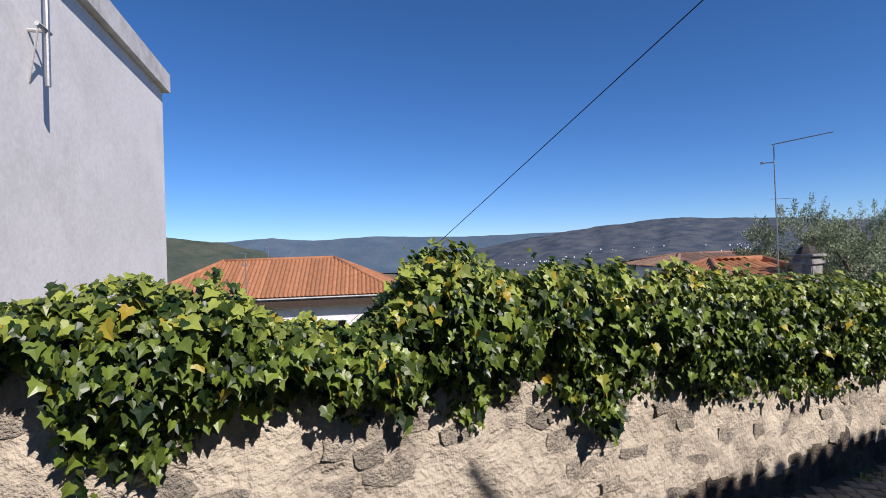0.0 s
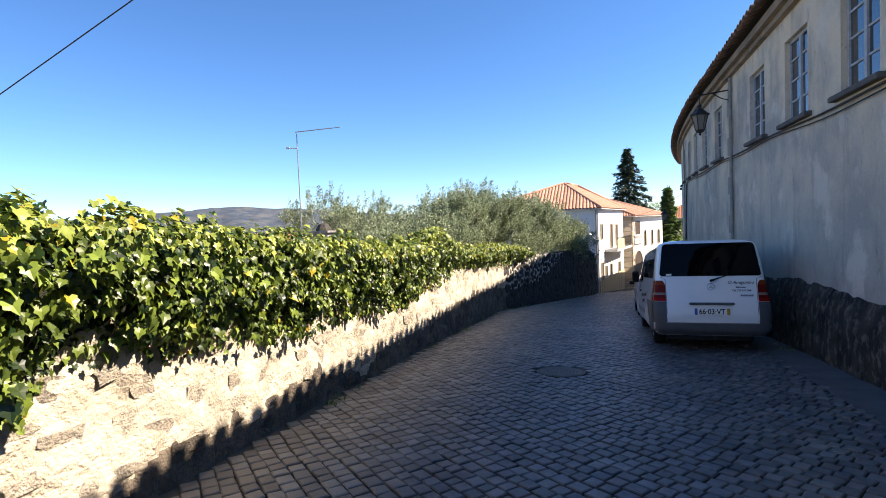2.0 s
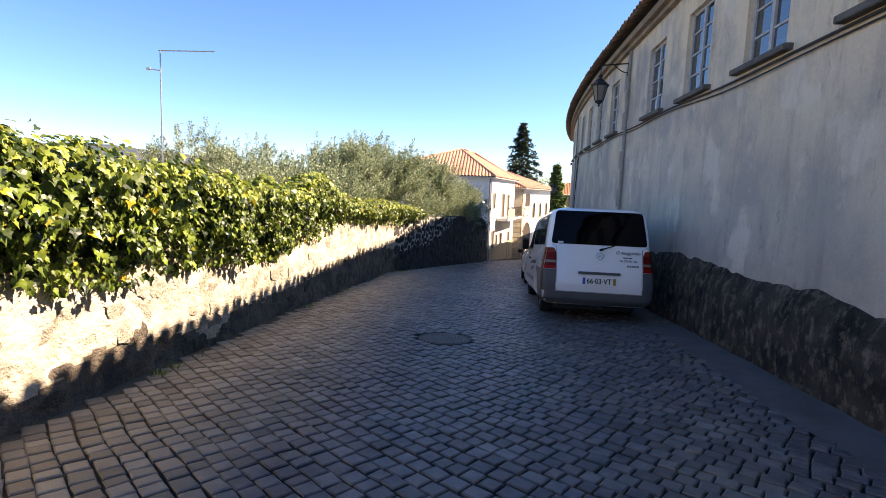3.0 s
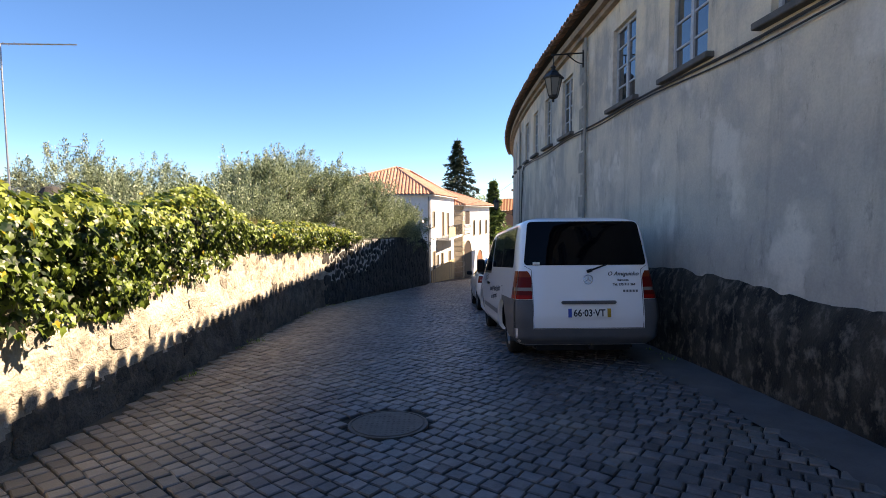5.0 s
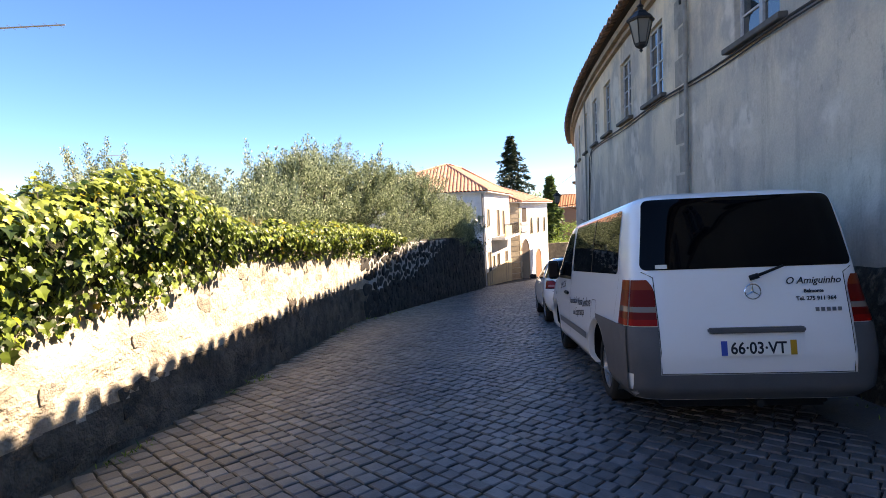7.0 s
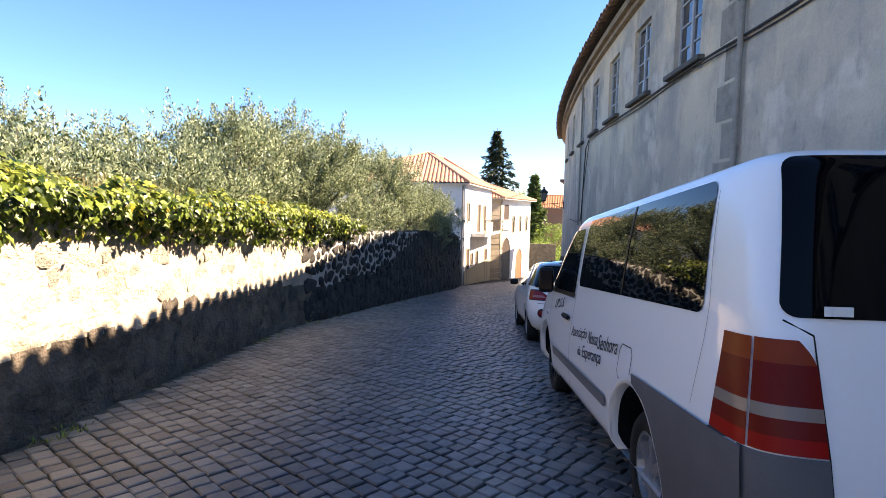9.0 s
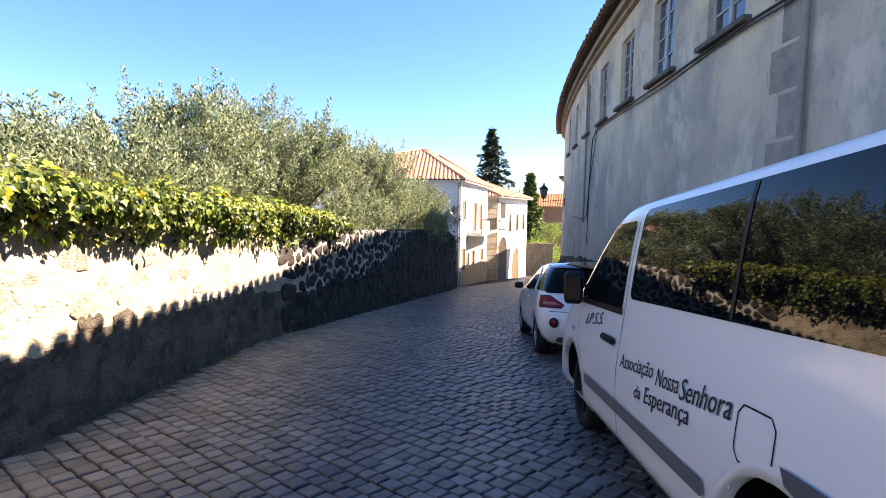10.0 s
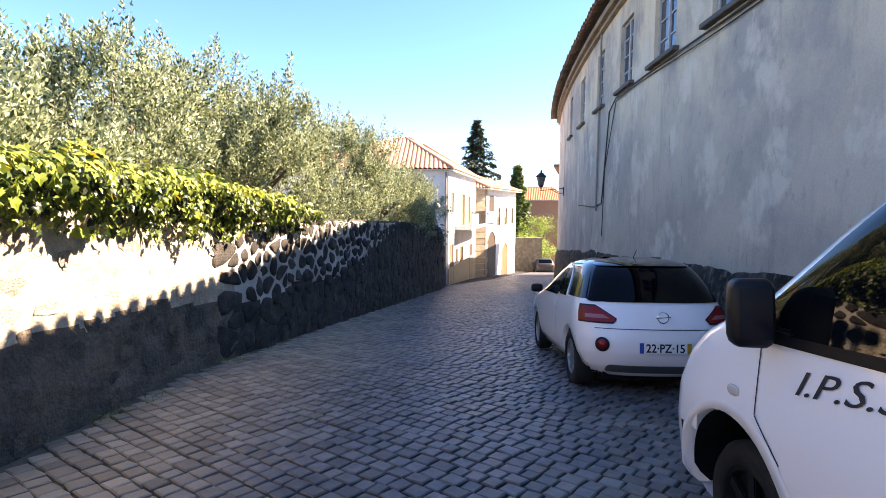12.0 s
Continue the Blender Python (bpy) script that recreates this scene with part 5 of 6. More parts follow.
def far_car():
    sh = Shell([(0.2, 0.1, 4.1, 0.75), (0.35, 0.0, 4.2, 0.83), (0.7, 0.02, 4.15, 0.85), (0.92, 0.1, 3.5, 0.82), (1.0, 0.2, 3.1, 0.80), (1.35, 0.6, 2.3, 0.62), (1.42, 0.9, 2.0, 0.5)], 0.4, 3, 0.6, 3)
    car = thing("parked_car", "dark grey parked car far down the lane", "car", at=pose(9.3, 58.6, road_z(5, 60.5) + 0.02, -4, 0, -4))
    yz = [(0.7, 0.3), (3.2, 0.3)]
    v, f = sh.body([0.2 + 0.06 * i for i in range(21)], yz, 0.34)
    raw("body", v, f, plain("dark_grey_paint", (0.02, 0.022, 0.025), 0.45, coat=0.2), car, smooth=True)
    v, f = sh.rear_patch(lambda h: -0.6, lambda h: 0.6, 1.0, 1.32)
    raw("rear_window", v, f, REAR_GLASS, car)
    for s in (-1, 1):
        v, f = sh.side_patch(s, lambda h: 0.8, lambda h: 2.6, 0.98, 1.28)
        raw("side_window", v, f, DARK_GLASS, car)
        v, f = sh.rear_patch(lambda h: min(s * 0.55, s * 0.75), lambda h: max(s * 0.55, s * 0.75), 0.7, 0.88, 0.01)
        raw("tail_lamp", v, f, RED_LENS, car)
        for ay, az in yz:
            wheel(car, s * 0.74, ay, 0.3, 0.18, s, ALLOY, 5)


far_car()

# red-roofed house down the slope
red_house = hip_house("red_roof_house", "white bungalow with a wide red tile roof below the lane", [(-25.0, -1.7), (-21.7, 8.3), (-28.2, 10.9), (-31.6, 0.8)], -6.5, 0.78, 2.45, [(-26.8, 1.6), (-25.2, 6.6)], WHITE_WALL, TILE, 0.45, 0.19)
mr = on_face((-25.0, -1.7), (-21.7, 8.3))
for s in (3.2, 5.2, 7.4):
    opening(red_house, "window", mr, s, s + 1.1, -1.6, -0.35, DARK_GLASS, COPING)
bm = bmesh.new()
box(bm, -0.4, 10.6, 0.05, 0.45, 0.35, 0.62)
bm.transform(mr)
part("eave_soffit", bm, DARK_WOOD_AND_SHADE, red_house)
bm = bmesh.new()
box(bm, 3.0, 10.0, 1.5, 1.6, -3.0, -0.55)
bm.transform(mr)
part("terrace_wall", bm, WHITE_WALL, red_house)


def aerial(x, y, z0, z1, boom, arms, label):
    a = thing("tv_aerial", label, "antenna", at=pose(x, y, z0))
    h = z1 - z0
    bm = bmesh.new()
    rod(bm, (0, 0, 0), (0, 0, h), 0.022, 0.016, 8)
    part("mast", bm, STEEL, a)
    bm = bmesh.new()
    rod(bm, (-0.05, 0, h), (boom[0], boom[1], h + boom[2]), 0.015, 0.012, 6)
    part("boom", bm, STEEL, a)
    d = Vector((boom[0], boom[1], boom[2]))
    cross = d.normalized().cross(Vector((0, 0, 1)))
    for k in range(arms):
        p = Vector((0, 0, h)) + d * (k + 0.5) / arms
        bm = bmesh.new()
        rod(bm, p - cross * 0.12, p + cross * 0.12, 0.004, 0.004, 4)
        part("element", bm, STEEL, a)
    bm = bmesh.new()
    rod(bm, (0, 0, h - 0.5), (-0.3, -0.05, h - 0.47), 0.016, 0.016, 6)
    box(bm, -0.34, -0.26, -0.08, -0.02, h - 0.50, h - 0.44)
    part("side_arm", bm, COPING, a)
    return a


aerial(-8.22, 14.6, 0.6, 5.17, (1.35, 0.25, 0.06), 7, "tall thin steel television aerial on a roof")
aerial(-14.3, 26.3, 0.5, 4.6, (-0.8, -0.5, 0.02), 5, "thin steel television aerial far off")
aerial(-22.6, 2.2, 1.1, 2.75, (-1.3, -0.3, 0.1), 5, "bent television aerial on the red roof")
aerial(-26.2, 3.6, 2.3, 3.5, (0.6, 0.3, 0.0), 5, "small television aerial on the red ridge")

old_house = hip_house("old_tile_house", "low house with a weathered brown tile roof", [(-14.5, 18.5), (-12.0, 24.0), (-18.0, 27.0), (-20.5, 21.5)], -6, 1.55, 2.05, [(-17.0, 21.5), (-15.6, 24.5)], WHITE_WALL, TILE_OLD, 0.4)
low_house = hip_house("low_orange_house", "low house with an orange tile roof behind the ivy wall", [(-9.2, 14.0), (-8.2, 17.6), (-12.2, 19.0), (-13.2, 15.2)], -4, 1.15, 1.95, [(-11.2, 15.9), (-10.4, 17.4)], WHITE_WALL, TILE, 0.3)
bm = bmesh.new()
box(bm, -8.0, -7.5, 14.85, 15.35, -0.5, 2.05, 0.02)
box(bm, -8.06, -7.44, 14.79, 15.41, 1.85, 1.95, 0.02)
box(bm, -8.08, -7.42, 14.77, 15.43, 2.05, 2.13, 0.02)
ch = tagged(part("chimney", bm, surface("sooty_render", (0.38, 0.36, 0.34), (0.22, 0.21, 0.20), 6, 0.95, 0.4, 40, stain=(0.07, 0.07, 0.07), stain_scale=5, stain_amount=0.8)), "weathered grey chimney with a stepped cap", "chimney")
bm = bmesh.new()
lathe(bm, [(0.26, 2.13), (0.24, 2.2), (0.16, 2.33), (0.1, 2.36)], 8, (-7.75, 15.1, 0))
part("chimney_cowl", bm, DARK_BED, ch)

# white gable wall next to the garden
g0, g1 = Vector((-3.0, -1.197)), Vector((-7.63, -0.17))
mw = on_face(g0, g1)
side_house = thing("white_side_house", "white rendered house wall with a flaking coping", "house", kind="structure")
bm = bmesh.new()
d = (g1 - g0)
back = Vector((d.y, -d.x)).normalized() * -6.0
if back.y > 0:
    back = -back
slab(bm, [tuple(g0), tuple(g1), tuple(g1 + back), tuple(g0 + back)], -1.0, 4.82)
part("wall", bm, WHITE_WALL, side_house)
wall_len = d.length
nrm_out = -back.normalized()
bm = bmesh.new()
c0, c1 = g0 + nrm_out * 0.08 - d.normalized() * 0.3, g1 + nrm_out * 0.08 + d.normalized() * 0.1
c2, c3 = g1 - nrm_out * 6.0 + d.normalized() * 0.1, g0 - nrm_out * 6.0 - d.normalized() * 0.3
slab(bm, [tuple(c0), tuple(c1), tuple(c2), tuple(c3)], 4.824, 5.08)
part("coping", bm, COPING, side_house, "flaking white concrete coping")
pp = g1 - d.normalized() * 3.4
stand = pp + nrm_out * 0.12
bracket = thing("aerial_pole", "grey steel aerial pole on a wall bracket", "pole", at=pose(stand.x, stand.y, 3.78))
bm = bmesh.new()
rod(bm, (0, 0, 0), (0, 0, 2.2), 0.02, 0.02, 10)
part("pole", bm, STEEL, bracket)
for z in (0.41, 1.45):
    bm = bmesh.new()
    t = d.normalized()
    rod(bm, (-t.x * 0.14, -t.y * 0.14, z), (t.x * 0.05, t.y * 0.05, z), 0.018, 0.018, 6)
    rod(bm, (0, 0, z), (-nrm_out.x * 0.14, -nrm_out.y * 0.14, z), 0.015, 0.015, 6)
    rod(bm, (-t.x * 0.12, -t.y * 0.12, z - 0.02), (-nrm_out.x * 0.12, -nrm_out.y * 0.12, z - 0.38), 0.008, 0.008, 6)
    part("wall_clamp", bm, COPING, bracket)

# ---------- fittings on the long building ----------
bm = bmesh.new()
rod(bm, (3.60, 14.78, -0.6), (3.60, 14.78, 5.36), 0.035, 0.035, 10)
for z in (0.6, 2.2, 3.9, 5.1):
    lathe(bm, [(0.045, z), (0.045, z + 0.05)], 10, (3.60, 14.78, 0))
tagged(part("downpipe", bm, PIPE_GREY, smooth=False), "grey metal downpipe fixed to the plaster front", "downpipe")
for k in range(11):
    bm = bmesh.new()
    w = 0.55 if k % 2 else 0.38
    box(bm, front_x(15.1) - 0.007, front_x(15.1) + 0.1, 14.86, 14.86 + w, 0.2 + k * 0.48, 0.2 + k * 0.48 + 0.46, 0.012)
    part("quoin_stone", bm, surface_quoin if k else (surface_quoin := surface("grey_quoin", (0.33, 0.30, 0.255), (0.24, 0.22, 0.19), 4, 0.95, 0.5, 40, stain=(0.15, 0.14, 0.125), stain_scale=3, stain_amount=0.7)), building)


def wall_cable(label, z, sag, out, r, y_end, drop=None):
    bm = bmesh.new()
    pts = []
    for i in range(int((y_end + 13) * 2)):
        y = -13 + i * 0.5
        pts.append(Vector((front_x(y) - out - 0.01 * math.sin(y * 1.7), y, z + sag * math.sin(y * 0.9) * math.sin(y * 0.37 + 1))))
    if drop:
        pts += [Vector((front_x(y) - out, y, zz)) for y, zz in drop]
    tube(bm, pts, r, 6)
    tagged(part("wall_cable", bm, CABLE), label, "cable")


wall_cable("thick black cable clipped under the window sills", 3.50, 0.03, 0.035, 0.016, 24.0, [(24.1, 3.3), (24.6, 1.2), (25.5, 1.1), (28, 1.15)])
wall_cable("thin black cable sagging along the front", 3.44, 0.05, 0.03, 0.010, 24.0, [(24.4, 2.0), (24.5, 0.4)])
bm = bmesh.new()
rod(bm, (front_x(25.2) - 0.04, 25.2, 1.0), (front_x(25.2) - 0.04, 25.2, EAVE - 0.2), 0.025, 0.025, 8)
tagged(part("conduit", bm, PIPE_GREY), "thin grey conduit on the curved front", "conduit")


def street_lantern(x, y, z_tip, wall, arm_z, scale=1.0):
    l = thing("street_lantern", "black iron lantern hanging from a wall bracket", "street lamp", "lanterns along the lane", at=pose(x, y, z_tip))
    s = scale
    bm = bmesh.new()
    lathe(bm, [(0.0, 0.0), (0.03, 0.03), (0.02, 0.06), (0.09, 0.10), (0.105, 0.14), (0.10, 0.15)], 6)
    part("base_cup", bm, IRON, l)
    for k in range(6):
        a = 2 * math.pi * k / 6
        bm = bmesh.new()
        rod(bm, (0.10 * math.cos(a), 0.10 * math.sin(a), 0.14), (0.185 * math.cos(a), 0.185 * math.sin(a), 0.50), 0.010, 0.010, 4)
        part("corner_bar", bm, IRON, l)
        b = 2 * math.pi * (k + 1) / 6
        bm = bmesh.new()
        vs = [bm.verts.new(p) for p in ((0.096 * math.cos(a), 0.096 * math.sin(a), 0.145), (0.096 * math.cos(b), 0.096 * math.sin(b), 0.145), (0.180 * math.cos(b), 0.180 * math.sin(b), 0.50), (0.180 * math.cos(a), 0.180 * math.sin(a), 0.50))]
        bm.faces.new(vs)
        part("pane", bm, LAMP_GLASS, l)
    bm = bmesh.new()
    lathe(bm, [(0.215, 0.49), (0.225, 0.52), (0.13, 0.60), (0.10, 0.64), (0.045, 0.67), (0.04, 0.71), (0.06, 0.73), (0.02, 0.77), (0.0, 0.78)], 6)
    part("cap", bm, IRON, l)
    bm = bmesh.new()
    top = arm_z - z_tip
    rod(bm, (0, 0, 0.75), (0, 0, top), 0.010, 0.010, 6)
    wx, wy = wall[0] - x, wall[1] - y
    rod(bm, (-0.05, 0, top), (wx, wy, top + 0.10), 0.016, 0.016, 6)
    pts = [Vector((wx * k, wy * k, top + 0.1 * k - 0.22 * math.sin(max(k - 0.45, 0) / 0.55 * math.pi / 2))) for k in [0.45 + 0.55 * i / 8 for i in range(9)]]
    tube(bm, pts, 0.012, 6)
    rod(bm, (wx, wy, top - 0.2), (wx, wy, top + 0.16), 0.02, 0.02, 6)
    part("bracket", bm, IRON, l)


LAMP_GLASS = plain("lantern_glass", (0.18, 0.17, 0.15), 0.15)
street_lantern(2.96, 14.92, 4.07, (3.64, 15.1), 5.05)
street_lantern(4.0, 33.0, 1.80, (front_x(33.2) - 0.02, 33.2), 1.74)
bm = bmesh.new()
rod(bm, (3.35, 3.62, 5.7), (3.35, 3.0, 6.45), 0.035, 0.03, 8)
tagged(part("cable_post", bm, STEEL), "leaning steel post at the tiled eaves", "post")
bm = bmesh.new()
pts = []
for i in range(41):
    k = i / 40
    p = Vector((9.6, 6.42, 10.72)).lerp(Vector((-46.0, 6.08, -8.75)), k)
    p.z -= 0.25 * math.sin(math.pi * k)
    pts.append(p)
tube(bm, pts, 0.009, 5)
tagged(part("overhead_wire", bm, CABLE), "single black wire crossing the sky", "wire")
bm = bmesh.new()
rod(bm, (9.6, 6.42, 7.3), (9.6, 6.42, 10.77), 0.04, 0.03, 8)
tagged(part("wire_post", bm, STEEL), "slim steel post on the roof ridge holding a wire", "post")
bm = bmesh.new()
tube(bm, [Vector((front_x(44) - 0.3, 44, 4.2)).lerp(Vector((3.5, 49.5, 2.4)), i / 8) - Vector((0, 0, 0.3 * math.sin(math.pi * i / 8))) for i in range(9)], 0.012, 5)
tagged(part("overhead_wire", bm, CABLE), "black wire spanning the lane to the white house", "wire")

# manhole cover
bm = bmesh.new()
zc = road_z(0.0, 8.1)
lathe(bm, [(0.335, -0.02), (0.335, 0.004), (0.315, 0.006), (0.31, 0.0), (0.30, 0.0), (0.295, 0.007), (0.0, 0.007)], 48)
for i in range(-6, 7):
    for j in range(-6, 7):
        if (i * i + j * j) < 37:
            box(bm, i * 0.044 - 0.010, i * 0.044 + 0.010, j * 0.044 - 0.010, j * 0.044 + 0.010, 0.007, 0.0085)
mh = tagged(part("manhole_cover", bm, surface("worn_cast_iron", (0.10, 0.095, 0.09), (0.07, 0.065, 0.06), 6, 0.6, 0.3, 80, metal=0.3)), "round cast-iron manhole cover set in the setts", "manhole cover")
mh.matrix_world = pose(0.01, 8.11, zc + 0.004, math.degrees(math.atan2(road_z(0, 8.5) - road_z(0, 7.7), 0.8)), 0, 0)


# ---------- plants ----------
IVY_TOP_LINE = [(-14, 2.9), (-4, 2.55), (-0.66, 2.26), (-0.06, 2.30), (0.35, 2.22), (0.57, 2.10), (0.95, 2.0), (1.15, 2.26), (1.4, 2.40), (2.56, 2.26), (4.5, 2.12), (6.7, 1.93), (8.0, 1.84), (8.6, 1.81), (9.2, 1.83), (9.8, 1.97), (10.2, 2.02), (10.9, 1.85), (11.5, 1.63), (12.5, 1.52), (14.9, 1.46), (16, 1.40), (17.6, 1.40), (19.5, 1.22), (20.6, 1.0)]
IVY_LOW_LINE = [(-14, 2.2), (-1.2, 1.85), (-0.75, 1.82), (-0.42, 1.82), (-0.37, 1.48), (-0.2, 1.46), (-0.08, 1.36), (0.02, 1.44), (0.2, 1.48), (0.48, 1.58), (0.75, 1.52), (1.04, 1.40), (1.37, 1.42), (1.55, 1.24), (1.74, 1.36), (1.94, 1.45), (2.3, 1.28), (2.65, 1.03), (2.8, 1.2), (3.14, 1.24), (3.75, 1.18), (4.46, 1.12), (5.4, 1.04), (7.9, 0.98), (8.6, 0.85), (9.2, 1.02), (10.2, 0.98), (12.0, 1.26), (12.8, 1.22), (13.4, 1.12), (16, 0.97), (17.5, 0.82), (20, 0.76)]


def ivy_low(y):
    return lerp_table(IVY_LOW_LINE, y) + lerp_table([(-0.4, 0.27), (1.0, 0.29), (2.5, 0.28), (4, 0.18), (8, 0.1), (14, 0.04)], y) + 0.11 * noise.noise((y * 2.1, 3, 0)) + 0.08 * noise.noise((y * 6.5, 7, 0))


def ivy_high(y):
    return lerp_table(IVY_TOP_LINE, y) + 0.05 * noise.noise((y * 2.5, 13, 0)) + 0.04 * noise.noise((y * 7, 17, 0))


LEAF = [(0.0, 0.0), (0.24, -0.13), (0.46, 0.05), (0.38, 0.24), (0.47, 0.44), (0.22, 0.58), (0.0, 0.95), (-0.22, 0.58), (-0.47, 0.44), (-0.38, 0.24), (-0.46, 0.05), (-0.24, -0.13), (0.0, 0.36)]


def add_leaf(verts, faces, p, nrm, tip, size, fold):
    side = tip.cross(nrm).normalized()
    nrm = side.cross(tip).normalized()
    b = len(verts)
    for x, y in LEAF:
        q = p + side * (x * size) + tip * (y * size) + nrm * (abs(x) * fold * size - 0.3 * y * y * size)
        verts.append((q.x, q.y, q.z))
    faces.extend(((b, b + 1, b + 2, b + 3, b + 12), (b + 12, b + 3, b + 4, b + 5), (b + 12, b + 5, b + 6), (b + 12, b + 6, b + 7), (b + 12, b + 7, b + 8, b + 9), (b, b + 12, b + 9, b + 10, b + 11)))


def build_ivy():
    rnd = random.Random(11)
    face_v, face_f, top_v, top_f = [], [], [], []
    total = 60000
    for k in range(total):
        y = rnd.uniform(-5.5, 20.6) if rnd.random() < 0.75 else rnd.uniform(-2.0, 9.0)
        lo, hi = ivy_low(y), ivy_high(y)
        hgt = max(hi - lo, 0.1)
        depth = 0.75
        s = rnd.random() * (hgt + depth)
        if rnd.random() < 0.04:
            s = rnd.random() * 0.1 - 0.12
        lump = 0.12 * noise.noise((y * 1.8, s * 2.2, 5)) + 0.13 * noise.noise((y * 4.5, s * 4.5, 2))
        wx = wall_x(y)
        rag = 1.0
        if s < hgt:
            t = max(s / hgt, 0)
            z = lo + s
            out = 0.05 + 0.22 * math.sin(min(t * 1.25, 1.0) * math.pi / 2) - (0.10 * max(t - 0.75, 0) / 0.25) + 1.3 * lump + rnd.uniform(-0.14, 0.05)
            p = Vector((wx + out, y, z))
            nrm = Vector((0.85, rnd.uniform(-1.1, 1.1), 0.25 + 0.5 * t + rnd.uniform(-0.9, 0.9)))
            tip = Vector((0.35, rnd.uniform(-0.7, 0.7), -1.0 + 0.5 * t))
        else:
            u = s - hgt
            p = Vector((wx + 0.16 - u, y, hi - 0.25 * (u / depth) ** 2 + lump + rnd.uniform(-0.07, 0.06)))
            nrm = Vector((0.35 - 0.4 * u + rnd.uniform(-0.5, 0.5), rnd.uniform(-0.8, 0.8), 1.0))
            tip = Vector((0.8, rnd.uniform(-0.9, 0.9), -0.25))
        nrm.normalize()
        tip = (tip - nrm * tip.dot(nrm)).normalized()
        size = rnd.uniform(0.03, 0.068) if rnd.random() < 0.86 else rnd.uniform(0.07, 0.10)
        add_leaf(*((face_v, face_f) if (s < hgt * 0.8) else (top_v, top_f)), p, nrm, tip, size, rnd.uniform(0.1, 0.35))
    stem = bmesh.new()
    for k in range(60):
        y = rnd.uniform(-2, 18)
        p = Vector((wall_x(y) + rnd.uniform(-0.3, 0.1), y, ivy_high(y) - 0.06))
        rod(stem, p - Vector((0, 0, 0.1)), p + Vector((0, 0, 0.10)), 0.004, 0.003, 4)
        for j in range(rnd.randint(3, 7)):
            nrm = Vector((rnd.uniform(-1, 1), rnd.uniform(-1, 1), 0.6)).normalized()
            tip = Vector((rnd.uniform(-1, 1), rnd.uniform(-1, 1), 0.2))
            tip = (tip - nrm * tip.dot(nrm)).normalized()
            add_leaf(top_v, top_f, p + Vector((rnd.uniform(-0.03, 0.03), rnd.uniform(-0.03, 0.03), 0.035 * j)), nrm, tip, rnd.uniform(0.025, 0.05), 0.2)
    # strands that hang below the mass
    for y in [-0.62, -0.3, -0.15, 0.9, 1.62, 2.65, 2.75, 4.9, 8.3, 8.55, 9.0, 9.15, 12.9, 13.5]:
        z = ivy_low(y) + 0.1
        ln = rnd.uniform(0.12, 0.38)
        for j in range(int(ln / 0.03)):
            nrm = Vector((1, rnd.uniform(-0.6, 0.6), rnd.uniform(0, 0.5))).normalized()
            tip = Vector((0.2, rnd.uniform(-0.8, 0.8), -1))
            tip = (tip - nrm * tip.dot(nrm)).normalized()
            add_leaf(face_v, face_f, Vector((wall_x(y) + 0.05, y + rnd.uniform(-0.06, 0.06), z - j * 0.03)), nrm, tip, rnd.uniform(0.03, 0.07), 0.2)
    for y in [-0.62, -0.28, -0.1, 1.6, 2.7, 8.4, 9.1]:
        x = wall_x(y) + 0.1
        tube(stem, [Vector((x + 0.12 * math.sin(j), y + 0.03 * math.sin(j * 1.7), ivy_low(y) + 0.5 - 0.1 * j)) for j in range(7)], 0.004, 4)
    ivy = thing("ivy", "thick green ivy hanging over the garden wall", "ivy", kind="stuff")
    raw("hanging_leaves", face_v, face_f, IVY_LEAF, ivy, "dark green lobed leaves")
    raw("crown_leaves", top_v, top_f, IVY_TOP, ivy, "leaves painted bright yellow-green as if sunlit")
    part("shoots", stem, BARK, ivy)["kind"] = "stuff"
    # dark sheet inside: deep shade between the leaves, put in as colour
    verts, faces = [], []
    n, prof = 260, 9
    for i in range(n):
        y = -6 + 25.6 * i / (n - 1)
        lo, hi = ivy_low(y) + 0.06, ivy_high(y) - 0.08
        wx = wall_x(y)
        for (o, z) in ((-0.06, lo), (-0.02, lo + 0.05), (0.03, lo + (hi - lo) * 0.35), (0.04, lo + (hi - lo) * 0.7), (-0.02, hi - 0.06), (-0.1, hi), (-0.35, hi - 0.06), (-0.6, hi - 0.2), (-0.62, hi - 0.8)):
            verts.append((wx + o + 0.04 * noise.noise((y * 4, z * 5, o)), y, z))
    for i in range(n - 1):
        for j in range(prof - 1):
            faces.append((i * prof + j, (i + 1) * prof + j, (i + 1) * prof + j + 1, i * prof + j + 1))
    raw("stems", verts, faces, surface("ivy_core_shade", (0.022, 0.026, 0.012), (0.012, 0.015, 0.008), 12, 0.95, 0.8, 40, bump_dist=0.03), ivy)


build_ivy()


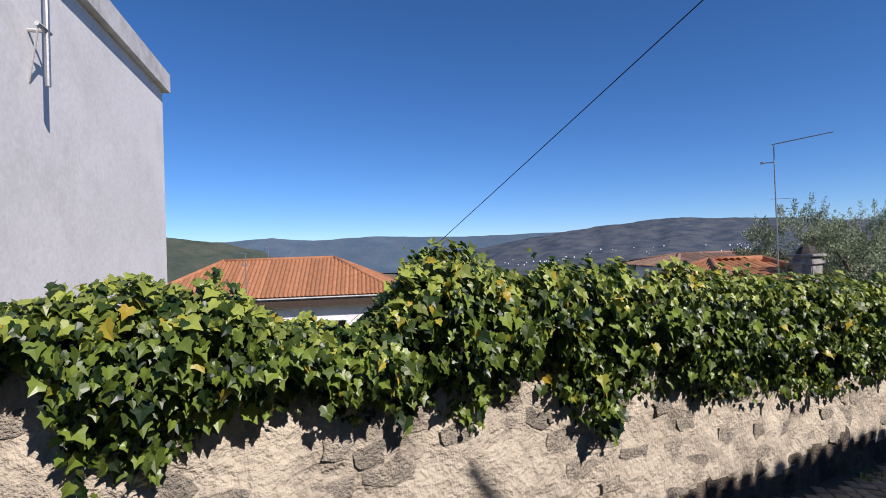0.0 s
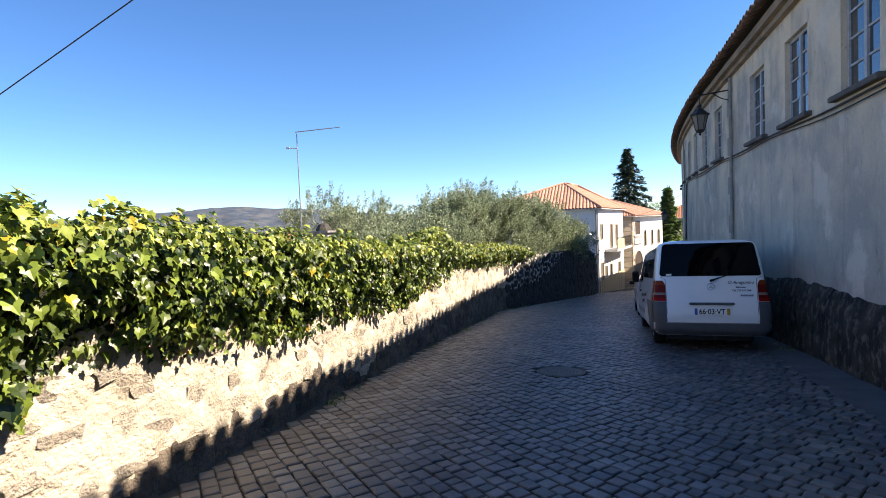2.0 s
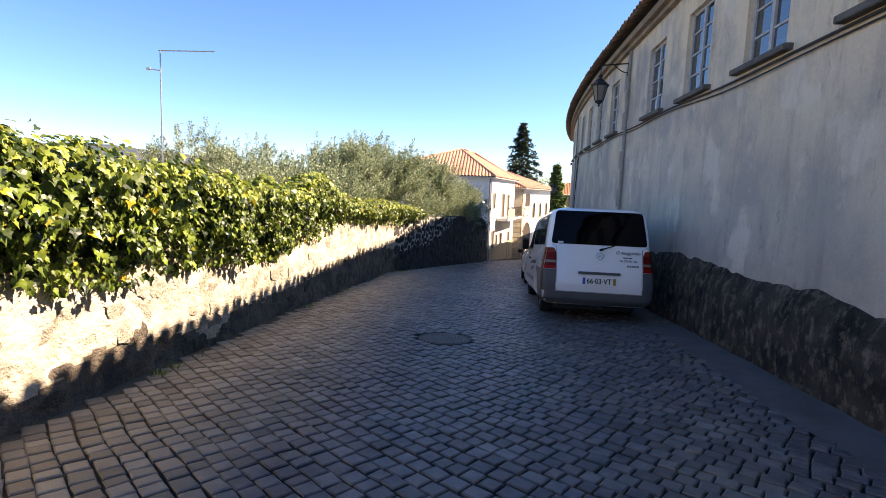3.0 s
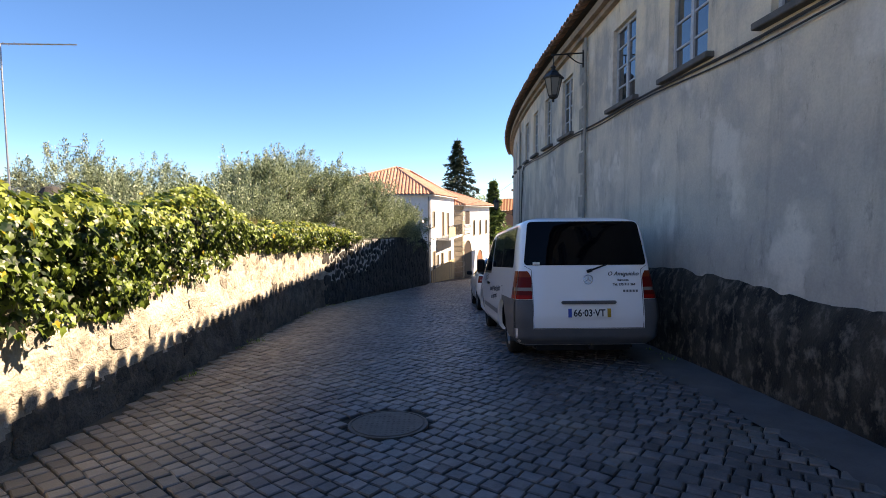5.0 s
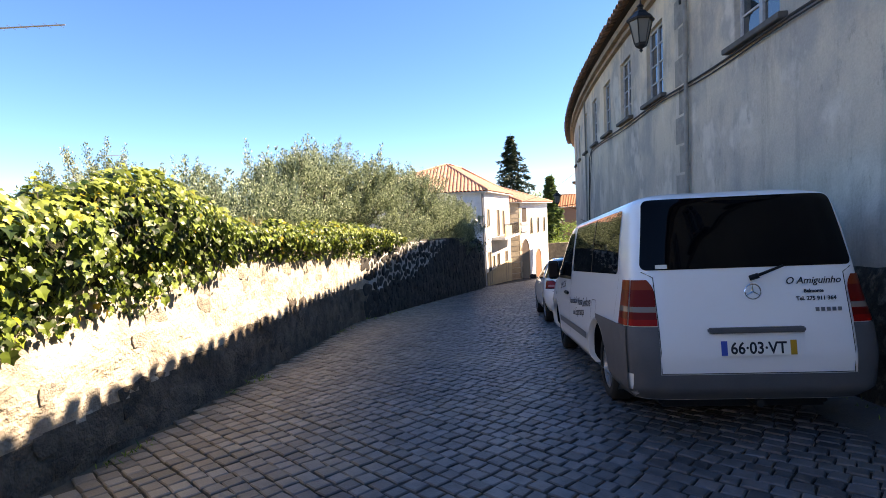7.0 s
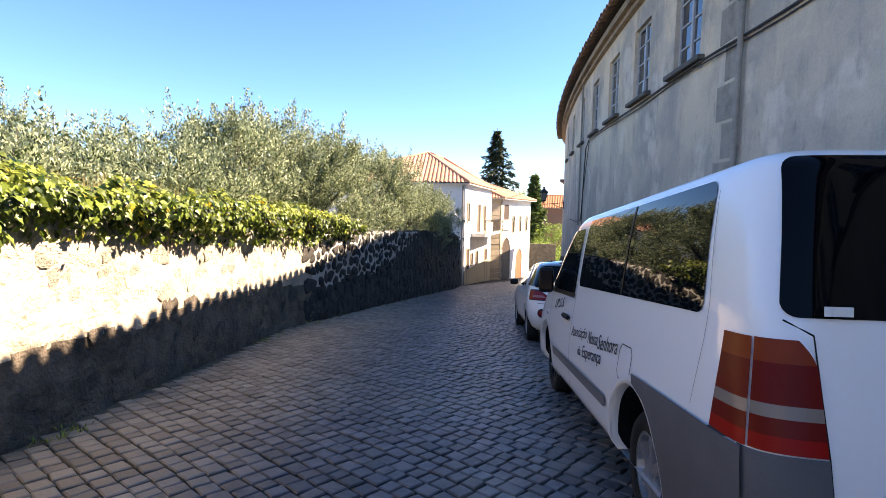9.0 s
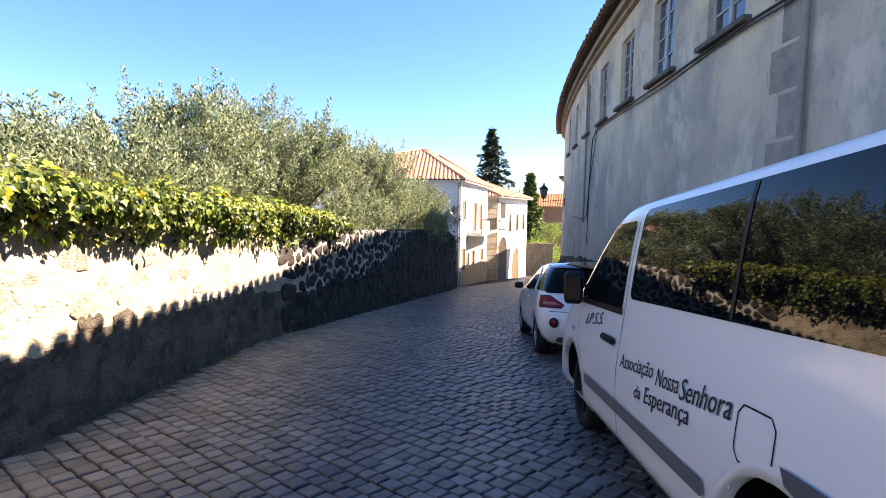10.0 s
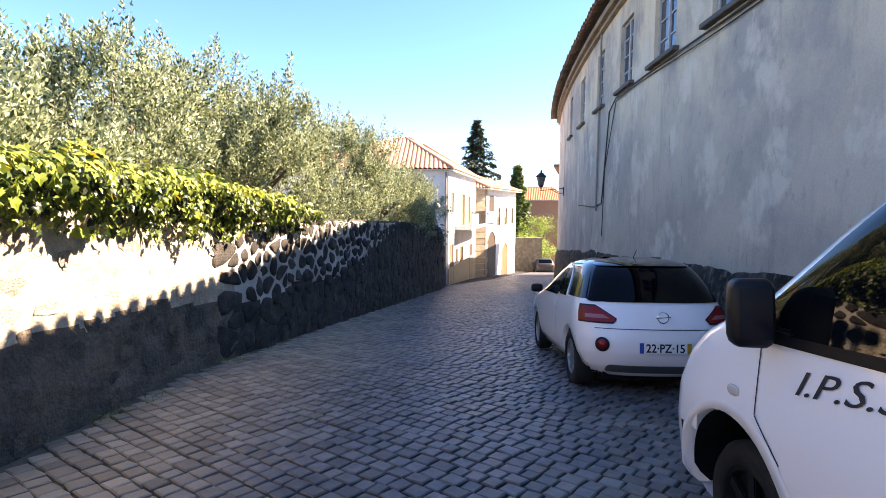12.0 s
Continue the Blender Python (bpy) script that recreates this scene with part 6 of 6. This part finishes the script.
def olive_tree(x, y, z, height, spread, seed, twigs=170):
    rnd = random.Random(seed)
    tree = thing("olive_tree", "bushy grey-green olive tree behind the garden wall", "tree", "olive trees", at=pose(x, y, z))
    bm = bmesh.new()
    tips = []
    top = Vector((rnd.uniform(-0.15, 0.15), rnd.uniform(-0.15, 0.15), height * 0.32))
    rod(bm, (0, 0, -0.2), top * 0.5, 0.16, 0.12, 8)
    rod(bm, top * 0.5, top, 0.12, 0.10, 8)
    for k in range(7):
        a = 2 * math.pi * k / 7 + rnd.uniform(-0.3, 0.3)
        e = top + Vector((math.cos(a) * spread * 0.45, math.sin(a) * spread * 0.45, height * rnd.uniform(0.15, 0.4)))
        rod(bm, top, e, 0.06, 0.03, 6)
        tips.append(e)
    part("trunk", bm, BARK, tree)
    verts, faces = [], []
    bt = bmesh.new()
    # leafy boughs: each one a plume of upright twigs round its own centre
    boughs = []
    for k in range(max(int(twigs / 11), 14)):
        a, up = rnd.uniform(0, 2 * math.pi), rnd.uniform(0.10, 0.88)
        wide = math.sqrt(max(1 - (1.75 * up - 0.75) ** 2, 0.08))
        rr = spread * wide * math.sqrt(rnd.uniform(0.15, 1.0)) * 0.92
        boughs.append((Vector((math.cos(a) * rr, math.sin(a) * rr, height * (0.10 + 0.80 * up))), rnd.uniform(0.28, 0.52), a, up))
    for k in range(int(twigs * 1.25)):
        c, size, a, up = boughs[k % len(boughs)]
        off = Vector((rnd.gauss(0, 1), rnd.gauss(0, 1), rnd.gauss(0, 1))).normalized() * size * rnd.random() ** 0.4
        p = c + off
        d = (off.normalized() * 0.55 + Vector((math.cos(a) * 0.25, math.sin(a) * 0.25, 0.75))).normalized()
        ln = rnd.uniform(0.28, 0.5)
        if up > 0.66 and rnd.random() < 0.22:
            d, ln = (d + Vector((0, 0, 1.6))).normalized(), rnd.uniform(0.55, 0.95)
        if rnd.random() < 0.16:
            rod(bt, p - d * 0.1, p + d * ln, 0.008, 0.003, 4)
        for j in range(92):
            t = rnd.random()
            q = p + d * ln * t + Vector((rnd.gauss(0, 0.06), rnd.gauss(0, 0.06), rnd.gauss(0, 0.06))) * (1.3 - 0.9 * t)
            ld = (d * 0.8 + Vector((rnd.uniform(-1, 1), rnd.uniform(-1, 1), rnd.uniform(-0.6, 1)))).normalized()
            nn = ld.cross(Vector((rnd.uniform(-1, 1), rnd.uniform(-1, 1), rnd.uniform(-1, 1)))).normalized()
            L, W = rnd.uniform(0.05, 0.085), rnd.uniform(0.010, 0.016)
            b = len(verts)
            for c4 in (q, q + ld * L * 0.5 + nn * W, q + ld * L, q + ld * L * 0.5 - nn * W):
                verts.append((c4.x, c4.y, c4.z))
            faces.append((b, b + 1, b + 2, b + 3))
    raw("crown", verts, faces, OLIVE_LEAF, tree)
    part("fine_twig", bt, BARK, tree)["kind"] = "stuff"


for args in ((-5.0, 14.4, 0.5, 1.5, 1.2, 1, 240), (-4.9, 17.0, 0.3, 2.15, 1.6, 2, 380), (-4.6, 19.2, 0.15, 3.15, 1.4, 3, 380), (-4.7, 21.5, 0.1, 4.2, 1.4, 13, 450), (-3.6, 22.3, -0.1, 3.7, 1.5, 4, 420), (-2.8, 25.4, -0.25, 3.8, 1.6, 5, 420),
             (-2.1, 28.6, -0.5, 3.5, 1.5, 6, 420), (-7.6, 17.6, 0.2, 2.9, 1.7, 7, 330), (-9.4, 21.4, -0.2, 4.2, 1.7, 8, 320), (-6.6, 23.5, -0.4, 4.1, 1.9, 9, 380), (-10.9, 20.1, -0.2, 4.2, 1.6, 10, 320), (-1.5, 31.4, -0.8, 3.0, 1.4, 12, 320)):
    olive_tree(*args)


def dry_grass():
    rnd = random.Random(21)
    verts, faces = [], []
    for k in range(900):
        y = rnd.gauss(13.4, 0.9) if rnd.random() < 0.6 else rnd.uniform(11, 18)
        x = wall_x(y) - rnd.uniform(0.35, 1.0)
        z = ivy_high(y) - 0.15
        h = rnd.uniform(0.15, 0.45)
        lean = Vector((rnd.uniform(-0.5, 0.5), rnd.uniform(-0.5, 0.5), 1)).normalized() * h
        s = Vector((rnd.uniform(-1, 1), rnd.uniform(-1, 1), 0)).normalized() * 0.005
        p = Vector((x, y, z))
        b = len(verts)
        for c in (p - s, p + s, p + lean + Vector((0, 0, 0))):
            verts.append(tuple(c))
        faces.append((b, b + 1, b + 2))
    tagged(raw("dry_grass", verts, faces, DRY_GRASS), "tufts of yellow dry grass behind the ivy", "grass", kind="stuff")


dry_grass()


def conifer(name, label, x, y, z, height, radius, material, seed, droop=0.35, levels=20):
    rnd = random.Random(seed)
    tree = thing(name, label, "tree", at=pose(x, y, z))
    bm = bmesh.new()
    rod(bm, (0, 0, -1), (0, 0, height), 0.22, 0.03, 8)
    part("trunk", bm, BARK, tree)
    verts, faces = [], []
    for k in range(levels * 9):
        t = (k + rnd.random()) / (levels * 9)
        h0 = height * (0.04 + 0.94 * t)
        a = k * 2.39996 + rnd.uniform(-0.4, 0.4)
        rl = (radius * (1 - t) ** 0.9 + 0.1) * rnd.choice((0.45, 0.7, 0.85, 1.0, 1.0, 1.2))
        lift = rnd.uniform(-0.12, 0.28)
        for j in range(int(30 + 130 * rl / radius)):
            f = rnd.random() ** 0.65
            wide = 0.22 * rl * (1.05 - f) + 0.06
            c = Vector((math.cos(a) * rl * f, math.sin(a) * rl * f, h0 + lift * rl * f - droop * rl * f * f))
            c += Vector((rnd.gauss(0, wide), rnd.gauss(0, wide), rnd.gauss(-0.10, 0.07)))
            d = Vector((math.cos(a + rnd.uniform(-0.9, 0.9)), math.sin(a + rnd.uniform(-0.9, 0.9)), rnd.uniform(-0.8, 0.3))).normalized()
            s = d.cross(Vector((rnd.uniform(-0.6, 0.6), rnd.uniform(-0.6, 0.6), 1))).normalized()
            L, W = rnd.uniform(0.3, 0.65), rnd.uniform(0.08, 0.15)
            b = len(verts)
            for q in (c, c + d * L * 0.5 + s * W, c + d * L, c + d * L * 0.5 - s * W):
                verts.append(tuple(q))
            faces.append((b, b + 1, b + 2, b + 3))
    raw("crown", verts, faces, material, tree)


conifer("spruce_tree", "dark blue-green spruce standing behind the houses", 4.1, 80, -6.0, 18.6, 6.8, DARK_LEAF, 5, 0.30, 26)
conifer("cypress_tree", "slender green conifer at the end of the lane", 8.9, 75.6, -7.0, 13.4, 2.5, CONIFER_LEAF, 8, 0.15, 24)


def leafy_tree(name, label, x, y, z, height, spread, material, seed, count=5000, size=0.16):
    rnd = random.Random(seed)
    tree = thing(name, label, "tree", at=pose(x, y, z))
    bm = bmesh.new()
    rod(bm, (0, 0, -0.5), (0.1, 0.1, height * 0.5), 0.2, 0.1, 8)
    for k in range(5):
        a = 2 * math.pi * k / 5
        rod(bm, (0.1, 0.1, height * 0.4), (math.cos(a) * spread * 0.6, math.sin(a) * spread * 0.6, height * 0.75), 0.08, 0.03, 6)
    part("trunk", bm, BARK, tree)
    verts, faces = [], []
    clumps = [(rnd.uniform(0, 2 * math.pi), rnd.random() ** 0.5, rnd.uniform(0.25, 0.95)) for _ in range(46)]
    for k in range(count):
        a, r, u = rnd.choice(clumps)
        rr = spread * r * math.sqrt(max(1 - (2 * u - 1.1) ** 2, 0.1))
        c = Vector((math.cos(a) * rr, math.sin(a) * rr, height * u)) + Vector((rnd.gauss(0, 0.3), rnd.gauss(0, 0.3), rnd.gauss(0, 0.25)))
        d = Vector((rnd.uniform(-1, 1), rnd.uniform(-1, 1), rnd.uniform(-1, 0.6))).normalized()
        s = d.cross(Vector((rnd.uniform(-1, 1), rnd.uniform(-1, 1), 1))).normalized()
        L = size * rnd.uniform(0.7, 1.3)
        b = len(verts)
        for q in (c, c + d * L * 0.5 + s * L * 0.3, c + d * L, c + d * L * 0.5 - s * L * 0.3):
            verts.append(tuple(q))
        faces.append((b, b + 1, b + 2, b + 3))
    raw("crown", verts, faces, material, tree)


leafy_tree("garden_tree", "leafy green tree beyond the stone wall", 11.0, 72, -6.5, 6.5, 2.6, GREEN_LEAF, 31)
leafy_tree("garden_tree", "leafy green tree against the far houses", 7.2, 86, -7.0, 12.0, 3.0, GREEN_LEAF, 32)
leafy_tree("laurel_shrub", "dense green shrub painted dark as in shade, behind the corner of the dark wall", -1.25, 34.0, -1.0, 1.75, 1.2, DARK_SHRUB, 34, 5000, 0.11)
leafy_tree("garden_tree", "leafy green shrub at the wall's end", 9.0, 66, -6.0, 4.2, 1.8, GREEN_LEAF, 33, 3500)


# ---------- pieces of walls and paving ----------
def stone_mesh(name, seed, material, n=8):
    """An irregular low stone, about one unit wide and high, bulging one unit out."""
    rnd = random.Random(seed)
    verts, faces = [], []
    radii = [rnd.uniform(0.34, 0.56) for _ in range(n)]
    turns = [2 * math.pi * (i + rnd.uniform(-0.3, 0.3)) / n for i in range(n)]
    sq = lambda a: 1.0 / max(abs(math.cos(a)), abs(math.sin(a))) ** 0.7
    for scale, out in ((1.0, -0.6), (0.99, 0.2), (0.90, 0.75), (0.55, 0.95)):
        for i in range(n):
            a = turns[i]
            r = radii[i] * scale * sq(a)
            verts.append((r * math.cos(a), r * math.sin(a), out + rnd.uniform(-0.12, 0.12)))
    for j in range(3):
        for i in range(n):
            faces.append((j * n + i, j * n + (i + 1) % n, (j + 1) * n + (i + 1) % n, (j + 1) * n + i))
    faces.append(tuple(3 * n + i for i in range(n)))
    data = bpy.data.meshes.new(name)
    data.from_pydata(verts, [], faces)
    data.materials.append(material)
    data.shade_smooth()
    return data


def face_point(y, z, rows_top, amount):
    zt, zb = wall_top(y), road_z(wall_x(y), y) - 0.15
    return wall_x(y) + relief(y, z, 2, 2.2, amount) - 0.05 * min(max((z - zb) / (zt - zb), 0), 1)


def wall_frame(y, z, amount, w, h, depth, turn):
    t = Vector((wall_x(y + 0.05) - wall_x(y - 0.05), 0.1, 0)).normalized()
    up = Vector((0, 0, 1))
    nrm = t.cross(up).normalized()
    m = Matrix((t, up, nrm)).transposed().to_4x4()
    m.translation = Vector((face_point(y, z, 0, amount), y, z))
    return m @ Matrix.Rotation(turn, 4, "Z") @ Matrix.Diagonal((w, h, depth, 1))


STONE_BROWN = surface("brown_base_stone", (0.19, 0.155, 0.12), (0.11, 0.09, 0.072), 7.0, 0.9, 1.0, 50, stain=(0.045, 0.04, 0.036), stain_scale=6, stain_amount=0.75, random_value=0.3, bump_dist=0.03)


def garden_stones():
    rnd = random.Random(41)
    shapes = [stone_mesh("stone", 100 + k, STONE_PALE) for k in range(8)]
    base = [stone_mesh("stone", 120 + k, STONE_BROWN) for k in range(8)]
    made = 0
    for row in range(12):
        y = -2.2 + rnd.uniform(0, 0.3)
        while y < 17.5 and made < 300:
            w, h = rnd.uniform(0.16, 0.38), rnd.uniform(0.10, 0.20)
            z = road_z(-2.4, y) + 0.07 + row * 0.175 + rnd.uniform(-0.04, 0.04)
            if z < ivy_low(y) - 0.02 and rnd.random() < (0.95 if row < 2 else 0.55):
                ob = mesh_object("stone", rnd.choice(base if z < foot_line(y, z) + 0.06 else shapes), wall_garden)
                ob.matrix_local = wall_frame(y, z, 0.05, w, h, rnd.uniform(0.002, 0.010), rnd.uniform(-0.25, 0.25))
                made += 1
            y += w * rnd.uniform(1.05, 1.7)


garden_stones()


def cells(points, reach):
    """The polygon round each point that lies nearer to it than to any other."""
    out = []
    for i, (px, pz) in enumerate(points):
        poly = [(px - reach, pz - reach), (px + reach, pz - reach), (px + reach, pz + reach), (px - reach, pz + reach)]
        for j, (qx, qz) in enumerate(points):
            if i == j or abs(qx - px) > 2 * reach or abs(qz - pz) > 2 * reach:
                continue
            nx, nz = qx - px, qz - pz
            lim = nx * (px + qx) / 2 + nz * (pz + qz) / 2
            cut = []
            for a, b in zip(poly, poly[1:] + poly[:1]):
                da, db = nx * a[0] + nz * a[1] - lim, nx * b[0] + nz * b[1] - lim
                if da <= 0:
                    cut.append(a)
                if da * db < 0:
                    k = da / (da - db)
                    cut.append((a[0] + (b[0] - a[0]) * k, a[1] + (b[1] - a[1]) * k))
            poly = cut
        out.append(poly)
    return out


def dark_stones():
    """Irregular granite blocks fitted to one another, with wide pale joints where the pointing is left."""
    rnd = random.Random(43)
    points = []
    tries = 0
    while tries < 9000:
        tries += 1
        y = rnd.uniform(18.45, 37.4)
        h = rnd.uniform(-0.1, wall_top(y) - road_z(-2.0, y) + 0.1)
        near = rnd.choice((0.17, 0.24, 0.30, 0.36)) * (1.0 if y < 27 else 1.25)
        if all((y - q[0]) ** 2 * 0.7 + (h - q[1]) ** 2 * 1.4 > near * near for q in points if abs(q[0] - y) < 0.6):
            points.append((y, h))
    points.sort()
    made = 0
    verts, faces = [], []
    for (cy, ch), poly in zip(points, cells(points, 0.5)):
        if len(poly) < 3:
            continue
        zc = ch + road_z(-2.0, cy)
        if zc > wall_top(cy) - 0.02 or zc < road_z(-2.0, cy) - 0.05:
            continue
        pointed = zc > wall_top(cy) - 1.2 and cy < 24.5 + rnd.uniform(-1.5, 1.5)
        k = rnd.uniform(0.62, 0.90) if pointed else rnd.uniform(0.93, 0.985)
        # soften the corners by cutting them
        ring = []
        for a, b in zip(poly, poly[1:] + poly[:1]):
            for f in (0.22, 0.78):
                ring.append((cy + (a[0] + (b[0] - a[0]) * f - cy) * k, ch + (a[1] + (b[1] - a[1]) * f - ch) * k))
        bulge = rnd.uniform(0.012, 0.045) if pointed else rnd.uniform(0.002, 0.022)
        n = len(ring)
        v, tilt = [], (rnd.uniform(-0.08, 0.08), rnd.uniform(-0.08, 0.08))
        for scale, out in ((1.0, -0.06), (0.98, bulge * 0.4), (0.86, bulge * 0.9), (0.45, bulge)):
            for y, h in ring:
                yy, hh = cy + (y - cy) * scale, ch + (h - ch) * scale
                z = min(hh + road_z(-2.0, cy), wall_top(cy) + 0.03)
                o = out + ((yy - cy) * tilt[0] + (hh - ch) * tilt[1] + rnd.uniform(-0.006, 0.006) if out > 0 else 0)
                v.append((face_point(cy, zc, 0, 0.05) + (wall_x(yy) - wall_x(cy)) + o, yy, z))
        f = [(j * n + i, j * n + (i + 1) % n, (j + 1) * n + (i + 1) % n, (j + 1) * n + i) for j in range(3) for i in range(n)]
        f.append(tuple(3 * n + i for i in range(n)))
        if made < 300 and cy < 29:
            mesh = bpy.data.meshes.new("stone")
            mesh.from_pydata(v, [], f)
            mesh.materials.append(STONE_DARK)
            mesh.shade_smooth()
            mesh_object("stone", mesh, wall_dark)
            made += 1
        else:
            b = len(verts)
            verts += v
            faces += [tuple(b + i for i in q) for q in f]
    ob = raw("stones", verts, faces, STONE_DARK_MANY, wall_dark, smooth=True)
    ob["kind"] = "stuff"


STONE_DARK_MANY = surface("dark_granite_rubble", (0.055, 0.051, 0.047), (0.035, 0.033, 0.032), 9.0, 0.9, 0.7, 60, stain=(0.14, 0.13, 0.115), stain_scale=7, stain_amount=0.5, random_value=0.35, island=True, bump_dist=0.015)
dark_stones()


def setts():
    rnd = random.Random(47)
    pitch = 0.128
    shared = []
    for k in range(6):
        bm = bmesh.new()
        box(bm, -0.5, 0.5, -0.5, 0.5, -0.045, 0.0)
        for v in bm.verts:
            v.co.x *= rnd.uniform(0.92, 1.02)
            v.co.y *= rnd.uniform(0.92, 1.02)
        top = [f for f in bm.faces if f.normal.z > 0.9]
        ins = bmesh.ops.inset_region(bm, faces=top, thickness=0.10)
        for f in top:
            for v in f.verts:
                v.co.z += 0.007 + rnd.uniform(-0.001, 0.001)
        data = bpy.data.meshes.new("sett")
        bm.to_mesh(data)
        bm.free()
        data.materials.append(SETT)
        shared.append(data)
    raw_shapes = [([v.co.copy() for v in d.vertices], [tuple(p.vertices) for p in d.polygons]) for d in shared]
    verts, faces = [], []
    made = [0]

    def lay(x, y, ang, w, h):
        z = road_z(x, y) + rnd.uniform(-0.005, 0.003) - 0.003
        tilt = math.atan2(road_z(x, y + 0.3) - road_z(x, y - 0.3), 0.6)
        m = Matrix.Translation((x, y, z)) @ Matrix.Rotation(tilt, 4, "X") @ pose(0, 0, 0, rnd.uniform(-1.5, 1.5), rnd.uniform(-1.5, 1.5), math.degrees(ang + rnd.uniform(-0.08, 0.08))) @ Matrix.Diagonal((w, h, 1, 1))
        k = rnd.randrange(6)
        if made[0] < 300 and 3.7 < y < 5.9 and -1.1 < x < 1.3:
            ob = mesh_object("sett", shared[k], road)
            ob.matrix_local = m
            made[0] += 1
        else:
            b = len(verts)
            vs, fs = raw_shapes[k]
            verts.extend(tuple(m @ v) for v in vs)
            faces.extend(tuple(b + i for i in f) for f in fs)

    # the lane's middle: rows laid askew, bowed a little
    turn = radians(-38)
    c, sn = math.cos(turn), math.sin(turn)
    v = -12.0
    while v < 54:
        rowh = pitch * rnd.uniform(0.92, 1.08)
        u = -42.0 + rnd.uniform(0, 0.12)
        while u < 16:
            w = pitch * rnd.uniform(0.78, 1.30)
            um = u + w / 2
            u += w
            vv = v + 0.07 * math.sin(um * 0.8 + v * 0.2) + 0.02 * noise.noise((um * 2, v * 2, 0))
            x, y = um * c - vv * sn, um * sn + vv * c
            if y < -6 or y > 62 or x < (wall_x(y) + 0.08 if y < 37 else 0.2 + (y - 37.4) * 0.36) or x > front_x(y) - (0.62 if y < 16 else 0.2):
                continue
            if (x - 0.01) ** 2 + (y - 8.11) ** 2 < 0.38 ** 2:
                continue
            lay(x, y, turn + 0.056 * math.cos(um * 0.8 + v * 0.2), w * 0.93, rowh * 0.93)
        v += rowh
    ob = raw("setts", verts, faces, SETT_MANY, road)
    ob["kind"] = "stuff"


setts()

# smooth concrete strip along the foot of the building
verts, faces = [], []
n = 120
for i in range(n):
    y = -12 + 28.0 * i / (n - 1)
    x0, x1 = front_x(y) - 0.66 + 0.05 * noise.noise((y, 4, 0)), front_x(y) - 0.02
    for j in range(4):
        x = x0 + (x1 - x0) * j / 3
        verts.append((x, y, road_z(x, y) + (0.0 if j == 0 else 0.008 + 0.006 * noise.noise((x * 3, y * 3, 1)))))
for i in range(n - 1):
    for j in range(3):
        faces.append((i * 4 + j, i * 4 + j + 1, (i + 1) * 4 + j + 1, (i + 1) * 4 + j))
tagged(raw("gutter_strip", verts, faces, surface("worn_concrete", (0.125, 0.124, 0.126), (0.085, 0.084, 0.086), 2.5, 0.8, 0.4, 50, stain=(0.08, 0.075, 0.06), stain_scale=2, stain_amount=0.6), smooth=True), "smooth worn concrete strip along the wall foot", "gutter", kind="structure")


def weeds():
    """Little weeds and leaf litter along the foot of both walls."""
    rnd = random.Random(61)
    verts, faces = [], []
    for k in range(260):
        y = rnd.uniform(2, 20)
        right = rnd.random() < 0.6
        x = front_x(y) - rnd.uniform(0.08, 0.3) if right else wall_x(y) + rnd.uniform(0.05, 0.22)
        if noise.noise((y * 0.9, 5 if right else 9, 0)) < 0.12:
            continue
        for j in range(rnd.randint(4, 12)):
            d = Vector((rnd.uniform(-1, 1), rnd.uniform(-1, 1), rnd.uniform(0.2, 1.1))).normalized() * rnd.uniform(0.03, 0.09)
            s = d.cross(Vector((0, 0, 1))).normalized() * 0.006
            p = Vector((x + rnd.gauss(0, 0.03), y + rnd.gauss(0, 0.04), road_z(x, y) - 0.005))
            b = len(verts)
            for c in (p, p + d * 0.5 + s, p + d, p + d * 0.5 - s):
                verts.append(tuple(c))
            faces.append((b, b + 1, b + 2, b + 3))
    tagged(raw("weeds", verts, faces, GREEN_LEAF), "small weeds along the foot of the walls", "weeds", kind="stuff")


weeds()
